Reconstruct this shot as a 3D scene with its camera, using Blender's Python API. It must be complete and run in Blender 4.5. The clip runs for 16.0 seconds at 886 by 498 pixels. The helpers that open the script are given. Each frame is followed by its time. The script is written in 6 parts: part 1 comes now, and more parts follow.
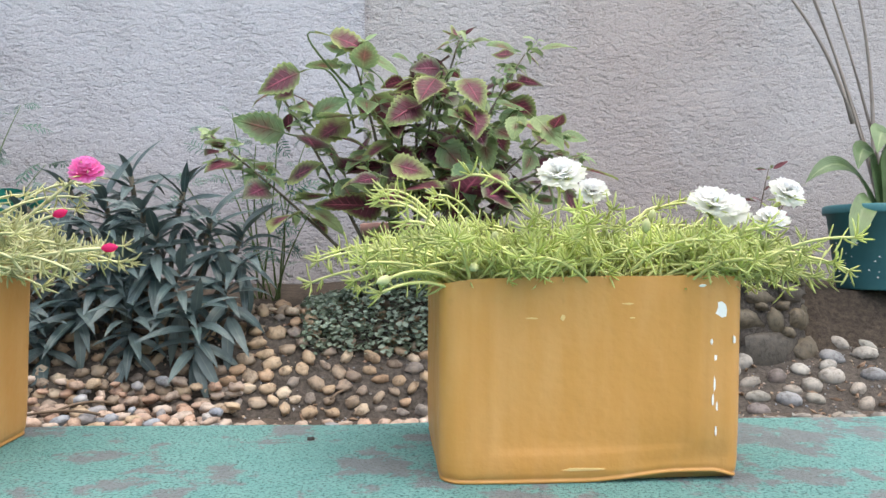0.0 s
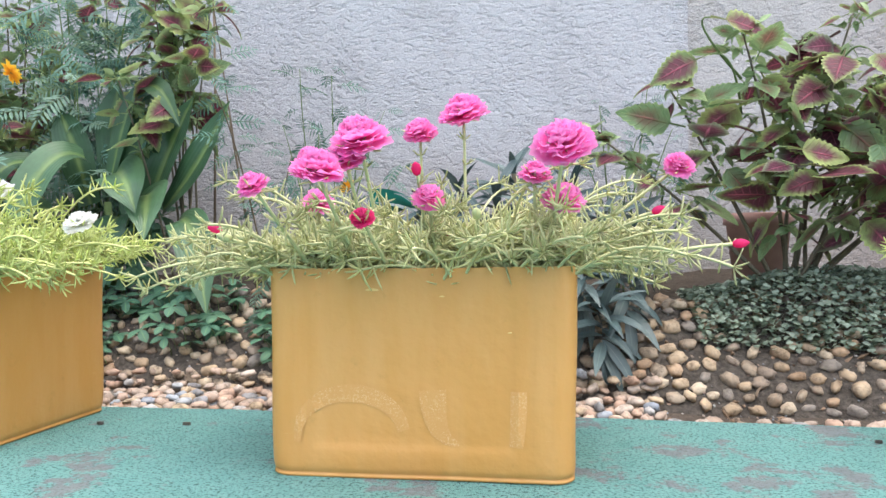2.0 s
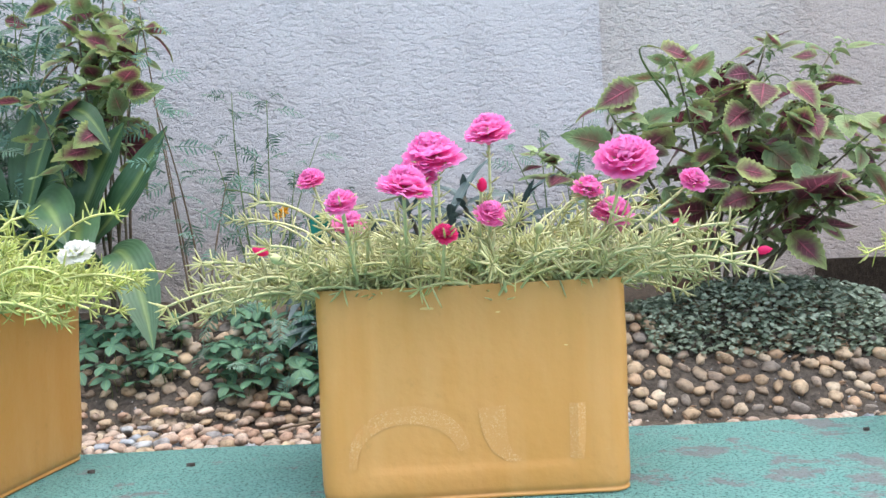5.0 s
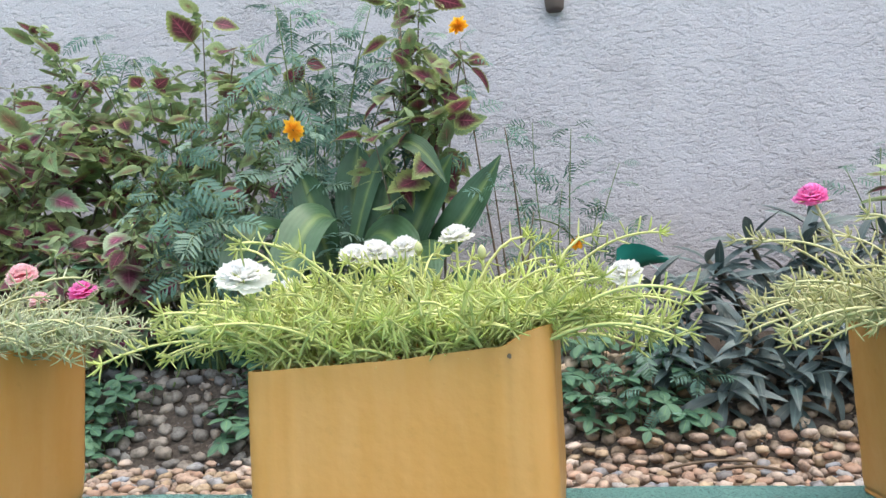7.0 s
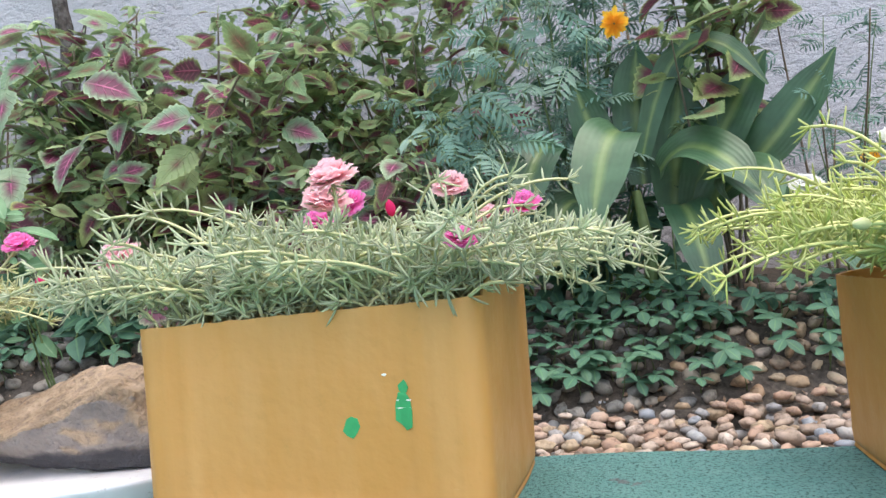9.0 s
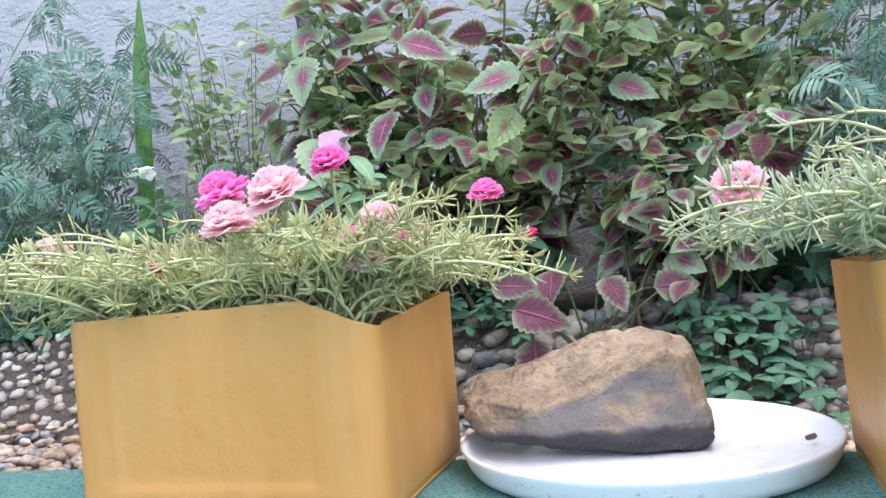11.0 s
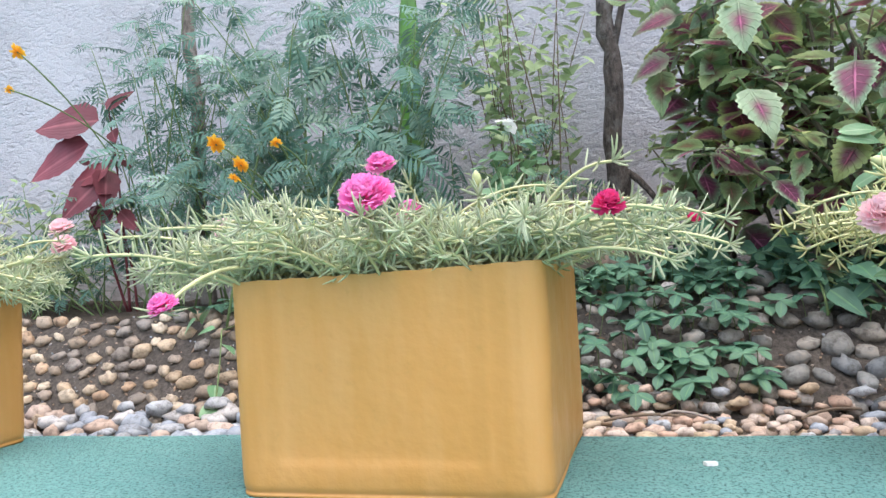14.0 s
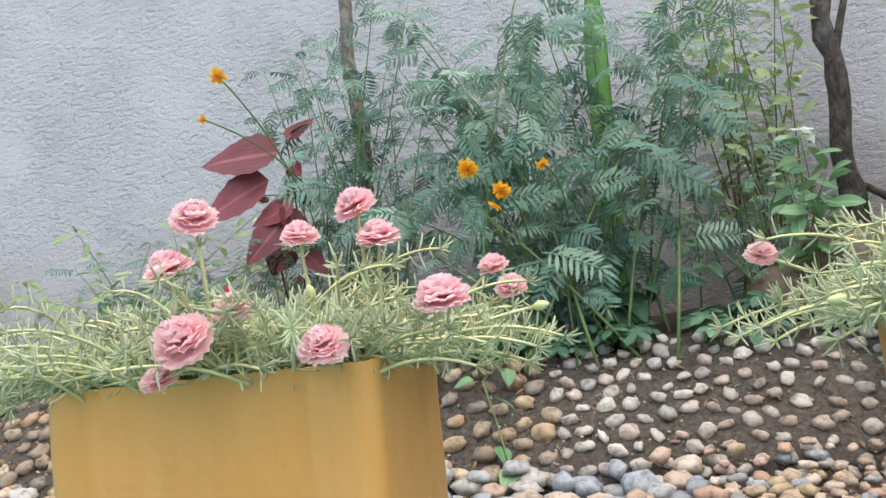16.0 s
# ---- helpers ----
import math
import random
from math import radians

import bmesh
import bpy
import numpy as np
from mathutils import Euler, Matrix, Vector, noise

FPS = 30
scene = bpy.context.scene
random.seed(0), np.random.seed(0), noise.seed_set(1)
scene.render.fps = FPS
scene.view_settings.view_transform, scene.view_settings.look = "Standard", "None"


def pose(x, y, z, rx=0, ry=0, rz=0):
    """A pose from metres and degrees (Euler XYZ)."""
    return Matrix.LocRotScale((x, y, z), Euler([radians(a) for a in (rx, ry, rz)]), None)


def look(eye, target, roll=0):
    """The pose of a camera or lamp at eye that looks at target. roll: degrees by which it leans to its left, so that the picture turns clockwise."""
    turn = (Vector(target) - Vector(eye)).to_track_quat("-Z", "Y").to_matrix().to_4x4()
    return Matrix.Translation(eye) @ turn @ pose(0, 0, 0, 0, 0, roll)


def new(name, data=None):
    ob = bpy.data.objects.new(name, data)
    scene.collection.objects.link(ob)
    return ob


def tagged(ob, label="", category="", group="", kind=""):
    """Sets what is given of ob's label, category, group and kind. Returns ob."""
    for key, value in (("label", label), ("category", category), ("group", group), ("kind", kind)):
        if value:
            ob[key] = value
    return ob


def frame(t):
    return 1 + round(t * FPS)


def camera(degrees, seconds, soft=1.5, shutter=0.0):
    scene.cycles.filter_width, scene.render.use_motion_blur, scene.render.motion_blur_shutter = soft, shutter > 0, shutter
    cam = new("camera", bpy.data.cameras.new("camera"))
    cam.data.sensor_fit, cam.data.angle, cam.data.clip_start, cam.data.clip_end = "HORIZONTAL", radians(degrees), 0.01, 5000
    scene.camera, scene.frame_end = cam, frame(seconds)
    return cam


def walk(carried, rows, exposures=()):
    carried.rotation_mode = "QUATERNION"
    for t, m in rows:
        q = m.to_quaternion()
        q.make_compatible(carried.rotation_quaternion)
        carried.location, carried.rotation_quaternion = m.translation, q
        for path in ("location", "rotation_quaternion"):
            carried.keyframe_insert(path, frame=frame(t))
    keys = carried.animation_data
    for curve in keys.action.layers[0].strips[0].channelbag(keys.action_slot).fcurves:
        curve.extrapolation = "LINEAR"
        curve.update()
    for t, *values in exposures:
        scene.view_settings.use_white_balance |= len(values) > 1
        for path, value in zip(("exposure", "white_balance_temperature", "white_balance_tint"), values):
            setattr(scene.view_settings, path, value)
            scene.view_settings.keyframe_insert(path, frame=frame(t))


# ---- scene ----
cam = camera(62.0, 16.0)
LIGHT = [(0, 1.25, 6720, 8), (1.5, 1.45, 6580, 7), (3, 1.46, 6500, 7), (5.5, 1.37, 6420, 7), (6.5, 1.32, 6580, 7), (7.5, 1.21, 6700, 8), (8, 1.19, 6740, 8), (10.5, 1.45, 5980, 11), (12.5, 1.42, 6260, 9), (14, 1.44, 6400, 10), (15.5, 1.31, 6780, 7), (16, 1.18, 6880, 6)]
PATH = [
    (0, (-0.083, 0.003, 0.259), (0.117, 1.993, 0.27), 0.5),
    (0.4, (-0.167, -0.003, 0.251), (0.044, 1.986, 0.278), 0.9),
    (0.5, (-0.172, 0.002, 0.262), (0.002, 1.995, 0.263), 0.5),
    (1, (-0.31, -0.007, 0.281), (-0.276, 1.992, 0.288), -0.7),
    (1.5, (-0.466, 0.003, 0.248), (-0.6, 1.998, 0.262), -0.8),
    (2, (-0.595, 0.009, 0.263), (-0.856, 1.992, 0.25), -0.4),
    (2.5, (-0.646, 0.036, 0.24), (-0.803, 2.03, 0.245), -0.2),
    (3, (-0.651, 0.066, 0.258), (-0.782, 2.062, 0.248), -1.0),
    (3.2, (-0.645, 0.081, 0.263), (-0.775, 2.075, 0.343), 0.3),
    (5.3, (-0.881, -0.006, 0.251), (-0.791, 1.992, 0.296), -2.7),
    (5.4, (-0.92, 0.004, 0.244), (-0.836, 2.001, 0.287), -2.6),
    (5.5, (-0.943, -0.013, 0.238), (-0.88, 1.986, 0.283), -2.7),
    (6, (-1.114, -0.053, 0.233), (-1.031, 1.943, 0.326), -2.1),
    (6.3, (-1.2, -0.053, 0.239), (-1.238, 1.945, 0.316), -4.1),
    (6.5, (-1.249, -0.036, 0.239), (-1.339, 1.959, 0.362), -3.5),
    (7, (-1.328, 0.043, 0.258), (-1.55, 2.024, 0.429), -2.4),
    (7.5, (-1.456, 0.075, 0.249), (-1.648, 2.06, 0.398), -2.6),
    (8, (-1.67, 0.115, 0.26), (-1.865, 2.102, 0.381), -4.3),
    (8.2, (-1.744, 0.13, 0.253), (-1.944, 2.118, 0.344), -4.2),
    (10.3, (-2.296, 0.28, 0.233), (-2.85, 2.2, 0.299), -5.9),
    (10.5, (-2.384, 0.259, 0.242), (-2.887, 2.194, 0.307), -4.4),
    (10.9, (-2.509, 0.253, 0.218), (-3.044, 2.179, 0.294), -5.8),
    (11, (-2.537, 0.25, 0.217), (-3.066, 2.177, 0.309), -5.2),
    (11.5, (-2.679, 0.288, 0.236), (-3.271, 2.195, 0.336), -5.2),
    (12, (-2.822, 0.321, 0.261), (-3.404, 2.233, 0.341), -5.5),
    (12.5, (-2.989, 0.302, 0.253), (-3.491, 2.235, 0.359), -3.4),
    (13, (-3.18, 0.261, 0.243), (-3.58, 2.217, 0.35), -4.5),
    (13.5, (-3.316, 0.198, 0.222), (-3.768, 2.143, 0.339), -4.8),
    (14, (-3.451, 0.152, 0.213), (-3.981, 2.078, 0.296), -3.3),
    (14.2, (-3.502, 0.153, 0.208), (-4.041, 2.076, 0.322), -2.5),
    (14.5, (-3.596, 0.191, 0.211), (-4.189, 2.096, 0.355), -4.0),
    (15, (-3.767, 0.211, 0.255), (-4.428, 2.092, 0.411), -3.1),
    (15.3, (-3.862, 0.233, 0.248), (-4.485, 2.126, 0.409), -2.1),
    (15.5, (-3.94, 0.241, 0.243), (-4.534, 2.14, 0.444), -3.6),
    (16, (-4.161, 0.191, 0.274), (-4.612, 2.132, 0.446), -6.1),
]
walk(cam, [(t, look(eye, target, roll)) for t, eye, target, roll in PATH], LIGHT)

# ---- world, sun ----
world = bpy.data.worlds.new("sky")
scene.world = world
world.use_nodes = True
wn = world.node_tree.nodes
sky = wn.new("ShaderNodeTexSky")
sky.sky_type = "NISHITA"
sky.sun_disc = False
sky.sun_elevation = radians(76)
sky.sun_rotation = radians(135)
sky.air_density, sky.dust_density, sky.ozone_density = 1.0, 3.0, 1.0
wn["Background"].inputs[1].default_value = 0.15
world.node_tree.links.new(sky.outputs[0], wn["Background"].inputs[0])
sun = new("sun", bpy.data.lights.new("sun", "SUN"))
sun.data.energy, sun.data.angle, sun.data.color = 1.5, radians(120), (1.0, 0.92, 0.82)
sun.matrix_world = look((0.75, -0.75, 4.4), (0, 0, 0))


# ---- materials ----
class Nodes:
    """A short way to write a node material."""

    def __init__(self, name):
        self.m = bpy.data.materials.new(name)
        self.m.use_nodes = True
        self.t = self.m.node_tree
        self.b = self.t.nodes["Principled BSDF"]

    def node(self, kind, **values):
        n = self.t.nodes.new(kind)
        for k, v in values.items():
            n.inputs[k].default_value = v
        return n

    def link(self, a, b):
        self.t.links.new(a, b)

    def place(self):
        return self.node("ShaderNodeTexCoord").outputs["Object"]

    def world_place(self):
        return self.node("ShaderNodeNewGeometry").outputs["Position"]

    def noise(self, scale, detail=4.0, rough=0.55, vec=None):
        n = self.node("ShaderNodeTexNoise", Scale=scale, Detail=detail, Roughness=rough)
        if vec is not None:
            self.link(vec, n.inputs["Vector"])
        return n.outputs["Fac"]

    def ramp(self, fac, stops, mode="LINEAR"):
        r = self.node("ShaderNodeValToRGB")
        r.color_ramp.interpolation = mode
        els = r.color_ramp.elements
        while len(els) < len(stops):
            els.new(0.5)
        for e, (p, c) in zip(els, stops):
            e.position = p
            e.color = (*c, 1) if len(c) == 3 else c
        self.link(fac, r.inputs["Fac"])
        return r.outputs["Color"]

    def mix(self, fac, a, b, mode="MIX"):
        n = self.t.nodes.new("ShaderNodeMix")
        n.data_type, n.blend_type = "RGBA", mode
        for sock, v in ((n.inputs[0], fac), (n.inputs[6], a), (n.inputs[7], b)):
            if isinstance(v, (int, float)):
                sock.default_value = v
            elif isinstance(v, tuple):
                sock.default_value = (*v, 1)
            else:
                self.link(v, sock)
        return n.outputs[2]

    def math(self, op, a, b=0.0):
        n = self.t.nodes.new("ShaderNodeMath")
        n.operation = op
        for sock, v in ((n.inputs[0], a), (n.inputs[1], b)):
            if isinstance(v, (int, float)):
                sock.default_value = v
            else:
                self.link(v, sock)
        return n.outputs[0]

    def random(self):
        return self.node("ShaderNodeObjectInfo").outputs["Random"]

    def island(self):
        return self.node("ShaderNodeNewGeometry").outputs["Random Per Island"]

    def bump(self, height, strength=0.5, distance=0.01):
        n = self.node("ShaderNodeBump", Strength=strength, Distance=distance)
        self.link(height, n.inputs["Height"])
        self.link(n.outputs[0], self.b.inputs["Normal"])

    def done(self, color, rough=0.7, spec=0.4, sub=0.0, trans=0.0):
        if isinstance(color, tuple):
            self.b.inputs["Base Color"].default_value = (*color, 1)
        else:
            self.link(color, self.b.inputs["Base Color"])
        if isinstance(rough, (int, float)):
            self.b.inputs["Roughness"].default_value = rough
        else:
            self.link(rough, self.b.inputs["Roughness"])
        self.b.inputs["Specular IOR Level"].default_value = spec
        return self.m


def m_stucco(name, dark, light):
    n = Nodes(name)
    p = n.world_place()
    mp = n.node("ShaderNodeMapping", Scale=(1.0, 1.0, 1.6))
    n.link(p, mp.inputs["Vector"])
    v = mp.outputs["Vector"]
    a = n.noise(38, 5, 0.60, v)
    b = n.noise(110, 4, 0.6, v)
    ridge = n.ramp(a, [(0.36, (0, 0, 0)), (0.50, (0.8,) * 3), (0.7, (1,) * 3)])
    h = n.math("ADD", n.math("MULTIPLY", ridge, 0.8), n.math("MULTIPLY", b, 0.85))
    big = n.noise(1.7, 4, 0.6, p)
    col = n.mix(big, dark, light)
    stain = n.ramp(n.noise(3.2, 5, 0.7, p), [(0.5, (0, 0, 0)), (0.8, (0.45,) * 3)])
    # damp brown staining low on the wall
    sep = n.node("ShaderNodeSeparateXYZ")
    n.link(p, sep.inputs[0])
    low = n.ramp(n.math("ADD", sep.outputs[2], n.math("MULTIPLY", n.noise(2.5, 3, 0.5, p), 0.5)), [(0.45, (1,) * 3), (0.95, (0,) * 3)])
    col = n.mix(stain, col, (0.33, 0.31, 0.33))
    col = n.mix(n.math("MULTIPLY", low, 0.6), col, (0.30, 0.25, 0.215))
    # a broad brownish weather stain on the wall beyond the pilaster
    far = n.math("ABSOLUTE", n.math("SUBTRACT", sep.outputs[0], 0.85))
    broad = n.ramp(n.math("ADD", far, n.math("MULTIPLY", n.noise(2.2, 5, 0.65, p), 0.9)), [(0.55, (0.55,) * 3), (1.15, (0,) * 3)])
    col = n.mix(broad, col, (0.40, 0.335, 0.31))
    grit = n.ramp(n.noise(160, 2, 0.5, p), [(0.3, (0.82,) * 3), (0.6, (1,) * 3)])
    col = n.mix(1.0, col, grit, "MULTIPLY")
    patchy = n.ramp(n.noise(2.6, 3, 0.6, p), [(0.36, (0.45,) * 3), (0.62, (1,) * 3)])
    n.bump(n.math("MULTIPLY", h, patchy), 0.8, 0.010)
    return n.done(col, 0.85, 0.25)


def m_teal():
    n = Nodes("teal_painted_concrete")
    p = n.world_place()
    fine = n.noise(230, 5, 0.75, p)
    mid = n.noise(34, 5, 0.65, p)
    big = n.noise(7.5, 9, 0.72, p)
    sep = n.node("ShaderNodeSeparateXYZ")
    n.link(p, sep.inputs[0])
    # the paint is worn away more towards the far end of the row
    wear = n.math("ADD", n.math("MULTIPLY", big, 1.0), n.math("MULTIPLY", sep.outputs[0], 0.045))
    worn = n.ramp(wear, [(0.515, (0, 0, 0)), (0.555, (1,) * 3)])
    speck = n.ramp(fine, [(0.42, (1,) * 3), (0.48, (0,) * 3)])
    teal = n.mix(mid, (0.13, 0.37, 0.345), (0.29, 0.56, 0.525))
    teal = n.mix(n.math("MULTIPLY", speck, 0.85), teal, (0.030, 0.090, 0.085))
    grey = n.mix(mid, (0.19, 0.195, 0.21), (0.32, 0.315, 0.325))
    grey = n.mix(n.math("MULTIPLY", speck, 0.5), grey, (0.12, 0.125, 0.12))
    col = n.mix(n.math("MULTIPLY", worn, 0.85), teal, grey)
    n.bump(n.math("ADD", fine, mid), 1.0, 0.007)
    return n.done(col, 0.75, 0.35)


def m_ochre():
    n = Nodes("ochre_paint")
    p = n.place()
    mp = n.node("ShaderNodeMapping", Scale=(3.0, 3.0, 0.5))
    n.link(p, mp.inputs["Vector"])
    streak = n.noise(9, 4, 0.6, mp.outputs["Vector"])
    blot = n.noise(7, 3, 0.5, p)
    r = n.random()
    a = n.mix(r, (0.545, 0.265, 0.064), (0.58, 0.290, 0.088))
    col = n.mix(blot, a, (0.50, 0.243, 0.055))
    col = n.mix(n.ramp(streak, [(0.42, (0,) * 3), (0.72, (0.30,) * 3)]), col, (0.64, 0.375, 0.16))
    dirt = n.ramp(n.noise(42, 5, 0.7, p), [(0.60, (0,) * 3), (0.72, (0.3,) * 3)])
    col = n.mix(dirt, col, (0.36, 0.20, 0.05))
    # fine scratches, drawn out along the front
    ms = n.node("ShaderNodeMapping", Scale=(6.0, 6.0, 60.0))
    n.link(p, ms.inputs["Vector"])
    scratch = n.ramp(n.noise(3.0, 5, 0.7, ms.outputs["Vector"]), [(0.66, (0,) * 3), (0.72, (0.35,) * 3)])
    col = n.mix(n.math("MULTIPLY", scratch, n.ramp(n.noise(11, 2, 0.5, p), [(0.5, (0,) * 3), (0.6, (1,) * 3)])), col, (0.74, 0.50, 0.26))
    n.bump(n.math("ADD", n.math("MULTIPLY", n.noise(9, 3, 0.5, p), 1.0), n.math("MULTIPLY", n.noise(90, 3, 0.5, p), 0.16)), 0.4, 0.01)
    return n.done(col, n.ramp(n.noise(18, 4, 0.6, p), [(0.3, (0.36,) * 3), (0.7, (0.52,) * 3)]), 0.45)


def m_plain(name, color, rough=0.7, vary=0.2, scale=40, spec=0.35, bump=0.2, dist=0.003):
    n = Nodes(name)
    p = n.place()
    f = n.noise(scale, 4, 0.6, p)
    dark = tuple(c * (1 - vary) for c in color)
    light = tuple(min(1, c * (1 + vary)) for c in color)
    if bump:
        n.bump(f, bump, dist)
    return n.done(n.mix(f, dark, light), rough, spec)


def m_pebble(name, stops):
    n = Nodes(name)
    p = n.world_place()
    r = n.math("FRACT", n.math("ADD", n.random(), n.math("MULTIPLY", n.island(), 7.31)))
    base = n.ramp(r, stops, "CONSTANT")
    f = n.noise(55, 6, 0.7, p)
    g = n.noise(5, 3, 0.5, p)
    col = n.mix(1.0, base, n.ramp(f, [(0.34, (0.40, 0.37, 0.34)), (0.50, (0.92,) * 3), (0.68, (1.15, 1.10, 1.04))]), "MULTIPLY")
    col = n.mix(1.0, col, n.ramp(g, [(0.35, (0.70, 0.66, 0.62)), (0.6, (1,) * 3)]), "MULTIPLY")
    n.bump(n.math("ADD", n.noise(45, 4, 0.6, p), n.math("MULTIPLY", n.noise(150, 3, 0.6, p), 0.4)), 0.5, 0.005)
    return n.done(col, 0.62, 0.35)


def m_soil(name, a, b, scale=60):
    n = Nodes(name)
    p = n.world_place()
    f = n.noise(scale, 6, 0.7, p)
    g = n.noise(6, 4, 0.6, p)
    col = n.mix(n.ramp(f, [(0.35, (0,) * 3), (0.65, (1,) * 3)]), a, b)
    col = n.mix(n.math("MULTIPLY", g, 0.5), col, tuple(c * 0.6 for c in a))
    n.bump(f, 0.8, 0.012)
    return n.done(col, 0.92, 0.2)


def leaf_uv(n):
    uv = n.node("ShaderNodeUVMap")
    sep = n.node("ShaderNodeSeparateXYZ")
    n.link(uv.outputs[0], sep.inputs[0])
    return sep.outputs[0], sep.outputs[1]


def translucent(n, col, amount):
    """Thin leaves let some light through."""
    tr = n.node("ShaderNodeBsdfTranslucent")
    n.link(col, tr.inputs["Color"])
    mx = n.node("ShaderNodeMixShader", Fac=amount)
    out = n.t.nodes["Material Output"]
    n.link(n.b.outputs[0], mx.inputs[1])
    n.link(tr.outputs[0], mx.inputs[2])
    n.link(mx.outputs[0], out.inputs["Surface"])


def m_coleus(name, edge_a, edge_b, heart_a, heart_b, vein, heart_size=0.0):
    n = Nodes(name)
    u, v = leaf_uv(n)
    p = n.place()
    r = n.random()
    # distance from the heart of the leaf, 0 on the midrib to 1 at the margin
    across = n.math("MULTIPLY", n.math("ABSOLUTE", n.math("SUBTRACT", u, 0.5)), 2.0)
    along = n.math("MULTIPLY", n.math("ABSOLUTE", n.math("SUBTRACT", v, 0.42)), 1.75)
    d = n.math("SQRT", n.math("ADD", n.math("MULTIPLY", across, across), n.math("MULTIPLY", along, along)))
    wob = n.math("MULTIPLY", n.math("SUBTRACT", n.noise(26, 4, 0.65, p), 0.5), 0.8)
    size = n.math("ADD", n.math("MULTIPLY", r, 0.45), -0.28 - heart_size)
    d = n.math("ADD", n.math("ADD", d, wob), size)
    # side veins, slanting off the midrib
    side = n.math("SINE", n.math("MULTIPLY", n.math("SUBTRACT", v, n.math("MULTIPLY", across, 0.22)), 46.0))
    side = n.ramp(side, [(0.80, (0,) * 3), (0.98, (1,) * 3)])
    rib = n.ramp(across, [(0.03, (1,) * 3), (0.09, (0,) * 3)])
    veins = n.math("MAXIMUM", rib, n.math("MULTIPLY", side, 0.6))
    r2 = n.math("FRACT", n.math("MULTIPLY", r, 7.77))
    edge = n.mix(r2, edge_a, edge_b)
    heart = n.mix(n.math("FRACT", n.math("MULTIPLY", r, 3.3)), heart_a, heart_b)
    # the bright flush runs along the ribs near the foot of the leaf
    flush = n.math("MULTIPLY", veins, n.ramp(d, [(0.0, (1,) * 3), (0.50, (0.10,) * 3)]))
    core = n.mix(flush, heart, vein)
    green = n.mix(n.math("MULTIPLY", veins, 0.30), edge, tuple(min(1, c * 1.7) for c in edge_b))
    col = n.mix(n.ramp(d, [(0.26, (0,) * 3), (0.76, (1,) * 3)]), core, green)
    rim = n.ramp(across, [(0.80, (0,) * 3), (1.0, (0.5,) * 3)])
    col = n.mix(rim, col, tuple(min(1, c * 1.5) for c in edge_b))
    col = n.mix(1.0, col, n.ramp(n.noise(9, 3, 0.6, p), [(0.3, (0.65,) * 3), (0.7, (1.25,) * 3)]), "MULTIPLY")
    n.bump(n.math("ADD", n.math("MULTIPLY", veins, -1.3), n.noise(60, 3, 0.6, p)), 0.8, 0.004)
    n.done(col, 0.46, 0.4)
    translucent(n, col, 0.36)
    return n.m


def m_leaf(name, a, b, rib, rough=0.5, spec=0.45, through_light=0.2, stripes=0.0, island=False):
    n = Nodes(name)
    u, v = leaf_uv(n)
    p = n.place()
    r = n.island() if island else n.random()
    across = n.math("MULTIPLY", n.math("ABSOLUTE", n.math("SUBTRACT", u, 0.5)), 2.0)
    col = n.mix(r, a, b)
    if stripes:
        band = n.ramp(n.math("ADD", across, n.math("MULTIPLY", n.math("SUBTRACT", n.noise(30, 2, 0.5, p), 0.5), 0.25)), [(0.08, (1,) * 3), (0.30, (0,) * 3)])
        col = n.mix(n.math("MULTIPLY", band, stripes), col, (0.30, 0.40, 0.08))
    line = n.ramp(across, [(0.04, (1,) * 3), (0.14, (0,) * 3)])
    col = n.mix(n.math("MULTIPLY", line, 0.6), col, rib)
    col = n.mix(1.0, col, n.ramp(n.noise(14, 3, 0.6, p), [(0.3, (0.72,) * 3), (0.7, (1.2,) * 3)]), "MULTIPLY")
    lines = n.math("SINE", n.math("MULTIPLY", u, 60.0))
    n.bump(n.math("ADD", n.math("MULTIPLY", lines, 0.3), n.noise(30, 2, 0.5, p)), 0.3, 0.002)
    n.done(col, rough, spec)
    if through_light:
        translucent(n, col, through_light)
    return n.m


def m_petal(name, a, b):
    n = Nodes(name)
    u, v = leaf_uv(n)
    col = n.mix(v, a, b)
    col = n.mix(n.math("MULTIPLY", n.island(), 0.3), col, tuple(c * 0.8 for c in b))
    lines = n.math("SINE", n.math("MULTIPLY", u, 40.0))
    n.bump(lines, 0.25, 0.001)
    n.done(col, 0.6, 0.25)
    translucent(n, col, 0.65)
    return n.m


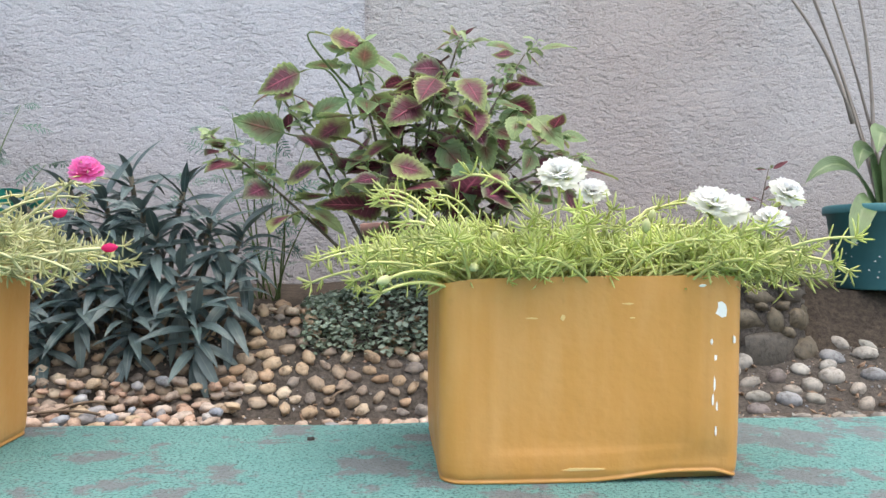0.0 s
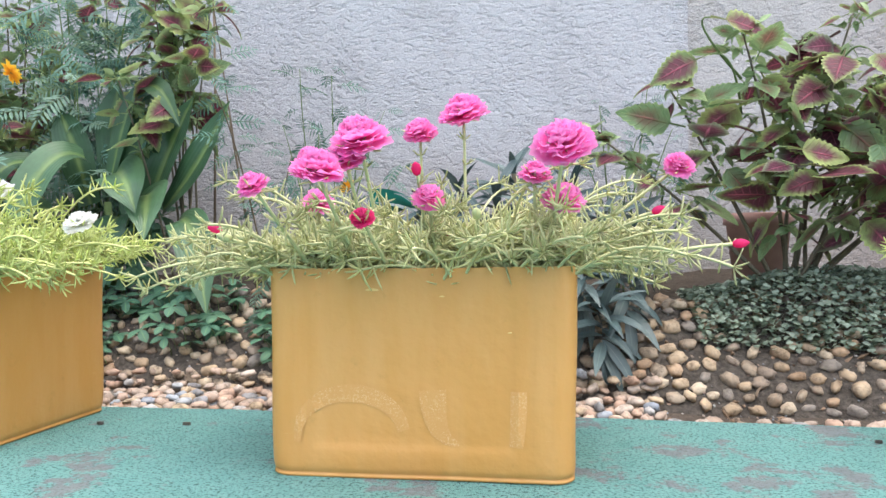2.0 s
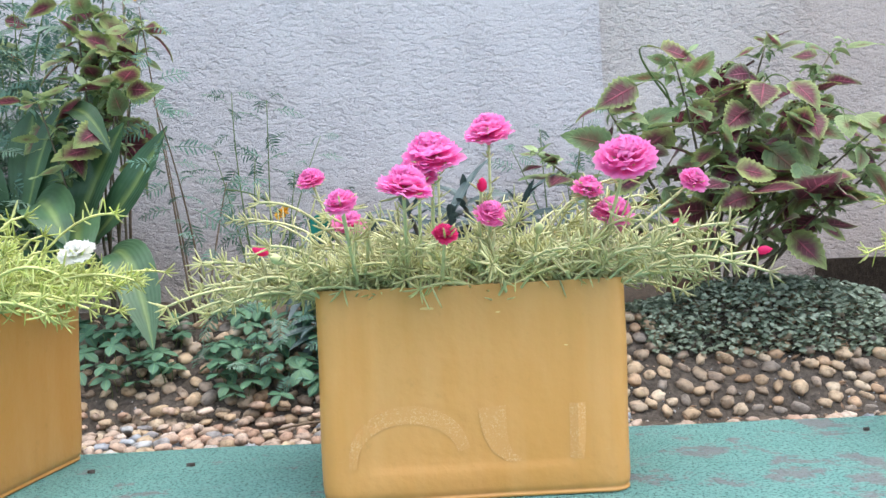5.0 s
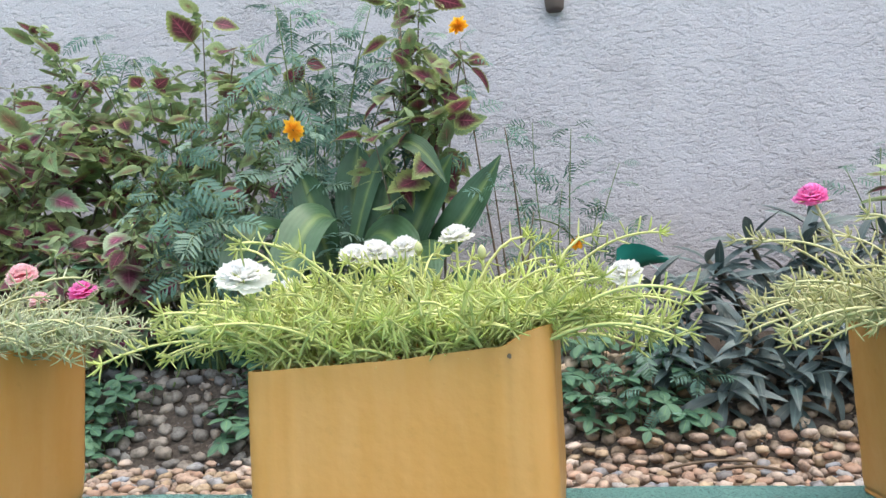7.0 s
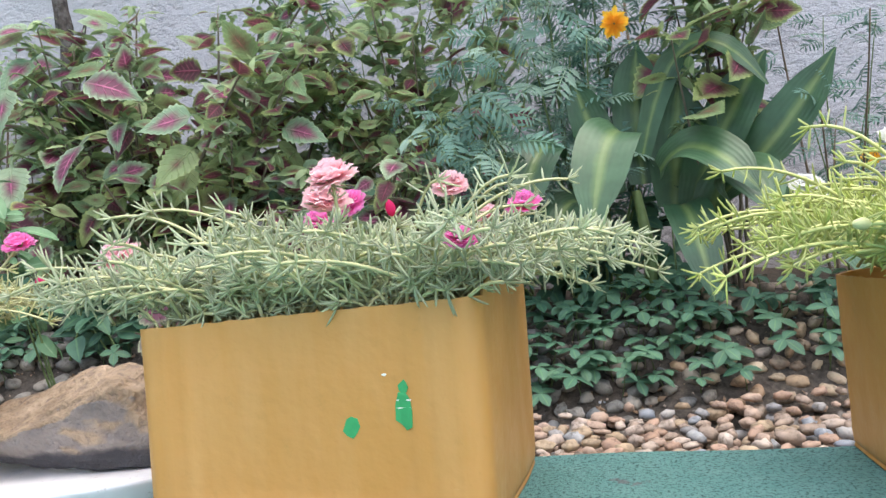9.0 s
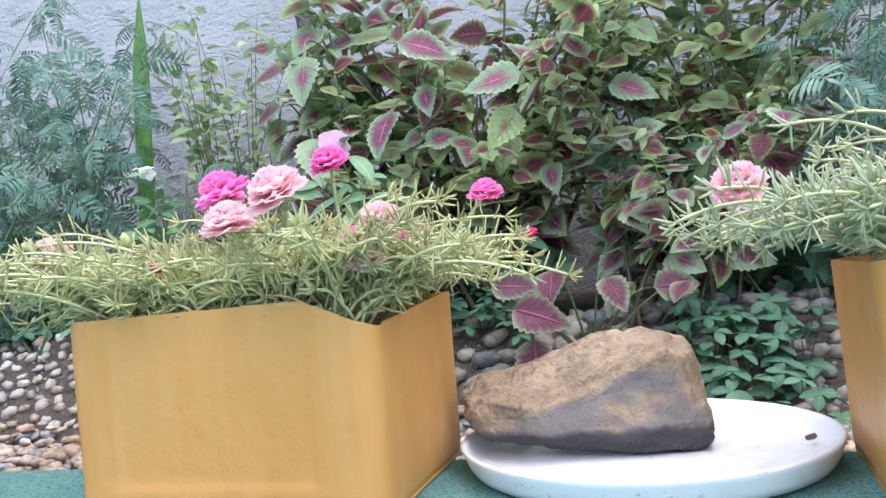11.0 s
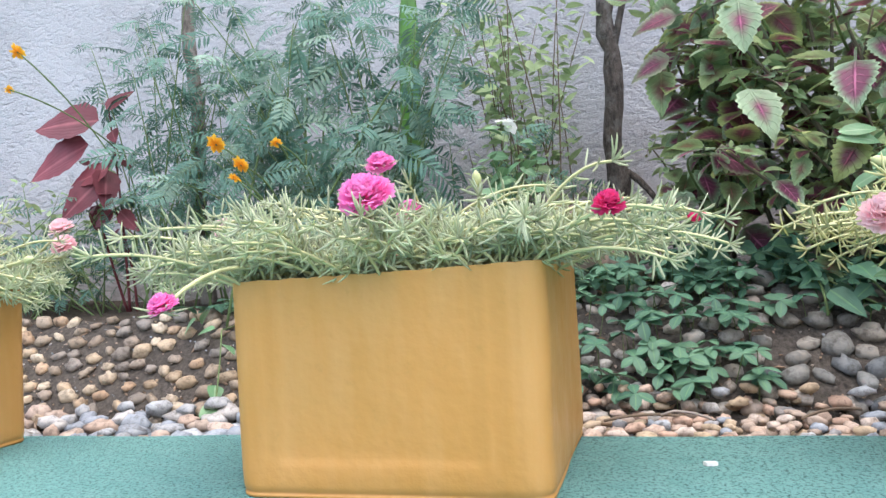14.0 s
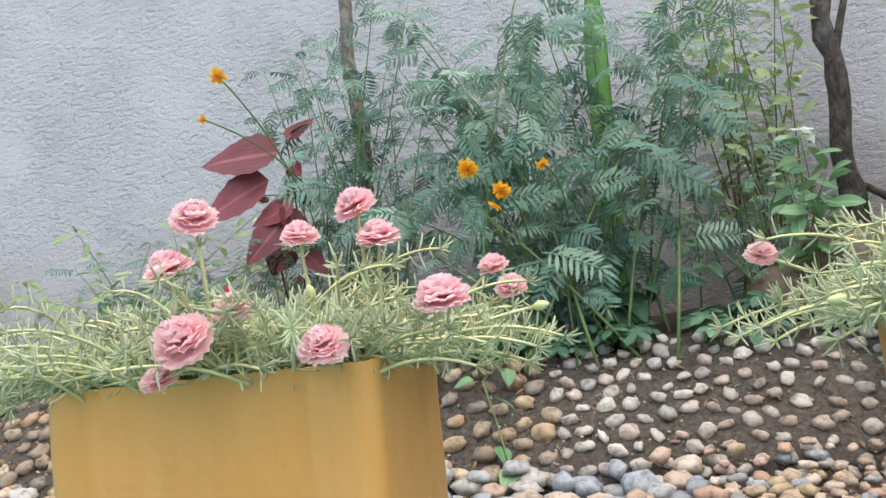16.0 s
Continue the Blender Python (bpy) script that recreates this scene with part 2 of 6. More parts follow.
def m_rock():
    n = Nodes("boulder_stone")
    p = n.place()
    a = n.noise(16, 6, 0.65, p)
    b = n.noise(70, 4, 0.6, p)
    col = n.ramp(a, [(0.3, (0.20, 0.145, 0.10)), (0.5, (0.36, 0.265, 0.18)), (0.7, (0.47, 0.36, 0.26))])
    col = n.mix(n.ramp(b, [(0.35, (0.6,) * 3), (0.5, (0,) * 3)]), col, (0.17, 0.13, 0.11))
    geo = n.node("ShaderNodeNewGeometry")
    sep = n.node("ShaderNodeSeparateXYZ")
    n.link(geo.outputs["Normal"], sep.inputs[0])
    # faces turned sideways or down are greyer than those turned up, with a ragged border
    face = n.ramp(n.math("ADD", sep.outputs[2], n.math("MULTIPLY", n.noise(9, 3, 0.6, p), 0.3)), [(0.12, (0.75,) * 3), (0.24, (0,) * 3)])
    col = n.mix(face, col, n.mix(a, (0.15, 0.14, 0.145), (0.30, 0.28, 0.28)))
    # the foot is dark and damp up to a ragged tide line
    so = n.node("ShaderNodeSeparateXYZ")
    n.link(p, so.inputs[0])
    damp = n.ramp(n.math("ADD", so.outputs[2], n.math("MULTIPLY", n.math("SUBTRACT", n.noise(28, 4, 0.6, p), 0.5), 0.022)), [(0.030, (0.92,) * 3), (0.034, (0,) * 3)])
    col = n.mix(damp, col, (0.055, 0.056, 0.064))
    n.bump(n.math("ADD", a, n.math("MULTIPLY", b, 0.6)), 1.0, 0.020)
    return n.done(col, 0.85, 0.25)


STUCCO = m_stucco("stucco", (0.46, 0.457, 0.490), (0.545, 0.542, 0.580))
STUCCO2 = m_stucco("weathered_stucco", (0.425, 0.405, 0.405), (0.505, 0.485, 0.485))
TEAL, OCHRE = m_teal(), m_ochre()
MORTAR = m_soil("dark_mortar", (0.045, 0.039, 0.034), (0.165, 0.142, 0.120), 95)
SOIL = m_soil("bed_soil", (0.040, 0.032, 0.025), (0.115, 0.090, 0.068), 70)
GUTTER = m_soil("gutter_grit", (0.07, 0.055, 0.045), (0.17, 0.135, 0.105), 80)
GROUND = m_soil("yard_ground", (0.20, 0.19, 0.18), (0.30, 0.29, 0.27), 25)
CUT = m_plain("raw_plastic", (0.55, 0.34, 0.10), 0.5)
CHIP = m_plain("bare_white_plastic", (0.80, 0.79, 0.76), 0.5, 0.08, 60)
SCUFF = m_plain("pale_scuff", (0.66, 0.47, 0.20), 0.6, 0.15, 120)
GREENP = m_plain("green_label_remnant", (0.05, 0.34, 0.12), 0.5, 0.2, 80)
POTSOIL = m_soil("pot_soil", (0.05, 0.035, 0.022), (0.14, 0.10, 0.065), 90)
def m_dish():
    n = Nodes("white_glaze")
    p = n.place()
    stain = n.ramp(n.noise(7, 6, 0.7, p), [(0.52, (0,) * 3), (0.72, (0.6,) * 3)])
    speck = n.ramp(n.noise(70, 4, 0.6, p), [(0.62, (0,) * 3), (0.70, (0.5,) * 3)])
    col = n.mix(stain, (0.80, 0.80, 0.83), (0.62, 0.60, 0.60))
    return n.done(n.mix(speck, col, (0.33, 0.29, 0.25)), n.ramp(stain, [(0.0, (0.3,) * 3), (1.0, (0.6,) * 3)]), 0.45)


DISH = m_dish()
ROCK = m_rock()
RUBBLE = m_pebble("rubble_stone", [(0, (0.15, 0.13, 0.095)), (0.25, (0.19, 0.165, 0.12)), (0.5, (0.11, 0.10, 0.085)), (0.75, (0.16, 0.14, 0.10))])
TAN = m_pebble("tan_pebble", [(0, (0.50, 0.39, 0.27)), (0.2, (0.38, 0.31, 0.235)), (0.4, (0.58, 0.49, 0.37)), (0.58, (0.33, 0.27, 0.215)), (0.72, (0.46, 0.33, 0.22)), (0.86, (0.28, 0.25, 0.22))])
WHITE = m_pebble("white_pebble", [(0, (0.53, 0.50, 0.46)), (0.25, (0.44, 0.415, 0.385)), (0.45, (0.60, 0.57, 0.53)), (0.65, (0.47, 0.40, 0.35)), (0.82, (0.36, 0.34, 0.33))])
GREYP = m_pebble("grey_pebble", [(0, (0.25, 0.255, 0.245)), (0.25, (0.31, 0.30, 0.275)), (0.5, (0.19, 0.205, 0.215)), (0.75, (0.34, 0.32, 0.285))])
COBBLE = m_pebble("pale_cobble", [(0, (0.33, 0.32, 0.28)), (0.25, (0.38, 0.365, 0.33)), (0.5, (0.28, 0.29, 0.30)), (0.72, (0.42, 0.39, 0.345)), (0.9, (0.20, 0.175, 0.165))])
PINKP = m_pebble("pinkish_gravel", [(0, (0.52, 0.395, 0.315)), (0.2, (0.47, 0.325, 0.245)), (0.4, (0.58, 0.49, 0.42)), (0.6, (0.44, 0.35, 0.285)), (0.8, (0.50, 0.395, 0.275)), (0.95, (0.30, 0.30, 0.31))])
BLUEP = m_pebble("blue_grey_gravel", [(0, (0.35, 0.39, 0.44)), (0.3, (0.44, 0.465, 0.49)), (0.55, (0.29, 0.325, 0.375)), (0.75, (0.50, 0.49, 0.48)), (0.9, (0.52, 0.41, 0.34))])
def m_bark(name, dark, mid, lichen, amount):
    n = Nodes(name)
    p = n.world_place()
    mp = n.node("ShaderNodeMapping", Scale=(1.0, 1.0, 0.35))
    n.link(p, mp.inputs["Vector"])
    f = n.noise(90, 5, 0.7, mp.outputs["Vector"])
    col = n.mix(n.ramp(f, [(0.36, (0,) * 3), (0.62, (1,) * 3)]), dark, mid)
    spot = n.ramp(n.noise(24, 4, 0.65, p), [(0.50, (0,) * 3), (0.60, (amount,) * 3)])
    col = n.mix(spot, col, lichen)
    n.bump(f, 1.0, 0.012)
    return n.done(col, 0.9, 0.2)


BARK = m_bark("dark_bark", (0.040, 0.034, 0.032), (0.12, 0.10, 0.088), (0.24, 0.23, 0.215), 0.4)
BARK2 = m_bark("brown_bark", (0.12, 0.10, 0.09), (0.27, 0.23, 0.20), (0.40, 0.37, 0.34), 0.5)
TWIG = m_plain("twig", (0.16, 0.12, 0.085), 0.85, 0.3, 80, 0.2)
STEMG = m_plain("green_stem", (0.13, 0.19, 0.07), 0.6, 0.3, 60)
STEMD = m_plain("dark_stem", (0.14, 0.12, 0.085), 0.7, 0.3, 60)
PSTEM = m_plain("fleshy_stem", (0.58, 0.60, 0.24), 0.5, 0.25, 60)
PLEAF = m_leaf("lime_needle_leaf", (0.68, 0.80, 0.24), (0.95, 0.97, 0.56), (0.58, 0.64, 0.24), 0.42, 0.5, 0.5, island=True)
PLEAF2 = m_leaf("grey_green_needle_leaf", (0.56, 0.64, 0.41), (0.90, 0.91, 0.77), (0.56, 0.61, 0.40), 0.42, 0.5, 0.5, island=True)
PLEAF3 = m_leaf("straw_green_needle_leaf", (0.62, 0.65, 0.32), (0.95, 0.94, 0.66), (0.58, 0.58, 0.30), 0.42, 0.5, 0.5, island=True)
COLEUS = m_coleus("coleus_leaf", (0.18, 0.26, 0.10), (0.38, 0.44, 0.16), (0.115, 0.036, 0.052), (0.20, 0.062, 0.085), (0.42, 0.105, 0.16), 0.14)
COLEUSP = m_coleus("plum_coleus_leaf", (0.20, 0.33, 0.20), (0.42, 0.52, 0.33), (0.19, 0.052, 0.10), (0.27, 0.075, 0.135), (0.66, 0.20, 0.36), -0.04)
COLEUSQ = m_coleus("deep_plum_coleus_leaf", (0.15, 0.17, 0.12), (0.28, 0.30, 0.19), (0.11, 0.030, 0.055), (0.19, 0.056, 0.092), (0.40, 0.115, 0.19), 0.18)
COLEUSG = m_coleus("green_coleus_leaf", (0.19, 0.31, 0.15), (0.36, 0.45, 0.20), (0.19, 0.21, 0.10), (0.20, 0.105, 0.080), (0.36, 0.17, 0.13), -0.2)
TUFTL = m_leaf("young_coleus_leaf", (0.22, 0.34, 0.16), (0.44, 0.54, 0.28), (0.46, 0.54, 0.30), 0.48, 0.4, 0.30, island=True)
DARKL = m_leaf("dark_lance_leaf", (0.050, 0.085, 0.085), (0.125, 0.170, 0.168), (0.170, 0.221, 0.204), 0.38, 0.55, 0.06)
STRAP = m_leaf("strap_leaf", (0.035, 0.090, 0.045), (0.070, 0.140, 0.070), (0.20, 0.28, 0.11), 0.36, 0.42, 0.08, 0.22)
FERN = m_leaf("feathery_leaf", (0.070, 0.165, 0.130), (0.170, 0.315, 0.250), (0.2, 0.32, 0.17), 0.5, 0.4, 0.22)
FERNP = m_leaf("pale_feathery_leaf", (0.13, 0.225, 0.17), (0.27, 0.40, 0.31), (0.28, 0.4, 0.24), 0.5, 0.4, 0.22)
CLOVER = m_leaf("oval_ground_leaf", (0.056, 0.145, 0.092), (0.118, 0.235, 0.142), (0.162, 0.324, 0.135), 0.5, 0.4, 0.15)
COVER = m_leaf("tiny_cover_leaf", (0.17, 0.225, 0.165), (0.35, 0.42, 0.33), (0.37, 0.44, 0.34), 0.55, 0.3, 0.15, island=True)
REDL = m_leaf("wine_red_leaf", (0.150, 0.034, 0.046), (0.25, 0.055, 0.072), (0.38, 0.12, 0.14), 0.5, 0.4, 0.2)
DRYL = m_leaf("dry_leaf", (0.24, 0.165, 0.11), (0.36, 0.26, 0.19), (0.3, 0.2, 0.13), 0.8, 0.2, 0.15)
VINCAL = m_leaf("glossy_pale_leaf", (0.120, 0.264, 0.120), (0.204, 0.360, 0.180), (0.360, 0.504, 0.300), 0.4, 0.5, 0.15)
BLADE = m_leaf("green_blade", (0.085, 0.22, 0.035), (0.10, 0.25, 0.04), (0.07, 0.18, 0.03), 0.4, 0.5, 0.1)
MAGENTA = m_petal("magenta_petal", (0.97, 0.17, 0.58), (0.99, 0.42, 0.78))
PINK = m_petal("pink_petal", (0.99, 0.58, 0.63), (1.0, 0.78, 0.82))
WHITEP = m_petal("white_petal", (0.93, 0.93, 0.88), (0.97, 0.97, 0.97))
RED = m_petal("crimson_petal", (0.78, 0.03, 0.20), (0.86, 0.09, 0.32))
ORANGE = m_petal("orange_petal", (0.95, 0.44, 0.03), (1.0, 0.66, 0.08))
LILAC = m_petal("pale_lilac_petal", (0.86, 0.50, 0.72), (0.90, 0.66, 0.82))
BUD = m_plain("pale_bud", (0.50, 0.52, 0.26), 0.5, 0.2, 60)
TEALPOT = m_plain("teal_plastic", (0.055, 0.185, 0.205), 0.45, 0.15, 30)
TEALSCRAP = m_plain("sea_green_plastic", (0.02, 0.22, 0.17), 0.4, 0.2, 30)

R = random.Random(11)
U = R.uniform


# ---- geometry tools ----
def make_mesh(name, verts, faces, mat, uvs=None, smooth=True):
    me = bpy.data.meshes.new(name)
    me.from_pydata([tuple(v) for v in verts], [], faces)
    if uvs is not None:
        lay = me.uv_layers.new(name="UVMap")
        idx = np.empty(len(me.loops), dtype=np.int32)
        me.loops.foreach_get("vertex_index", idx)
        lay.data.foreach_set("uv", np.asarray(uvs, dtype=np.float32)[idx].ravel())
    me.polygons.foreach_set("use_smooth", [smooth] * len(me.polygons))
    me.materials.append(mat)
    me.update()
    return me


def put(name, me, parent=None, m=None, label=""):
    ob = new(name, me)
    if parent is not None:
        ob.parent = parent
    if m is not None:
        ob.matrix_basis = m
    if label:
        ob["label"] = label
    return ob


def thing(name, at, label, category, group="", kind="", rz=0.0):
    ob = new(name)
    ob.empty_display_size = 0.05
    ob.matrix_basis = pose(*at, 0, 0, rz)
    return tagged(ob, label, category, group, kind)


class Soup:
    """Collects verts, faces and uvs of many small pieces into one mesh."""

    def __init__(self):
        self.v, self.f, self.u = [], [], []

    def add(self, verts, faces, uvs, m=None):
        k = len(self.v)
        self.v += [m @ Vector(p) for p in verts] if m is not None else [Vector(p) for p in verts]
        self.f += [tuple(i + k for i in q) for q in faces]
        self.u += list(uvs)

    def mesh(self, name, mat, smooth=True):
        return make_mesh(name, self.v, self.f, mat, self.u, smooth)


def grid_faces(rows, cols, close=False):
    out = []
    for i in range(rows - 1):
        for j in range(cols if close else cols - 1):
            k = (j + 1) % cols
            out.append((i * cols + j, i * cols + k, (i + 1) * cols + k, (i + 1) * cols + j))
    return out


def frame_of(d):
    d = d.normalized()
    s = d.cross(Vector((0, 0, 1)) if abs(d.z) < 0.92 else Vector((0, 1, 0))).normalized()
    return d, s, s.cross(d)


def tube(soup, pts, radii, sides=5, uv=(0.5, 0.5)):
    vs = []
    n = len(pts)
    for i, p in enumerate(pts):
        d = pts[min(i + 1, n - 1)] - pts[max(i - 1, 0)]
        d, s, t = frame_of(d)
        for k in range(sides):
            a = 2 * math.pi * k / sides
            vs.append(p + (s * math.cos(a) + t * math.sin(a)) * radii[i])
    fs = grid_faces(n, sides, True)
    fs.append(tuple(range(sides - 1, -1, -1)))
    fs.append(tuple(range((n - 1) * sides, n * sides)))
    soup.add(vs, fs, [uv] * len(vs))


def bezier(a, b, c, n):
    return [a * (1 - t) ** 2 + b * 2 * t * (1 - t) + c * t * t for t in (i / (n - 1) for i in range(n))]


def leaf_data(length, width, shape, bend, fold, rows=8, cols=5, teeth=0.0, wave=0.0, seed=0, stalk=0.0):
    """A leaf that grows from the origin along x with its upper face to +z."""
    rr = random.Random(seed)
    ph = rr.uniform(0, 6)
    vs, us = [], []
    for i in range(rows):
        t = i / (rows - 1)
        tb = (t - stalk) / (1 - stalk) if t > stalk else 0.0
        w = max(shape(tb), 0.045 if stalk and t < stalk + 0.05 else 0) * width / 2
        if teeth and 0 < i < rows - 1 and tb > 0.1:
            w *= 1 + teeth * (1 if i % 2 else -1)
        ang = bend * t
        x = length * (math.sin(ang) / bend if abs(bend) > 1e-3 else t)
        z = length * ((math.cos(ang) - 1) / bend if abs(bend) > 1e-3 else 0)
        for j in range(cols):
            s = 2 * j / (cols - 1) - 1
            lift = fold * abs(s) * w + wave * length * math.sin(7 * t + ph + (2 if s > 0 else 0)) * s * s
            vs.append((x - math.sin(ang) * -lift * 0, s * w, z + lift))
            us.append((0.5 + 0.5 * s, tb))
    return vs, grid_faces(rows, cols), us


def ovate(t):
    return max(0.0, math.sin(math.pi * t ** 0.62)) ** 0.8 * (1 - 0.12 * t)


def lance(t):
    return max(0.0, math.sin(math.pi * min(1, t ** 0.75))) ** 0.9 + (0.12 if t < 0.05 else 0)


def oval(t):
    return max(0.02, math.sin(math.pi * t ** 1.15)) ** 0.6


def leaf_meshes(name, mat, count, length, width, shape, bends, fold=0.25, rows=9, cols=5, teeth=0.0, wave=0.0, stalk=0.0):
    out = []
    for i in range(count):
        b = bends[0] + (bends[1] - bends[0]) * i / max(1, count - 1)
        v, f, u = leaf_data(length, width, shape, b, fold, rows, cols, teeth, wave, i, stalk)
        out.append(make_mesh(name, v, f, mat, u))
    return out


def leaf_pose(p, az, pitch, roll, s):
    """pitch up is positive; az: 0 along +x, 90 along +y."""
    return pose(*p, 0, 0, az) @ pose(0, 0, 0, 0, -pitch, 0) @ pose(0, 0, 0, roll, 0, 0) @ Matrix.Diagonal((s, s, s, 1))


# ---- the ground ----
WALL_Y, EDGE_Y = 2.56, 1.145


def bank_z(x, y):
    """Height of the planted strip behind the kerb: gutter, pebbled bank, bed."""
    n = 0.012 * math.sin(x * 3.1) + 0.008 * math.sin(x * 7.7 + 1)
    top = 0.125 + n + (0.03 if x < -3.2 else 0)
    foot = 1.575 + 0.02 * math.sin(x * 2.3 + 0.4)
    if y < foot:
        return -0.095
    near = min(1.0, max(0.0, (x - 0.42) / 0.15))
    z = -0.095 + (y - foot) * (0.80 - 0.45 * near)
    top -= 0.10 * near
    if z > top:
        z = top + (y - foot - (top + 0.095) / (0.80 - 0.45 * near)) * 0.06
    return z


def structure(name, me, label, category):
    return tagged(put(name, me), label, category, kind="structure")


def slab(x0, x1, y0, y1, z0, z1):
    v = [(x, y, z) for z in (z0, z1) for y in (y0, y1) for x in (x0, x1)]
    f = [(0, 2, 3, 1), (4, 5, 7, 6), (0, 1, 5, 4), (2, 6, 7, 3), (0, 4, 6, 2), (1, 3, 7, 5)]
    return v, f


def build_ground():
    # one sheet to the horizon, just under the kerb and the bed
    v = [(-900, -900, -0.30), (900, -900, -0.30), (900, 900, -0.30), (-900, 900, -0.30)]
    structure("ground", make_mesh("ground", v, [(0, 1, 2, 3)], GROUND, smooth=False), "plain grey earth of the yard", "ground")
    # painted kerb platform, with a worn uneven back edge
    xs = [-9 + i * 0.06 for i in range(int(13.5 / 0.06))]
    vs, prof = [], None
    for x in xs:
        e = EDGE_Y + 0.004 * math.sin(x * 9) + 0.003 * math.sin(x * 23 + 1)
        prof = [(-4, 0), (0.2, 0.0), (0.7, 0.0), (1.0, 0.0), (e - 0.012, -0.001), (e - 0.003, -0.006), (e, -0.016), (e, -0.31)]
        vs += [(x, y, z + (0.0015 * noise.noise((x * 4, y * 4, 0)) if z > -0.004 and y > 0 else 0)) for y, z in prof]
    fs = grid_faces(len(xs), len(prof))
    fs = [f[::-1] for f in fs]
    structure("pavement", make_mesh("pavement", vs, fs, TEAL), "rough concrete platform with worn teal paint", "pavement")
    # the bed behind it
    xs = [-9 + i * 0.05 for i in range(int(13.5 / 0.05))]
    ys = [EDGE_Y - 0.02 + i * 0.03 for i in range(int((WALL_Y + 0.1 - EDGE_Y) / 0.03) + 2)]
    vs = []
    for x in xs:
        for y in ys:
            vs.append((x, y, bank_z(x, y) + 0.012 * noise.noise((x * 14, y * 14, 3))))
    fs = [f[::-1] for f in grid_faces(len(xs), len(ys))]
    cut = [f for f in fs if sum(vs[i][1] for i in f) / 4 < 1.58]
    mid = [f for f in fs if 1.58 <= sum(vs[i][1] for i in f) / 4 < 1.92]
    top = [f for f in fs if sum(vs[i][1] for i in f) / 4 >= 1.92]

    def sub(name, faces, mat):
        used = sorted({i for f in faces for i in f})
        m = {k: j for j, k in enumerate(used)}
        return make_mesh(name, [vs[k] for k in used], [tuple(m[i] for i in f) for f in faces], mat)

    g = structure("gravel_strip", sub("gravel_strip", cut, GUTTER), "strip of loose rounded gravel along the kerb", "gravel")
    b = structure("embankment", sub("embankment", mid, MORTAR), "sloping bank of dark mortar set with pebbles", "embankment")
    structure("flower_bed", sub("flower_bed", top, SOIL), "dark damp soil of the planting bed", "soil")
    return g, b


def build_wall():
    def wall_mesh(x0, x1, y, z0, z1, name, mat=STUCCO):
        v, f = slab(x0, x1, y, WALL_Y + 0.18, z0, z1)
        return make_mesh(name, v, f, mat, smooth=False)
    # the nearer length stands proud of the rest; a scored joint parts the pilaster from it
    structure("wall_north", wall_mesh(-9.0, -0.5475, WALL_Y - 0.016, -0.3, 2.6, "wall_north"), "rough stuccoed garden wall in pale lavender grey", "wall")
    structure("wall_joint", wall_mesh(-0.5475, -0.5425, WALL_Y - 0.0150, -0.3, 2.6, "wall_joint"), "scored upright joint in the stuccoed wall", "wall")
    structure("wall_pilaster", wall_mesh(-0.5425, -0.105, WALL_Y - 0.0165, -0.29, 2.59, "wall_pilaster"), "shallow stuccoed pilaster on the garden wall", "wall")
    structure("wall_east", wall_mesh(-0.105, 4.5, WALL_Y + 0.010, -0.3, 2.6, "wall_east", STUCCO2), "rough stuccoed garden wall with brownish weather stains", "wall")


GRAVEL, BANK = build_ground()
build_wall()


# ---- the row of planters ----
RIM = 0.226


def rounded_rect(w, d, r, n=5):
    """Points of a rounded rectangle, front left first, anticlockwise from above; front along y = 0."""
    out = []
    for cx, cy, a0 in ((w - r, r, -90), (w - r, d - r, 0), (r, d - r, 90), (r, r, 180)):
        for k in range(n + 1):
            a = radians(a0 + 90 * k / n)
            out.append((cx + r * math.cos(a), cy + r * math.sin(a)))
    return out


def subdivided(loop, step):
    out = []
    for i, (x, y) in enumerate(loop):
        x2, y2 = loop[(i + 1) % len(loop)]
        n = max(1, int(math.hypot(x2 - x, y2 - y) / step))
        out += [(x + (x2 - x) * k / n, y + (y2 - y) * k / n) for k in range(n)]
    return out


def piecewise(pts, u):
    if u <= pts[0][0]:
        return pts[0][1]
    for (a, za), (b, zb) in zip(pts, pts[1:]):
        if u <= b:
            return za + (zb - za) * (u - a) / max(1e-6, b - a)
    return pts[-1][1]


def smooth(a, b, x):
    u = min(1.0, max(0.0, (x - a) / (b - a)))
    return u * u * (3 - 2 * u)


def panel(u, z):
    """Depth of the panel pressed into the front of a canister, and of the upright ribs beside it."""
    inside = smooth(0.15, 0.19, u) * smooth(0.83, 0.79, u) * smooth(0.030, 0.042, z)
    ribs = 0.0017 * math.sin(u * 105) * max(0, 1 - abs(u - 0.12) / 0.07, 1 - abs(u - 0.86) / 0.07) * smooth(0.02, 0.05, z)
    return 0.0020 * inside + ribs


def front_surface(w, d, x, z, seed):
    """Where the pressed front of a canister stands at x, z."""
    u = x / w
    y = d / 2 - d / 2 * (1.0 - 0.012 * (1 - z / RIM))
    return y + panel(u, z) + 0.0025 * noise.noise((x * 7 + seed, z * 9, 0))


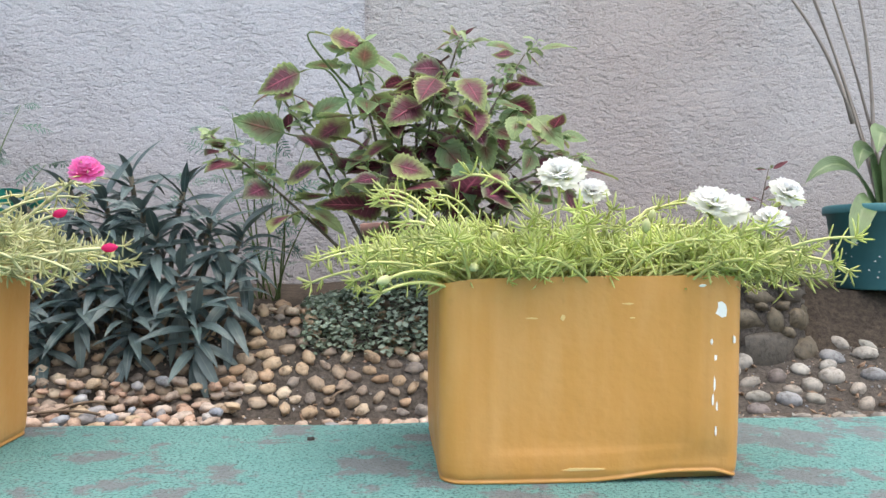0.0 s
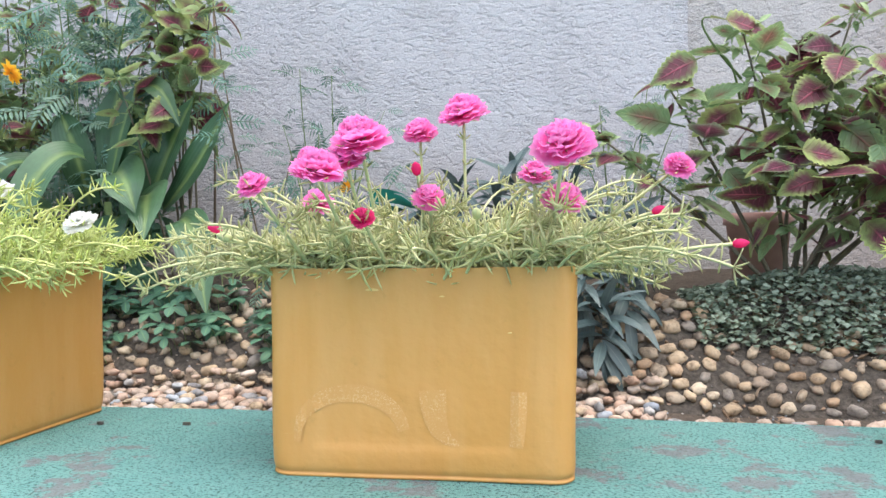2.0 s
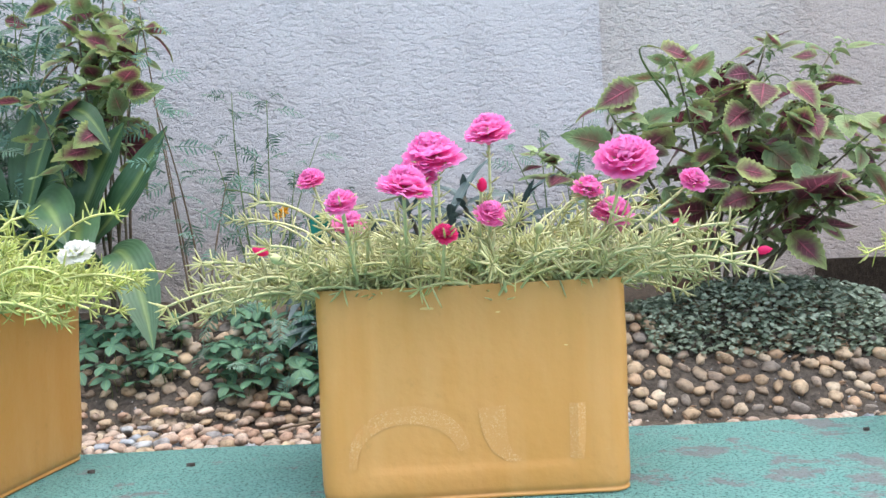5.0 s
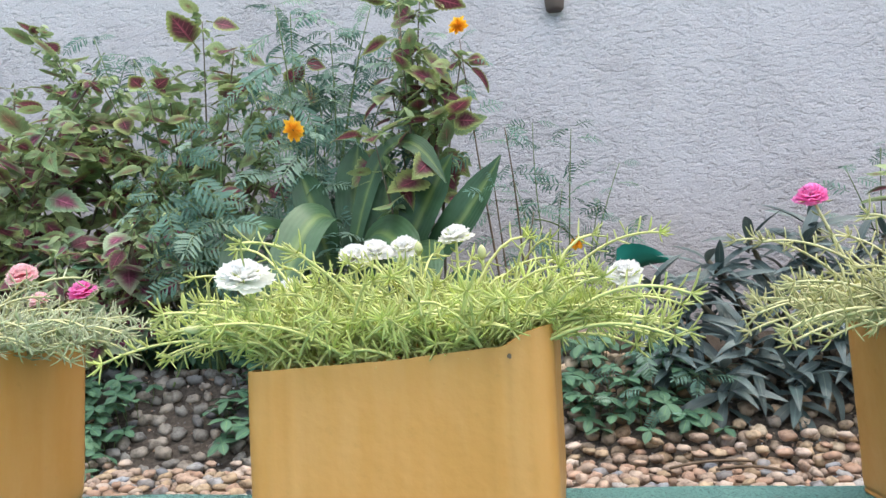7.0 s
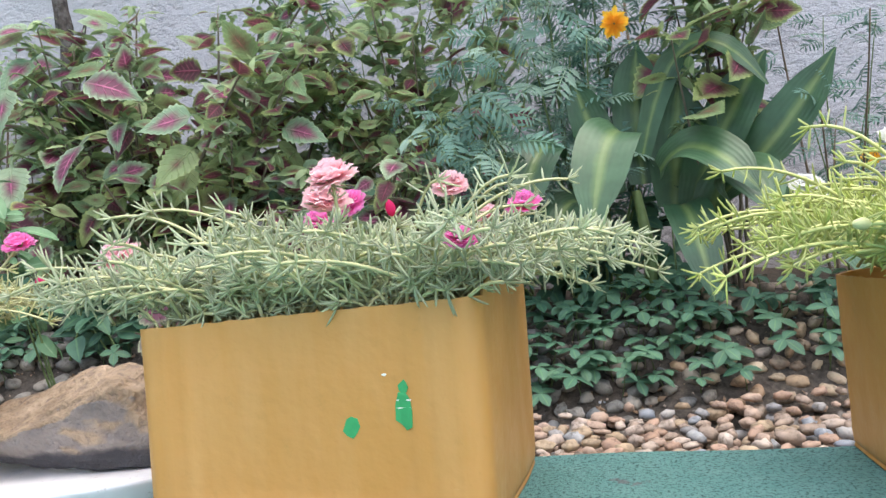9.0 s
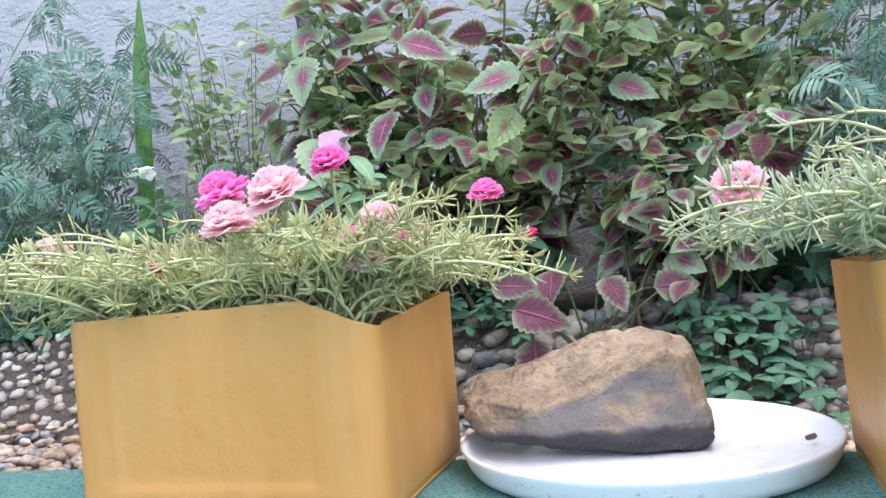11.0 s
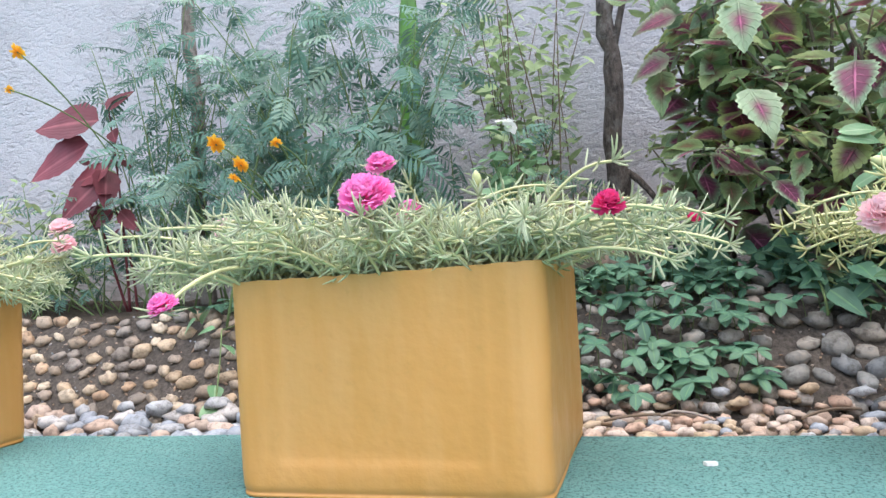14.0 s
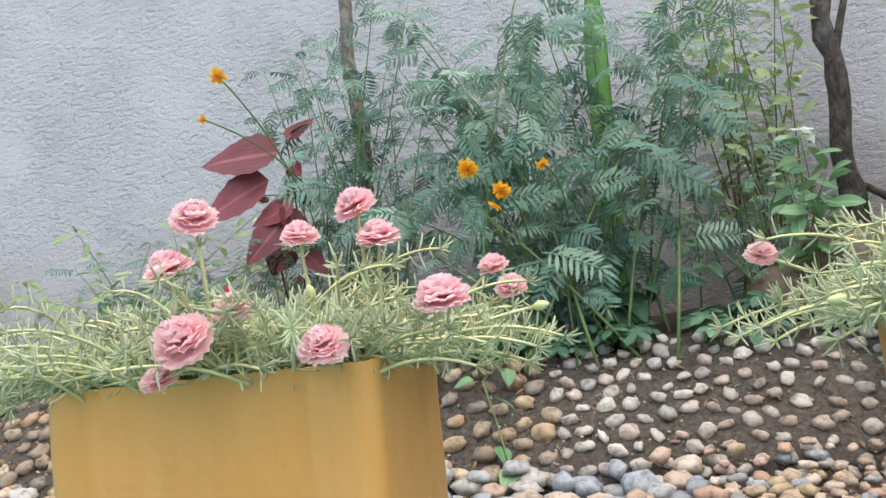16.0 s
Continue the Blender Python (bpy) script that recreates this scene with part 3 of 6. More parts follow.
def planter_body(w, d, front, side, seed, low=None, dent=None):
    """A canister with rounded corners, cut open at the top; front and side give the height of the cut along the front and along the right side."""
    rr = random.Random(seed)
    loop = subdivided(rounded_rect(w, d, 0.025, 7), 0.007)
    levels = [0.0, 0.0012, 0.0038, 0.0048, 0.007, 0.013, 0.022, 0.030, 0.034, 0.038, 0.042, 0.05, 0.08, 0.12, 0.16, 0.20, 1.0]
    inset = [0.0026, 0.0012, 0.0012, 0.0032, 0.0012, 0.0004, 0.0] + [0.0] * 10
    vs = []
    n = len(loop)
    corner = front[0][1] if low is None else low

    def cut(x, y):
        f = piecewise(front, min(1, max(0, x / w)))
        if x > w - 0.03 and y > 0.025:
            return piecewise(side, min(1, max(0, y / d)))
        t = min(1, max(0, (y - 0.02) / (d - 0.04)))
        b = corner + (side[-1][1] - corner) * (x / w)
        return f + (b - f) * t

    # the sides lean in a little towards the base and bulge about half way up
    for z, ins in zip(levels, inset):
        for x, y in loop:
            top = cut(x, y)
            zz = top if z == 1.0 else min(z, top - 0.006)
            cx, cy = x - w / 2, y - d / 2
            k = 1.02 - ins / (w / 2) - 0.012 * (1 - zz / RIM)
            k2 = 1.0 - ins / (d / 2) - 0.012 * (1 - zz / RIM)
            px, py = w / 2 + cx * k, d / 2 + cy * k2
            u = x / w
            # recessed panel and upright ribs pressed into the front
            if y < 0.02:
                py += panel(u, zz)
            py += 0.0025 * noise.noise((x * 7 + seed, zz * 9, 0))
            if dent and y < 0.03 and z < 0.06:
                # a knock has pushed the base seam up and in
                push = smooth(dent[0], dent[1], u) * smooth(1.02, dent[2], u) * (1 - zz / 0.06)
                zz += dent[3] * push
                py += 0.010 * push * smooth(0.0, 0.03, zz)
            px += 0.002 * noise.noise((y * 8, zz * 9, seed))
            vs.append((px, py, zz + (0.0012 * noise.noise((x * 60, y * 60, seed)) if z == 1.0 else 0)))
    fs = grid_faces(len(levels), n, True)
    base = len(vs)
    # inner face of the cut wall
    rim = vs[-n:]
    vs += rim
    for dz, k in ((0.0, 0.984), (0.0, 0.984), (-0.04, 0.982)):
        vs += [(w / 2 + (x - w / 2) * k, d / 2 + (y - d / 2) * k, z + dz) for x, y, z in rim]
    ring = lambda a, b: [(a + j, a + (j + 1) % n, b + (j + 1) % n, b + j) for j in range(n)]
    fs += ring(base, base + n) + ring(base + 2 * n, base + 3 * n)
    fs.append(tuple(range(n - 1, -1, -1)))
    return vs, fs, [(x * 0.968 + w * 0.016, y * 0.968 + d * 0.016, z - 0.03) for x, y, z in rim]


def blotch(cx, cz, rx, rz, y, seed, n=9):
    """A flat flake of missing paint, 1 mm proud of the front."""
    rr = random.Random(seed)
    pts = []
    for k in range(n):
        a = 2 * math.pi * k / n
        s = rr.uniform(0.65, 1.1)
        pts.append((cx + rx * s * math.cos(a), cz + rz * s * math.sin(a)))
    v = [(x, y, z) for x, z in pts] + [(x, y + 0.004, z) for x, z in pts]
    f = [tuple(range(n))] + [(i, n + i, n + (i + 1) % n, (i + 1) % n) for i in range(n)]
    return v, f


def planter(name_seed, x, y, w, d, rz, front, side, label, low=None, dent=None):
    ob = thing("planter_box", (x, y, 0.0005), label, "planter", "planters in a row", rz=rz)
    v, f, soil = planter_body(w, d, front, side, name_seed, low, dent)
    me = make_mesh("canister", v, f, OCHRE)
    BODY[ob.name] = put("canister", me, ob)
    SEEDS[ob.name] = (w, d, name_seed)
    CUTS[ob.name] = (front, side)
    sv = soil + [(w / 2, d / 2, RIM - 0.02)]
    n = len(soil)
    put("potting_soil", make_mesh("potting_soil", sv, [(i, (i + 1) % n, n) for i in range(n)], POTSOIL), ob, label="dark potting soil")
    return ob


def flake(ob, mat, name, label, marks, y=-0.0035):
    for k, (cx, cz, rx, rz) in enumerate(marks):
        w, d, seed = SEEDS[ob.name]
        v, f = blotch(cx, cz, rx, rz, 0, k + 5)
        v = [(a, front_surface(w, d, a, c, seed) - 0.0005 - k * 0.00005 + b, c) for a, b, c in v]
        put(name, make_mesh(name, v, f, mat, smooth=False), BODY[ob.name], label=label)


SEEDS, CUTS, BODY = {}, {}, {}
PA = planter(1, 0.0, 0.818, 0.347, 0.292, -1.5, [(0, 0.224), (0.1, 0.230), (0.5, 0.234), (1, 0.236)], [(0, 0.236), (1, 0.236)],
             "ochre-painted cut canister planter with white paint chips", dent=(0.45, 0.80, 0.90, 0.010))
PB = planter(2, -0.903, 0.813, 0.345, 0.296, 0.0, [(0, 0.236), (0.5, 0.236), (1, 0.238)], [(0, 0.238), (1, 0.238)],
             "ochre-painted cut canister planter with pale scuffed arcs")
PC = planter(3, -1.655, 0.860, 0.348, 0.285, -4.0, [(0, 0.198), (0.5, 0.207), (0.86, 0.219), (0.92, 0.233), (1, 0.240)], [(0, 0.240), (1, 0.246)],
             "ochre-painted cut canister planter with a slanting rim")
PD = planter(4, -2.370, 0.866, 0.345, 0.285, -5.5, [(0, 0.203), (0.6, 0.210), (1, 0.214)], [(0, 0.216), (0.25, 0.232), (1, 0.230)],
             "ochre-painted cut canister planter with green label remnants")
PE = planter(5, -3.139, 0.896, 0.348, 0.288, -1.0, [(0, 0.210), (0.35, 0.211), (0.80, 0.212), (1, 0.182)], [(0, 0.182), (0.15, 0.186), (0.9, 0.206), (1, 0.206)],
             "ochre-painted cut canister planter with a notched rim", 0.186)
PF = planter(6, -3.876, 0.834, 0.328, 0.330, 0.0, [(0, 0.222), (0.5, 0.223), (1, 0.226)], [(0, 0.226), (1, 0.229)],
             "ochre-painted cut canister planter in plain worn paint")
PG = planter(7, -4.757, 0.845, 0.362, 0.255, 0.0, [(0, 0.233), (1, 0.237)], [(0, 0.237), (1, 0.239)],
             "ochre-painted cut canister planter with smooth sides")
flake(PA, CHIP, "paint_chip", "bare white chip", [(0.318, 0.196, 0.0075, 0.010), (0.296, 0.224, 0.005, 0.002), (0.307, 0.160, 0.002, 0.004), (0.312, 0.142, 0.0022, 0.004),
                                           (0.311, 0.112, 0.0016, 0.010), (0.309, 0.094, 0.0014, 0.008), (0.314, 0.086, 0.0012, 0.006), (0.313, 0.058, 0.0014, 0.006), (0.334, 0.162, 0.0016, 0.005)])
flake(PA, SCUFF, "scuff", "pale scratch", [(0.10, 0.186, 0.007, 0.001), (0.135, 0.187, 0.003, 0.004), (0.21, 0.203, 0.009, 0.0014), (0.215, 0.187, 0.004, 0.001), (0.16, 0.016, 0.03, 0.0018)], -0.0016)
flake(PB, SCUFF, "scuff", "pale scuff", [(0.122, 0.212, 0.008, 0.0016), (0.20, 0.205, 0.003, 0.001), (0.275, 0.165, 0.003, 0.001)], -0.003)
flake(PC, TWIG, "dark_spot", "small dark hole", [(0.305, 0.208, 0.0025, 0.003)])
flake(PD, GREENP, "label_remnant", "torn green label", [(0.274, 0.116, 0.0085, 0.019), (0.222, 0.104, 0.009, 0.011), (0.275, 0.138, 0.006, 0.008)], -0.0045)
flake(PD, CHIP, "paint_chip", "bare white chip", [(0.275, 0.127, 0.0075, 0.001), (0.274, 0.120, 0.0075, 0.0008), (0.258, 0.150, 0.003, 0.0015)], -0.006)


def scuff_arc(ob):
    """The ghost of old lettering that the paint no longer covers: plain bows and bars."""
    w0, d0, seed = SEEDS[ob.name]

    def stroke(name, pts, widths, label):
        soup = Soup()
        path = [Vector((x, 0, z)) for x, z in pts]
        row = []
        for i, p in enumerate(path):
            d = (path[min(i + 1, len(path) - 1)] - path[max(i - 1, 0)]).normalized()
            side = Vector((-d.z, 0, d.x))
            for k in (-0.5, 0.0, 0.5):
                q = p + side * (widths[i] * k)
                row.append((q.x, front_surface(w0, d0, q.x, q.z, seed) - 0.0007, q.z))
        soup.add(row, grid_faces(len(path), 3), [(0, 0)] * len(row))
        put(name, soup.mesh(name, SCUFFN, False), BODY[ob.name], label=label)

    n = 16
    bow = [(0.096 + 0.062 * math.cos(math.pi * (1 - k / n)), 0.040 + 0.056 * math.sin(math.pi * (1 - k / n)) ** 0.8) for k in range(n)]
    stroke("scuff_arc", bow, [0.008 + 0.010 * math.sin(math.pi * k / n) + 0.004 * k / n for k in range(n)], "faint pale bow under the paint")
    cup = [(0.189, 0.101), (0.190, 0.085), (0.192, 0.070), (0.197, 0.056), (0.206, 0.046), (0.219, 0.041)]
    stroke("scuff_arc", cup, [0.031, 0.029, 0.026, 0.021, 0.013, 0.005], "faint pale bow under the paint")
    stroke("scuff_bar", [(0.284, 0.101), (0.284, 0.08), (0.283, 0.06), (0.281, 0.040)], [0.018, 0.018, 0.017, 0.015], "faint pale bar under the paint")


def m_faint():
    n = Nodes("faint_scuff")
    p = n.place()
    f = n.ramp(n.noise(420, 4, 0.7, p), [(0.50, (0,) * 3), (0.62, (1,) * 3)])
    f = n.math("MULTIPLY", f, n.ramp(n.noise(40, 3, 0.6, p), [(0.38, (0.15,) * 3), (0.6, (1,) * 3)]))
    col = n.mix(f, (0.565, 0.288, 0.092), (0.645, 0.395, 0.185))
    return n.done(col, 0.45, 0.4)


SCUFFN = m_faint()
scuff_arc(PB)


# ---- portulaca in the planters ----
def needle(soup, p, d, length, rad):
    """A fleshy needle leaf, three sides, pointed."""
    d, s, t = frame_of(d)
    up = (t * 0.18 + s * 0.10) * length
    vs = []
    for f, r in ((0.0, 0.55), (0.45, 1.0), (0.85, 0.75)):
        c = p + d * (length * f) + up * f * f
        for k in range(3):
            a = 2.094 * k
            vs.append(c + (s * math.cos(a) + t * math.sin(a)) * (rad * r))
    vs.append(p + d * length + up)
    fs = grid_faces(3, 3, True) + [(6, 7, 9), (7, 8, 9), (8, 6, 9)]
    soup.add(vs, fs, [(0.5, i / 9) for i in range(10)])


def petal_data(length, width, cup, seed):
    rr = random.Random(seed)
    vs, us = [], []
    rows, cols = 5, 7
    for i in range(rows):
        t = i / (rows - 1)
        w = width / 2 * (0.25 + 0.75 * math.sin(t * math.pi * 0.66))
        for j in range(cols):
            s = 2 * j / (cols - 1) - 1
            frill = 0.08 * length * math.sin(s * 6 + seed * 1.7) * t * t
            x = length * t * math.cos(cup * t * 0.6) * (1 - 0.20 * s * s * t * t * t) - (0.11 * length * (j % 2) if t == 1 else 0)
            z = length * t * math.sin(cup * t) * 0.55 + 0.06 * length * s * s + frill
            vs.append((x, s * w, z))
            us.append((0.5 + s / 2, t))
    return vs, grid_faces(rows, cols), us


def double_flower(mat, radius, seed, layers=6, flat=1.0):
    """A many-petalled pompon bloom, opening to +z."""
    rr = random.Random(seed)
    soup = Soup()
    for k in range(layers):
        f = k / max(1, layers - 1)
        n = 13 - k
        for i in range(n):
            v, q, u = petal_data(radius * (1.0 - 0.30 * f) * rr.uniform(0.82, 1.10), radius * (1.0 - 0.30 * f), 0.25 + 0.55 * f, rr.randint(0, 99))
            tilt = (-8 + 84 * f) * flat + rr.uniform(-12, 12)
            m = pose(0, 0, radius * 0.115 * k * flat, 0, 0, 360 * i / n + rr.uniform(-16, 16) + 25 * k) @ pose(radius * 0.05, 0, 0, rr.uniform(-14, 14), -tilt, 0)
            soup.add(v, q, u, m)
    return soup.mesh("flower", mat)


def bud_mesh(mat, green):
    soup = Soup()
    pts = [Vector((0, 0, z)) for z in (0, 0.004, 0.009, 0.014, 0.018)]
    tube(soup, pts, [0.002, 0.0048, 0.0055, 0.004, 0.0008], 7)
    return soup.mesh("bud", mat)


FLOWERS = {}
for key, mat in (("m", MAGENTA), ("p", PINK), ("w", WHITEP), ("r", RED)):
    FLOWERS[key] = [double_flower(mat, 0.0275, s + ord(key), 4 if key == "w" else 6) for s in range(3)]
BUDS = {"b": bud_mesh(BUD, True), "r": bud_mesh(RED, False)}


def portulaca(box, w, d, leaf_mat, seed, label, stems, reach, flowers, buds, tall=1.0):
    """A planter's mat of fleshy needle-leaved stems, with its blooms at world places."""
    rr = random.Random(seed)
    inv = box.matrix_basis.inverted()
    ob = new("portulaca")
    ob.matrix_basis = box.matrix_basis @ pose(0, 0, RIM - 0.03)
    tagged(ob, label, "portulaca", "portulacas in the planters")
    foliage, stalks = Soup(), Soup()

    def grow(base, dirn, length, lift, leafy=1.0, droop=0.06):
        tip = base + dirn * length + Vector((0, 0, lift))
        mid = base + dirn * length * 0.5 + Vector((0, 0, max(lift, 0.0) * 0.95 + length * droop))
        n = max(5, int(length / 0.0115))
        pts = bezier(base, mid, tip, n)
        tube(stalks, pts, [0.0021 - 0.0007 * i / n for i in range(n)], 4)
        for i in range(1, n):
            p = pts[i]
            ax = (pts[min(i + 1, n - 1)] - pts[i - 1]).normalized()
            a, s, t = frame_of(ax)
            f = i / (n - 1)
            for k in range(int((0.9 + 2.5 * f) * leafy + rr.random())):
                ang = rr.uniform(0, 6.283)
                dd = (s * math.cos(ang) + t * math.sin(ang)) * rr.uniform(0.7, 1.0) + ax * rr.uniform(-0.1, 0.6) + Vector((0, 0, 0.10))
                needle(foliage, p, dd, rr.uniform(0.013, 0.028), rr.uniform(0.0010, 0.0016))
        a, s, t = frame_of((pts[-1] - pts[-2]))
        for k in range(5):
            ang = 1.257 * k + rr.uniform(-0.4, 0.4)
            needle(foliage, pts[-1], a + (s * math.cos(ang) + t * math.sin(ang)) * 0.7, rr.uniform(0.012, 0.023), 0.0013)

    for k in range(stems):
        x, y = rr.uniform(0.02, w - 0.02), rr.uniform(0.02, d - 0.02)
        out = Vector(((x - w / 2) / w * 1.5 + rr.gauss(0, 0.7), (y - d * 0.55) / d * 1.2 + rr.gauss(0, 0.6), 0))
        out = out.normalized() if out.length > 0.1 else Vector((1, 0, 0))
        L = rr.uniform(0.07, 0.16) * reach
        edge = max(abs(x - w / 2) / (w / 2), abs(y - d / 2) / (d / 2))
        lift = rr.uniform(0.020, 0.080) * tall * (1.1 - 0.6 * edge * edge) + 0.018
        if out.y < -0.3 and y < d * 0.4:
            lift += 0.012
        grow(Vector((x, y, 0.01)), out, L * (0.5 + 0.5 * edge), lift)
    # shoots that lie along the rim and spill over it
    for k in range(int(stems * 0.45)):
        x, y = rr.uniform(0.01, w - 0.01), rr.choice((rr.uniform(0.012, 0.05), rr.uniform(0.02, d)))
        sgn = 1 if x + rr.uniform(-0.1, 0.1) > w / 2 else -1
        dirn = Vector((sgn * rr.uniform(0.4, 1.0), rr.uniform(-0.35, 0.3), 0)).normalized()
        grow(Vector((x, y, 0.03)), dirn, rr.uniform(0.05, 0.11) * reach, rr.uniform(0.008, 0.035), 1.2, 0.14)
    # long thin shoots standing out of the mat
    for k in range(int(stems * 0.20)):
        x, y = rr.uniform(0.02, w - 0.02), rr.uniform(0.03, d - 0.02)
        dirn = Vector(((x - w / 2) / w * 2 + rr.uniform(-0.8, 0.8), rr.uniform(-0.6, 0.4), 0)).normalized()
        grow(Vector((x, y, 0.03)), dirn, rr.uniform(0.06, 0.18), rr.uniform(0.03, 0.125) * tall, 0.55, 0.10)
    # tufts close along the cut rim, at its own height
    front, side = CUTS[box.name]
    for k in range(int(stems * 0.55)):
        if k % 4 == 0:
            x, y = w - rr.uniform(0.012, 0.05), rr.uniform(0.01, d - 0.02)
            z = piecewise(side, y / d) - RIM + 0.032
            dirn = Vector((rr.uniform(-0.2, 0.6), rr.uniform(-1, 1), 0)).normalized()
        else:
            x, y = rr.uniform(0.012, w - 0.012), rr.uniform(0.010, 0.045)
            z = piecewise(front, x / w) - RIM + 0.032
            dirn = Vector((rr.uniform(-1, 1), rr.uniform(-0.25, 0.4), 0)).normalized()
        grow(Vector((x, y, z - 0.012)), dirn, rr.uniform(0.02, 0.06), rr.uniform(0.015, 0.05), 1.2, 0.1)
    # a few long shoots that hang out over both ends
    for k in range(int(stems * 0.14)):
        sgn = -1 if k % 2 else 1
        y = rr.uniform(0.01, d * 0.8)
        base = Vector((w / 2 + sgn * (w / 2 - 0.015), y, 0.02))
        dirn = Vector((sgn, rr.uniform(-0.45, 0.25), 0)).normalized()
        grow(base, dirn, rr.uniform(0.07, 0.16) * reach, rr.uniform(-0.005, 0.05), 0.8, 0.22)
    zoff = Vector((0, 0, RIM - 0.03))
    for k, (key, x, y, z, s) in enumerate(flowers):
        p = inv @ Vector((x, y, z)) - zoff
        base = Vector((min(w - 0.03, max(0.03, p.x)), min(d - 0.03, max(0.035, p.y + 0.03)), 0.035))
        pts = bezier(base, Vector(((p.x + base.x) / 2, (p.y + base.y) / 2, max(0.055, p.z * 0.6))), p, 7)
        tube(stalks, pts, [0.0024, 0.0023, 0.0022, 0.0021, 0.0021, 0.0020, 0.0022], 5)
        for i in (3, 4, 5, 6):
            for j in range(3):
                ang = rr.uniform(0, 6.283)
                if pts[i].z < 0.045:
                    continue
                needle(foliage, pts[i], Vector((math.cos(ang), math.sin(ang), 0.4)), rr.uniform(0.012, 0.022), 0.0013)
        for j in range(8):
            ang = 0.785 * j + rr.uniform(-0.3, 0.3)
            needle(foliage, p - Vector((0, 0, 0.004)), Vector((math.cos(ang), math.sin(ang), rr.uniform(-0.5, 0.3))), rr.uniform(0.018, 0.030), 0.0013)
        m = pose(*p, rr.uniform(18, 48), rr.uniform(-18, 18), 0)
        m = pose(0, 0, 0) @ m @ pose(0, 0, 0, 0, 0, rr.uniform(0, 360)) @ Matrix.Diagonal((s, s, s * 0.70, 1))
        put("flower", FLOWERS[key][k % 3], ob, m, {"m": "magenta double bloom", "p": "pink double bloom", "w": "white double bloom", "r": "crimson half-open bloom"}[key])
    for key, x, y, z in buds:
        p = inv @ Vector((x, y, z)) - zoff
        base = Vector((min(w - 0.03, max(0.03, p.x)), min(d - 0.03, max(0.03, p.y + 0.02)), 0.02))
        pts = bezier(base, Vector(((p.x + base.x) / 2, (p.y + base.y) / 2, max(0.055, p.z * 0.7 + 0.012))), p, 8)
        tube(stalks, pts, [0.002] * 8, 4)
        for i in range(2, 8):
            for j in range(2):
                ang = rr.uniform(0, 6.283)
                if pts[i].z < 0.045:
                    continue
                needle(foliage, pts[i], Vector((math.cos(ang), math.sin(ang), 0.5)), rr.uniform(0.011, 0.019), 0.0012)
        d0 = (pts[-1] - pts[-2]).normalized()
        put("bud", BUDS[key], ob, Matrix.Translation(p) @ d0.to_track_quat("Z", "Y").to_matrix().to_4x4(), "red opening bud" if key == "r" else "")
    put("foliage", foliage.mesh("foliage", leaf_mat), ob)["kind"] = "stuff"
    put("stem_mass", stalks.mesh("stem_mass", PSTEM if leaf_mat is PLEAF else PSTEM2), ob)["kind"] = "stuff"
    return ob


PSTEM2 = m_plain("pinkish_fleshy_stem", (0.52, 0.52, 0.28), 0.5, 0.25, 60)
portulaca(PA, 0.347, 0.292, PLEAF, 21, "lime-green portulaca with white double blooms", 175, 1.15,
          [("w", 0.141, 0.853, 0.352, 1.05), ("w", 0.216, 0.975, 0.344, 0.85), ("w", 0.318, 0.832, 0.318, 1.05), ("w", 0.345, 0.85, 0.312, 1.0), ("w", 0.408, 0.83, 0.333, 0.85), ("w", 0.376, 0.808, 0.300, 0.75)],
          [("b", 0.03, 0.80, 0.245), ("b", -0.06, 0.79, 0.232), ("b", 0.06, 0.84, 0.27), ("b", 0.235, 0.83, 0.285), ("b", 0.27, 0.9, 0.30)], 0.95)
portulaca(PB, 0.345, 0.296, PLEAF3, 22, "grey-green portulaca with many magenta blooms", 175, 1.2,
          [("m", -0.80, 0.674, 0.329, 1.0), ("m", -0.771, 0.724, 0.364, 1.15), ("m", -0.785, 0.722, 0.345, 0.8), ("m", -0.755, 0.998, 0.412, 0.95), ("m", -0.690, 0.943, 0.427, 1.15), ("m", -0.571, 0.745, 0.358, 1.2),
           ("m", -0.570, 0.81, 0.306, 0.95), ("r", -0.763, 0.697, 0.288, 0.45), ("m", -0.427, 0.94, 0.356, 0.75), ("m", -0.710, 0.775, 0.310, 0.7), ("m", -0.856, 0.659, 0.317, 0.6), ("m", -0.939, 1.086, 0.392, 0.85), ("m", -0.872, 0.909, 0.314, 0.85), ("m", -0.60, 0.80, 0.335, 0.7)],
          [("r", -0.382, 0.867, 0.261), ("r", -0.72, 0.76, 0.335), ("r", -0.46, 0.93, 0.30), ("b", -0.93, 0.78, 0.27), ("b", -0.66, 0.78, 0.29), ("r", -0.95, 0.80, 0.28)], 1.05)
portulaca(PC, 0.348, 0.285, PLEAF, 23, "lime-green portulaca with white double blooms", 180, 1.2,
          [("w", -1.633, 0.813, 0.302, 1.15), ("w", -1.671, 1.089, 0.300, 0.8), ("w", -1.573, 1.082, 0.343, 0.9), ("w", -1.545, 1.10, 0.350, 0.9), ("w", -1.514, 1.162, 0.358, 0.95), ("w", -1.417, 0.992, 0.354, 0.85), ("w", -1.213, 0.938, 0.294, 0.85)],
          [("b", -1.46, 0.95, 0.33), ("b", -1.38, 0.93, 0.32), ("b", -1.70, 0.85, 0.25)], 1.0)
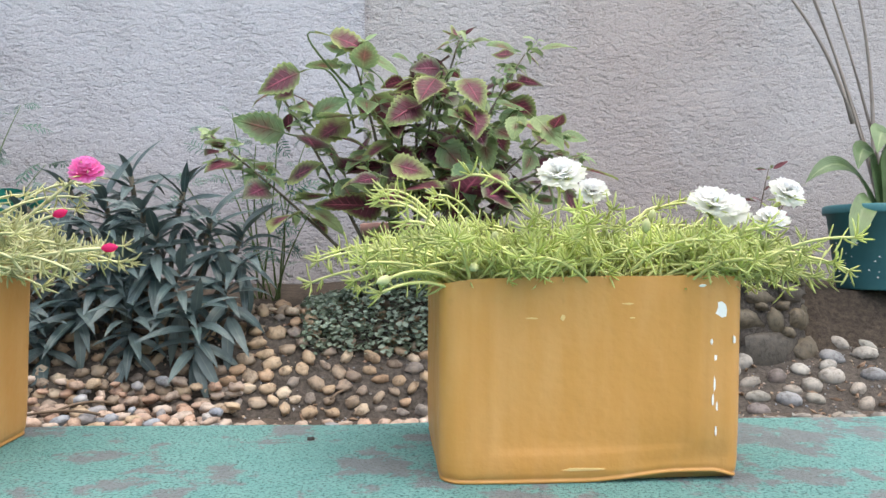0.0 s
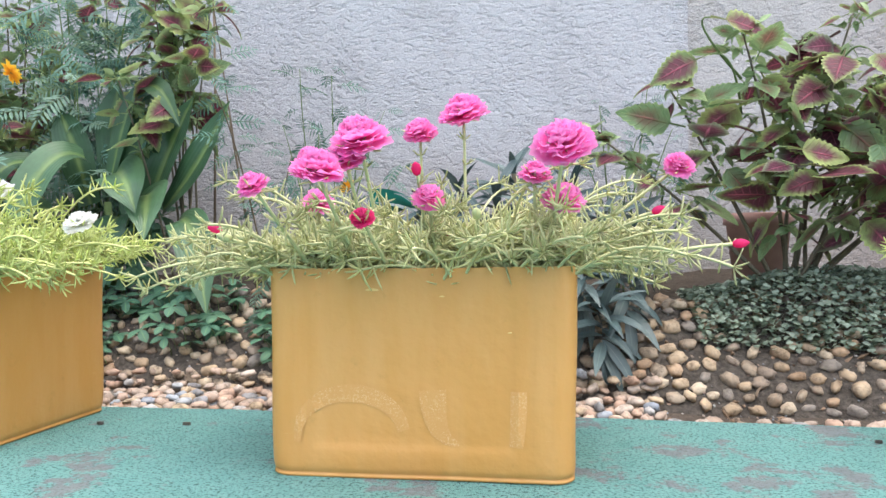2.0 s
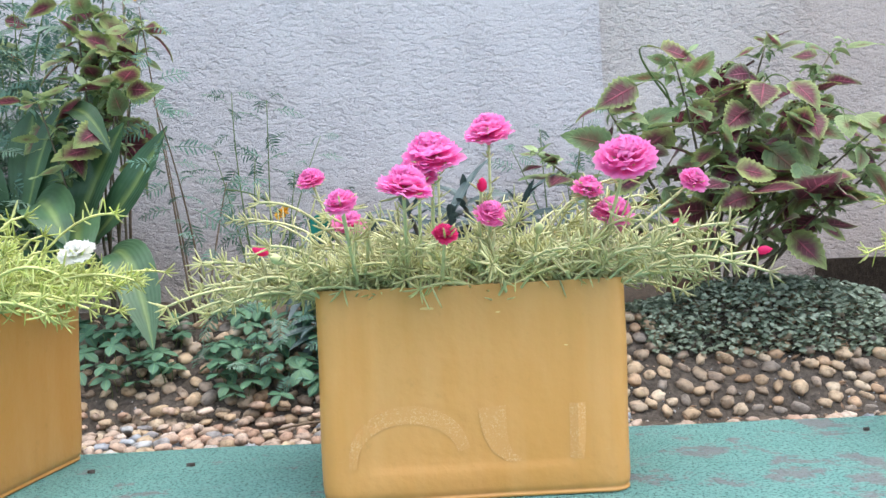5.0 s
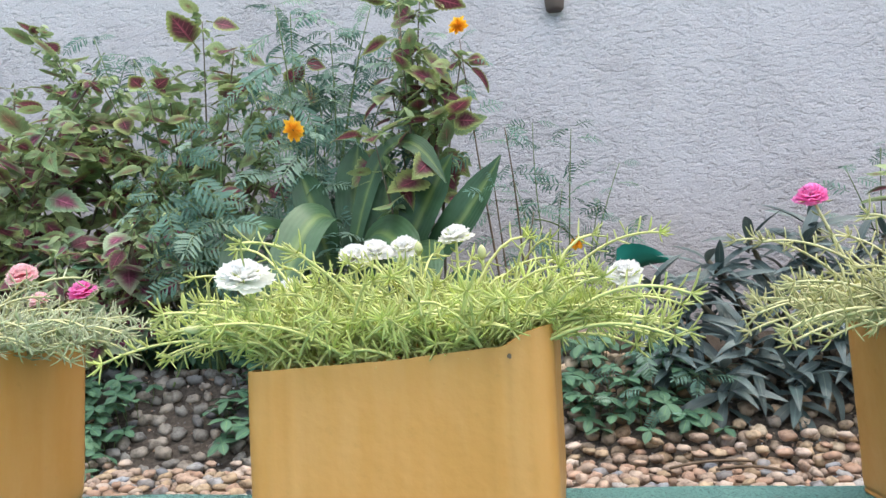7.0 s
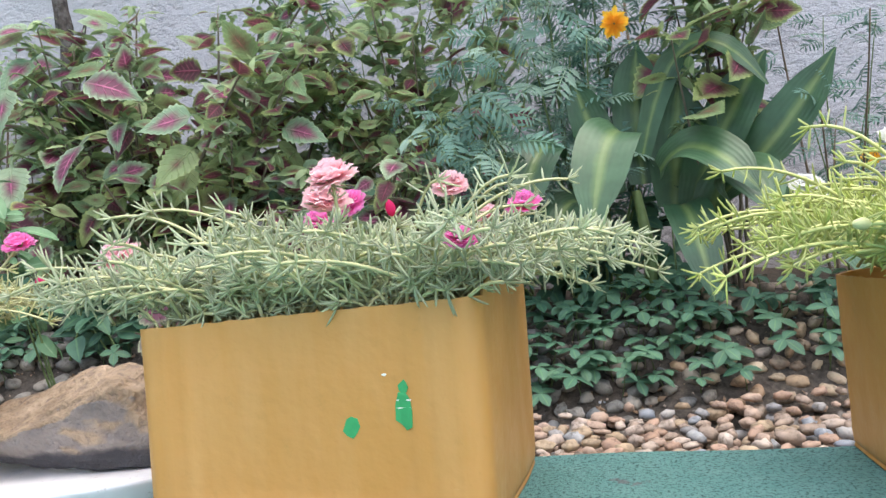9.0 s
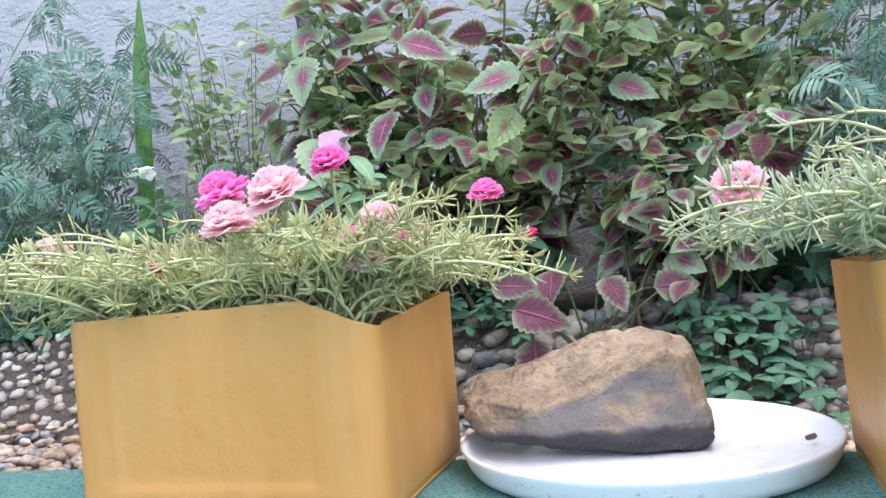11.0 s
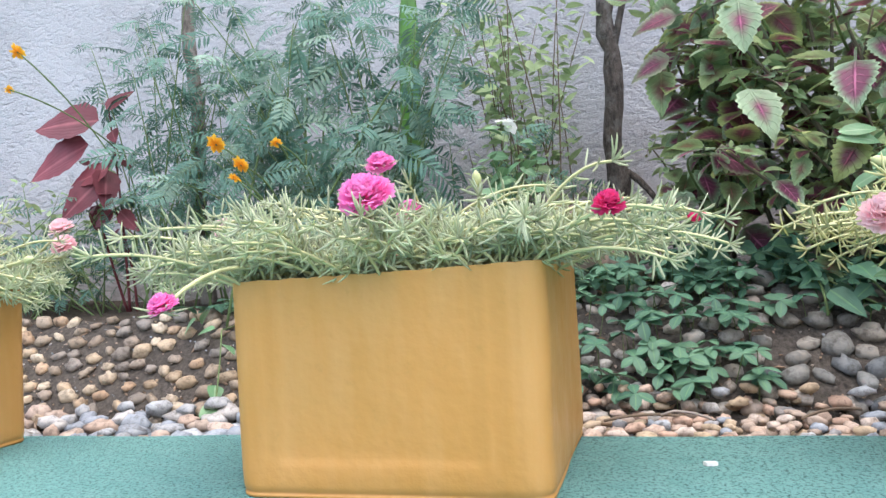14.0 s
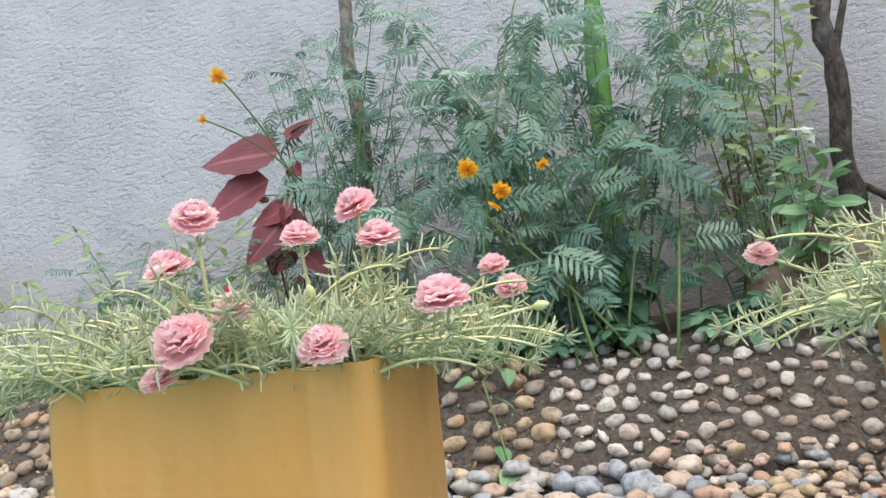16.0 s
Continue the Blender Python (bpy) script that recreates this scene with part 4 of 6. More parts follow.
portulaca(PD, 0.345, 0.285, PLEAF2, 24, "grey-green portulaca with pink and magenta blooms", 175, 1.15,
          [("p", -2.073, 1.061, 0.337, 0.85), ("m", -1.990, 1.081, 0.309, 0.8), ("p", -2.174, 0.925, 0.339, 1.0), ("m", -2.028, 0.80, 0.262, 0.6), ("p", -2.45, 0.976, 0.280, 1.0), ("m", -2.214, 1.12, 0.335, 0.8), ("m", -2.251, 1.10, 0.312, 0.8), ("p", -2.20, 0.98, 0.325, 1.0), ("p", -2.03, 1.04, 0.298, 0.6)],
          [("r", -2.12, 0.95, 0.30), ("b", -2.32, 0.95, 0.29), ("b", -2.24, 0.9, 0.28)], 0.8)
portulaca(PE, 0.348, 0.288, PLEAF3, 25, "grey-green portulaca with magenta and pink blooms", 175, 1.15,
          [("m", -2.871, 1.018, 0.362, 0.95), ("p", -2.839, 0.826, 0.306, 1.1), ("p", -2.902, 0.85, 0.287, 1.0), ("m", -2.943, 0.91, 0.324, 1.15), ("p", -3.177, 0.93, 0.285, 0.95), ("p", -2.783, 0.922, 0.282, 0.85), ("p", -2.792, 0.903, 0.244, 0.75), ("m", -2.722, 1.15, 0.323, 0.85),
           ("m", -2.795, 1.061, 0.276, 0.8), ("p", -3.243, 0.893, 0.249, 0.8), ("m", -3.014, 1.028, 0.343, 0.9), ("m", -2.81, 0.92, 0.262, 0.75), ("m", -3.03, 1.02, 0.30, 0.6)],
          [("r", -2.675, 1.12, 0.267), ("r", -3.05, 0.95, 0.272), ("b", -3.10, 0.96, 0.29), ("b", -3.22, 0.95, 0.30), ("r", -3.0, 0.88, 0.255), ("b", -2.98, 0.98, 0.31)], 0.75)
portulaca(PF, 0.328, 0.330, PLEAF2, 26, "grey-green portulaca with magenta blooms", 175, 1.3,
          [("m", -3.706, 0.812, 0.294, 1.1), ("m", -3.773, 1.043, 0.365, 0.75), ("r", -3.48, 0.813, 0.271, 0.55), ("p", -4.008, 1.05, 0.300, 0.65), ("m", -3.854, 0.70, 0.203, 0.55), ("m", -3.70, 0.93, 0.29, 0.6)],
          [("r", -3.41, 0.909, 0.26), ("b", -3.98, 0.86, 0.25), ("b", -3.62, 0.92, 0.31), ("b", -3.52, 0.9, 0.27), ("b", -3.80, 0.85, 0.25)], 0.75)
portulaca(PG, 0.362, 0.255, PLEAF2, 27, "grey-green portulaca with pale pink blooms", 175, 1.2,
          [("p", -4.431, 0.954, 0.400, 0.95), ("p", -4.406, 0.945, 0.360, 0.95), ("p", -4.320, 0.849, 0.286, 1.05), ("p", -4.514, 0.983, 0.379, 0.85), ("p", -4.579, 0.87, 0.396, 0.95), ("p", -4.307, 1.08, 0.323, 0.75), ("p", -4.60, 0.85, 0.345, 0.95),
           ("p", -4.555, 0.80, 0.272, 1.15), ("p", -4.52, 0.83, 0.297, 0.8), ("p", -4.42, 0.80, 0.255, 0.9), ("p", -4.585, 0.80, 0.238, 0.65), ("p", -4.285, 1.06, 0.295, 0.75)],
          [("r", -4.56, 0.9, 0.31), ("b", -4.25, 0.95, 0.27), ("b", -4.46, 0.88, 0.30)], 1.0)


# ---- dish and boulder between two planters ----
def lathe(profile, n=64):
    vs = []
    for r, z in profile:
        vs += [(r * math.cos(2 * math.pi * k / n), r * math.sin(2 * math.pi * k / n), z) for k in range(n)]
    return vs, grid_faces(len(profile), n, True)


def build_dish():
    ob = thing("dish", (-2.562, 1.108, 0.0), "shallow white dish with a raised rim on the platform", "dish")
    v, f = lathe([(0.001, 0.002), (0.178, 0.002), (0.190, 0.005), (0.196, 0.013), (0.201, 0.026), (0.203, 0.030), (0.2025, 0.033), (0.199, 0.033), (0.1955, 0.028), (0.191, 0.020), (0.184, 0.0155), (0.178, 0.0150), (0.1745, 0.0138), (0.170, 0.0132), (0.138, 0.0125), (0.135, 0.0112), (0.131, 0.0125), (0.001, 0.012)])
    put("bowl", make_mesh("bowl", v, f, DISH), ob)
    v, f = blotch(0, 0, 0.007, 0.005, 0, 3)
    me = make_mesh("dead_bud", [(x, z, y + 0.003) for x, y, z in v], f, TWIG, smooth=False)
    tagged(put("dead_bud", me, None, pose(-2.389, 1.100, 0.0175, 0, -20, 0)), "small dark dead bud on the dish", "litter")


def build_boulder():
    bm = bmesh.new()
    bmesh.ops.create_icosphere(bm, subdivisions=5, radius=1.0)
    planes = [((0, 0, -1), 0.52), ((0.20, -0.97, -0.05), 0.60), ((-0.1, -0.75, -0.65), 0.66), ((-0.34, -0.46, 0.82), 0.43), ((-0.1, 0.6, 0.8), 0.55), ((0.95, -0.1, 0.15), 0.80), ((0.45, -0.15, 0.88), 0.70), ((0.1, 0.98, 0.1), 0.72), ((-0.7, -0.7, 0.1), 0.78)]
    for v in bm.verts:
        p = v.co.copy()
        for nrm, dist in planes:
            q = Vector(nrm).normalized()
            over = p.dot(q) - dist
            if over > 0:
                p -= q * over * 0.93
        p += v.co * (0.07 * noise.noise(v.co * 2.2) + 0.036 * noise.noise(v.co * 6) + 0.020 * abs(noise.noise(v.co * 15)) + 0.008 * noise.noise(v.co * 34))
        # heavier at one end, drawn out to a nose at the other
        p.z *= 0.86 + 0.24 * max(-1, min(1, p.x))
        v.co = Vector((p.x * 0.148, p.y * 0.104, p.z * 0.113))
    low = min(v.co.z for v in bm.verts)
    for v in bm.verts:
        v.co.z -= low
    me = bpy.data.meshes.new("boulder")
    bm.to_mesh(me)
    bm.free()
    me.polygons.foreach_set("use_smooth", [True] * len(me.polygons))
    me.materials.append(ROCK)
    tagged(put("boulder", me, None, pose(-2.617, 1.118, 0.0118, 0, 0, 6)), "rough brown boulder with greyer steep faces in a white dish", "rock")


build_dish()
build_boulder()


# ---- plants of the bed ----
COL_M = leaf_meshes("leaf", COLEUS, 5, 0.146, 0.084, ovate, (0.1, 0.8), 0.16, 23, 7, 0.085, 0.022, 0.24)
COLP_M = leaf_meshes("leaf", COLEUSP, 5, 0.152, 0.080, ovate, (0.1, 0.8), 0.16, 23, 7, 0.085, 0.022, 0.24)
COLQ_M = leaf_meshes("leaf", COLEUSQ, 3, 0.150, 0.090, ovate, (0.2, 0.8), 0.16, 23, 7, 0.085, 0.022, 0.2)
COLG_M = leaf_meshes("leaf", COLEUSG, 5, 0.146, 0.068, ovate, (0.1, 0.8), 0.16, 23, 7, 0.085, 0.022, 0.24)
DARK_M = leaf_meshes("leaf", DARKL, 5, 0.132, 0.025, lance, (0.3, 1.3), 0.35, 9, 3)
CLOV_M = leaf_meshes("leaf", CLOVER, 3, 0.034, 0.021, oval, (0.2, 0.7), 0.2, 5, 3)
RED_M = leaf_meshes("leaf", REDL, 3, 0.14, 0.085, ovate, (0.2, 0.9), 0.15, 12, 7, 0.05, 0.012)
VIN_M = leaf_meshes("leaf", VINCAL, 3, 0.055, 0.023, oval, (0.2, 0.9), 0.25, 7, 3)
SMALL_M = leaf_meshes("leaf", COLEUSG, 3, 0.036, 0.014, lance, (0.1, 0.8), 0.2, 6, 3)
UNDER_M = leaf_meshes("leaf", CLOVER, 3, 0.095, 0.050, ovate, (0.2, 0.9), 0.2, 8, 5, 0.0, 0.012)
DRY_M = leaf_meshes("leaf", DRYL, 2, 0.10, 0.055, ovate, (0.6, 1.2), 0.35, 9, 5, 0.0, 0.02)


def frond_mesh(mat, seed, pairs=8, length=0.10):
    """A feathery leaf: a midrib with narrow leaflets in pairs."""
    rr = random.Random(seed)
    soup = Soup()
    bend = rr.uniform(0.3, 1.0)

    def on(t):
        a = bend * t
        return Vector((length * math.sin(a) / bend, 0, length * (math.cos(a) - 1) / bend)), a
    tube(soup, [on(i / 6)[0] for i in range(7)], [0.0011] * 7, 3)
    for k in range(pairs):
        t = 0.16 + 0.80 * k / (pairs - 1)
        p, a = on(t)
        ll = length * 0.36 * (0.55 + 0.45 * math.sin(math.pi * min(1, t * 0.95 + 0.05))) * rr.uniform(0.85, 1.1)
        for sgn in (-1, 1):
            v, f, u = leaf_data(ll, ll * 0.19, oval, 0.5, 0.2, 4, 3)
            k0 = len(soup.v)
            soup.add(v, f, u, Matrix.Translation(p) @ pose(0, 0, 0, 0, math.degrees(a), 0) @ pose(0, 0, 0, sgn * 12, rr.uniform(-8, 12), sgn * rr.uniform(48, 66)))
            ring = min(5, int(t * 6)) * 3
            soup.f.append((ring, ring + 1, k0 + 1))
    p, a = on(0.98)
    v, f, u = leaf_data(length * 0.25, length * 0.05, oval, 0.3, 0.2, 4, 3)
    k0 = len(soup.v)
    soup.add(v, f, u, Matrix.Translation(p) @ pose(0, 0, 0, 0, math.degrees(a), 0))
    soup.f.append((18, 19, k0 + 1))
    return soup.mesh("frond", mat)


FROND_M = [frond_mesh(FERN, s) for s in range(4)] + [frond_mesh(FERNP, 9)]
PALE_M = [frond_mesh(FERNP, s + 20, 9, 0.11) for s in range(3)]
SPARSE_M = [frond_mesh(FERN, s + 40, 6, 0.075) for s in range(3)]


def bed_height(x, y):
    return bank_z(x, y) - 0.01


def stem_path(a, tip, sway, rr, n=9):
    mid = (a + tip) / 2 + Vector((rr.uniform(-sway, sway), rr.uniform(-sway, sway), (tip.z - a.z) * 0.12))
    return bezier(a, mid, tip, n)


TINY = [leaf_data(0.038, 0.015, lance, b, 0.2, 6, 3) for b in (0.1, 0.45, 0.8)]
YOUNG = [leaf_data(1.0, 0.42, lance, b, 0.25, 6, 3) for b in (0.2, 0.6, 1.0)]


def young_shoot(soup, p, rr):
    """A short side shoot with pairs of small leaves."""
    az, up = rr.uniform(0, 360), rr.uniform(-10, 50)
    d = Vector((math.cos(radians(az)) * math.cos(radians(up)), math.sin(radians(az)) * math.cos(radians(up)), math.sin(radians(up))))
    reach = rr.uniform(0.015, 0.055)
    q = p + d * reach
    tube(soup, [p, q], [0.0014, 0.001], 3)
    for k in range(5):
        c = p.lerp(q, 0.4 + 0.15 * k)
        v, f, u = rr.choice(YOUNG)
        soup.add(v, f, u, leaf_pose(c, az + 100 * (-1) ** k * rr.uniform(0.3, 1.0), rr.uniform(-45, 40), rr.uniform(-50, 50), rr.uniform(0.022, 0.048)))


def leafy(name, label, category, base, tips, meshes, mat, seed, start=0.35, step=0.05, size=(0.6, 1.1), droop=(5, 55), rad=0.005, whorl=4, opposite=True, group="", weights=None, spread=0.03, leafname="leaf", toward=None, tufts=0, joined=None):
    """A plant: stems from the base to each tip, leaves along them."""
    rr = random.Random(seed)
    z0 = bed_height(*base)
    ob = thing(name, (base[0], base[1], z0), label, category, group)
    young = Soup()
    for k, tip in enumerate(tips):
        a = Vector((rr.uniform(-spread, spread), rr.uniform(-spread, spread), -0.02))
        t = Vector(tip) - Vector((base[0], base[1], z0))
        pts = stem_path(a, t, 0.04, rr, 10)
        soup = Soup()
        tube(soup, pts, [rad * (1 - 0.65 * i / 9) for i in range(10)], 6)
        put("stem", soup.mesh("stem", mat), ob)
        total = sum((q - p).length for p, q in zip(pts, pts[1:]))
        n = max(2, int(total * (1 - start) / step))
        turn = rr.uniform(0, 360)
        for i in range(n + 1):
            f = start + (1 - start) * i / n
            j = min(8, int(f * 9))
            p = pts[j].lerp(pts[j + 1], f * 9 - j)
            turn += 90 + rr.uniform(-40, 40) if opposite else 137 + rr.uniform(-20, 20)
            cnt = whorl if i == n else (2 if opposite else 1)
            for c in range(cnt):
                az = turn + 360 * c / cnt + rr.uniform(-14, 14)
                if toward is not None and rr.random() < toward:
                    az = -90 + rr.uniform(-75, 75)
                s = rr.uniform(*size) * rr.choice((0.6, 0.85, 1.0, 1.12)) * (0.7 if i == n and cnt > 2 else 1.0 - 0.25 * abs(f - 0.7))
                pitch = -rr.uniform(*droop) if i < n else rr.uniform(-30, 30)
                face = rr.uniform(0, 75) * math.cos(radians(az))
                me = rr.choices(meshes, weights)[0] if weights else rr.choice(meshes)
                off = Vector((math.cos(radians(az)), math.sin(radians(az)), 0.1)) * (0.016 * s)
                m = leaf_pose(p + off, az, pitch, face + rr.uniform(-45, 45), s)
                if joined:
                    v, f, u = joined[rr.randrange(len(joined))]
                    young.add(v, f, u, m)
                else:
                    put(leafname, me, ob, m)
            # young leaves crowd the leaf axils
            for c in range(tufts):
                young_shoot(young, p, rr)
    if joined:
        put("small_leaves", young.mesh("small_leaves", TUFTL), ob)["kind"] = "stuff"
    if tufts:
        put("young_leaves", young.mesh("young_leaves", TUFTL), ob, label="crowded small green leaves")["kind"] = "stuff"
    return ob


def show_leaves(ob, meshes, items, seed):
    """Single large leaves on long stalks at the outside of a bush."""
    rr = random.Random(seed)
    inv = ob.matrix_basis.inverted()
    for p, az, pitch, roll, size in items:
        d = Vector((math.cos(radians(az)) * math.cos(radians(pitch)), math.sin(radians(az)) * math.cos(radians(pitch)), math.sin(radians(pitch))))
        start = inv @ Vector(p) - d * (0.085 * size)
        soup = Soup()
        root = Vector((start.x * 0.6, start.y * 0.5 + 0.02, start.z - 0.06 - 0.25 * abs(start.x)))
        tube(soup, bezier(root, start - d * 0.06, start, 9), [0.0034 - 0.0002 * k for k in range(9)], 5)
        put("leaf_stalk", soup.mesh("leaf_stalk", STEMG), ob)
        put("leaf", rr.choice(meshes), ob, leaf_pose(start, az, pitch, roll, size))


def marigold_mesh(mat, radius, seed):
    """A ragged bloom of narrow strap petals, opening to +z."""
    rr = random.Random(seed)
    soup = Soup()
    for k, (count, reach, lift) in enumerate(((15, 1.12, -6), (13, 0.92, 16), (10, 0.68, 36), (7, 0.42, 62))):
        for i in range(count):
            v, q, u = petal_data(radius * reach * rr.uniform(0.75, 1.18), radius * 0.40 * rr.uniform(0.8, 1.15), 0.3, rr.randint(0, 99))
            m = pose(0, 0, radius * 0.05 * k, 0, 0, 360 * i / count + rr.uniform(-9, 9) + 11 * k) @ pose(radius * 0.04, 0, 0, rr.uniform(-35, 35), -lift + rr.uniform(-12, 12), 0)
            soup.add(v, q, u, m)
    return soup.mesh("flower", mat)


MARI = [marigold_mesh(ORANGE, 0.024, 71), marigold_mesh(ORANGE, 0.018, 72)]


def bloom(ob, me, world_at, tilt, s, label, name="flower", stem_to=None, flat=0.62):
    p = ob.matrix_basis.inverted() @ Vector(world_at)
    put(name, me, ob, pose(*p, tilt, 0, R.uniform(0, 360)) @ Matrix.Diagonal((s * 1.1, s * 1.1, s * flat * 0.9, 1)), label)
    if stem_to is not None:
        q = ob.matrix_basis.inverted() @ Vector(stem_to)
        soup = Soup()
        tube(soup, bezier(q, (p + q) / 2 + Vector((0.02, 0, 0.03)), p, 8), [0.0022] * 8, 5)
        put("flower_stalk", soup.mesh("flower_stalk", STEMG), ob)


# coleus bush by the pilaster
bush = leafy("coleus", "maroon and green coleus bush with toothed leaves", "coleus", (0.02, 1.90),
      [(-0.30, 1.80, 0.64), (-0.13, 1.78, 0.74), (0.075, 1.78, 0.66), (0.19, 1.78, 0.63), (0.31, 1.86, 0.77), (0.14, 1.86, 0.80), (0.03, 1.90, 0.74), (0.35, 1.76, 0.55), (0.43, 1.80, 0.50),
       (-0.04, 1.70, 0.43), (0.16, 1.70, 0.43), (0.0, 1.8, 0.58), (-0.46, 1.85, 0.53), (0.26, 1.72, 0.42)],
      COL_M + COLG_M + COLQ_M[:2], STEMD, 31, 0.52, 0.045, (0.7, 1.15), (-35, 50), 0.006, 4, group="coleus bushes", weights=[3.2] * 5 + [2.4] * 5 + [3.5] * 2, toward=0.35, tufts=2)
show_leaves(bush, COL_M, [((-0.294, 1.72, 0.655), 185, -20, -62, 1.0), ((-0.125, 1.74, 0.756), 5, -8, 55, 1.05), ((0.009, 1.68, 0.451), 0, -12, 60, 0.9), ((-0.036, 1.68, 0.392), 190, -10, -60, 0.85), ((0.157, 1.70, 0.647), -60, -35, 20, 0.95),
                          ((0.049, 1.70, 0.644), -120, -35, -20, 0.95), ((0.159, 1.68, 0.566), -95, -42, 0, 0.85)], 311)
show_leaves(bush, COLG_M, [((0.143, 1.69, 0.43), -80, -50, 0, 1.1), ((0.338, 1.72, 0.566), -60, -30, 30, 1.1), ((0.26, 1.72, 0.56), -110, -45, 0, 0.8)], 312)
# tall coleus beside the strap-leaved plant
leafy("coleus", "tall sparse coleus with dark maroon leaves", "coleus", (-1.56, 1.95),
      [(-1.69, 1.82, 0.70), (-1.52, 1.87, 0.74), (-1.47, 1.90, 0.90), (-1.60, 1.92, 0.93), (-1.55, 1.9, 0.82), (-1.62, 1.86, 1.05), (-1.66, 1.95, 0.84), (-1.58, 1.98, 1.12)],
      COL_M + COL_M + COLG_M, STEMD, 32, 0.64, 0.085, (0.8, 1.2), (-35, 50), 0.0045, 6, group="coleus bushes", toward=0.3, tufts=3)
# green coleus, thin against the wall
leafy("coleus", "sparse yellow-green coleus against the wall", "coleus", (-2.30, 2.20),
      [(-2.10, 2.10, 0.92), (-2.18, 2.15, 1.08), (-2.30, 2.10, 0.86), (-2.40, 2.15, 1.02), (-2.36, 2.0, 0.70), (-2.55, 2.05, 0.98), (-2.50, 2.0, 0.74), (-2.64, 2.0, 0.86), (-2.2, 2.0, 0.62), (-2.05, 2.1, 0.75), (-2.0, 2.2, 1.05), (-2.3, 1.95, 0.55), (-2.45, 1.95, 0.60), (-2.12, 2.05, 0.5), (-2.7, 2.1, 1.05), (-2.6, 2.1, 0.7), (-2.28, 2.15, 1.18), (-2.78, 2.1, 1.15), (-2.38, 2.0, 0.92)],
      COLG_M + COL_M[:2], STEMD, 33, 0.42, 0.06, (0.65, 1.1), (-35, 50), 0.005, 4, group="coleus bushes", toward=0.3, tufts=2)
# the big mass behind the boulder
rr0 = random.Random(5)
tips = []
for k in range(40):
    x = rr0.uniform(-3.30, -2.50)
    y = rr0.uniform(1.72, 2.12)
    tips.append((x, y, rr0.uniform(0.40, 0.78) + (y - 1.72) * 0.95 - 0.12 * abs(x + 2.95)))
bush = leafy("coleus", "dense tall coleus with plum-hearted green leaves", "coleus", (-2.95, 2.05), tips,
      COL_M + COLG_M + COLP_M, STEMD, 34, 0.30, 0.056, (0.65, 1.02), (-35, 50), 0.007, 4, group="coleus bushes", weights=[2] * 5 + [3.0] * 5 + [1.6] * 5, spread=0.16, toward=0.25, tufts=1)
show_leaves(bush, COLP_M, [((-2.942, 1.72, 0.73), 0, -5, 55, 1.15), ((-3.236, 1.74, 0.705), -90, -65, 0, 1.1), ((-3.208, 1.72, 0.526), -60, -45, 10, 1.15), ((-3.05, 1.70, 0.56), -110, -40, 0, 1.1), ((-2.80, 1.72, 0.62), 190, -10, -55, 1.1)], 313)
tips = [(rr0.uniform(-2.72, -2.18), rr0.uniform(1.62, 1.95), rr0.uniform(0.30, 0.52)) for k in range(18)]
leafy("coleus", "low coleus with bright plum-hearted leaves", "coleus", (-2.48, 1.90), tips,
      COLP_M + COL_M + COLQ_M[:2], STEMD, 35, 0.40, 0.05, (0.6, 1.0), (-35, 50), 0.005, 4, group="coleus bushes", weights=[3] * 5 + [1.5] * 5 + [1.5] * 2, spread=0.12, toward=0.3, tufts=1)
ob = thing("coleus", (-2.66, 1.74, bed_height(-2.66, 1.74)), "small trailing coleus with plum leaves", "coleus", "coleus bushes")
inv = ob.matrix_basis.inverted()
for p, az, pitch, roll, sc in (((-2.79, 1.53, 0.165), -25, -10, 62, 0.85), ((-2.74, 1.53, 0.125), -85, -62, 10, 0.80), ((-2.55, 1.60, 0.175), 8, 5, 70, 0.72), ((-2.84, 1.60, 0.20), -10, 4, 55, 0.75), ((-2.62, 1.62, 0.21), -60, -30, 20, 0.65), ((-2.47, 1.62, 0.19), -120, -30, 0, 0.5), ((-2.70, 1.60, 0.23), -100, -25, 10, 0.7)):
    foot, tip = Vector((0, 0, 0)), inv @ Vector(p)
    soup = Soup()
    tube(soup, bezier(foot, (foot + tip) / 2 + Vector((0, 0, 0.06)), tip, 8), [0.003 - 0.0002 * k for k in range(8)], 5)
    put("stem", soup.mesh("stem", STEMG), ob)
    put("leaf", rr0.choice(COLQ_M), ob, leaf_pose(tip, az, pitch, roll, sc))
tips = [(rr0.uniform(-3.50, -3.2), rr0.uniform(1.85, 2.15), rr0.uniform(0.42, 0.95)) for k in range(10)]
bush = leafy("coleus", "coleus with broad plum and olive leaves beside a trunk", "coleus", (-3.30, 2.12), tips,
      COLP_M + COLG_M + COL_M, STEMD, 37, 0.42, 0.07, (0.8, 1.2), (-35, 50), 0.006, 4, group="coleus bushes", spread=0.08, toward=0.5, tufts=2)
show_leaves(bush, COLG_M, [((-3.395, 1.90, 0.618), -100, -65, 0, 1.05)], 314)
show_leaves(bush, COLQ_M, [((-3.40, 1.88, 0.774), 182, -5, -50, 0.85), ((-3.42, 1.88, 0.677), 184, -8, -50, 0.85), ((-3.248, 1.80, 0.43), 10, -10, 55, 0.95)], 315)
ob = thing("dry_leaf", (-2.451, 2.12, 0.62), "withered pinkish brown leaf hanging in a coleus", "leaf")
put("blade", DRY_M[0], ob, leaf_pose((0, 0, 0), -80, -78, 10, 1.35))
soup = Soup()
tube(soup, bezier(Vector((0, 0, 0)), Vector((0.0, 0.03, 0.05)), Vector((-0.02, 0.07, 0.02)), 6), [0.0015] * 6, 4)
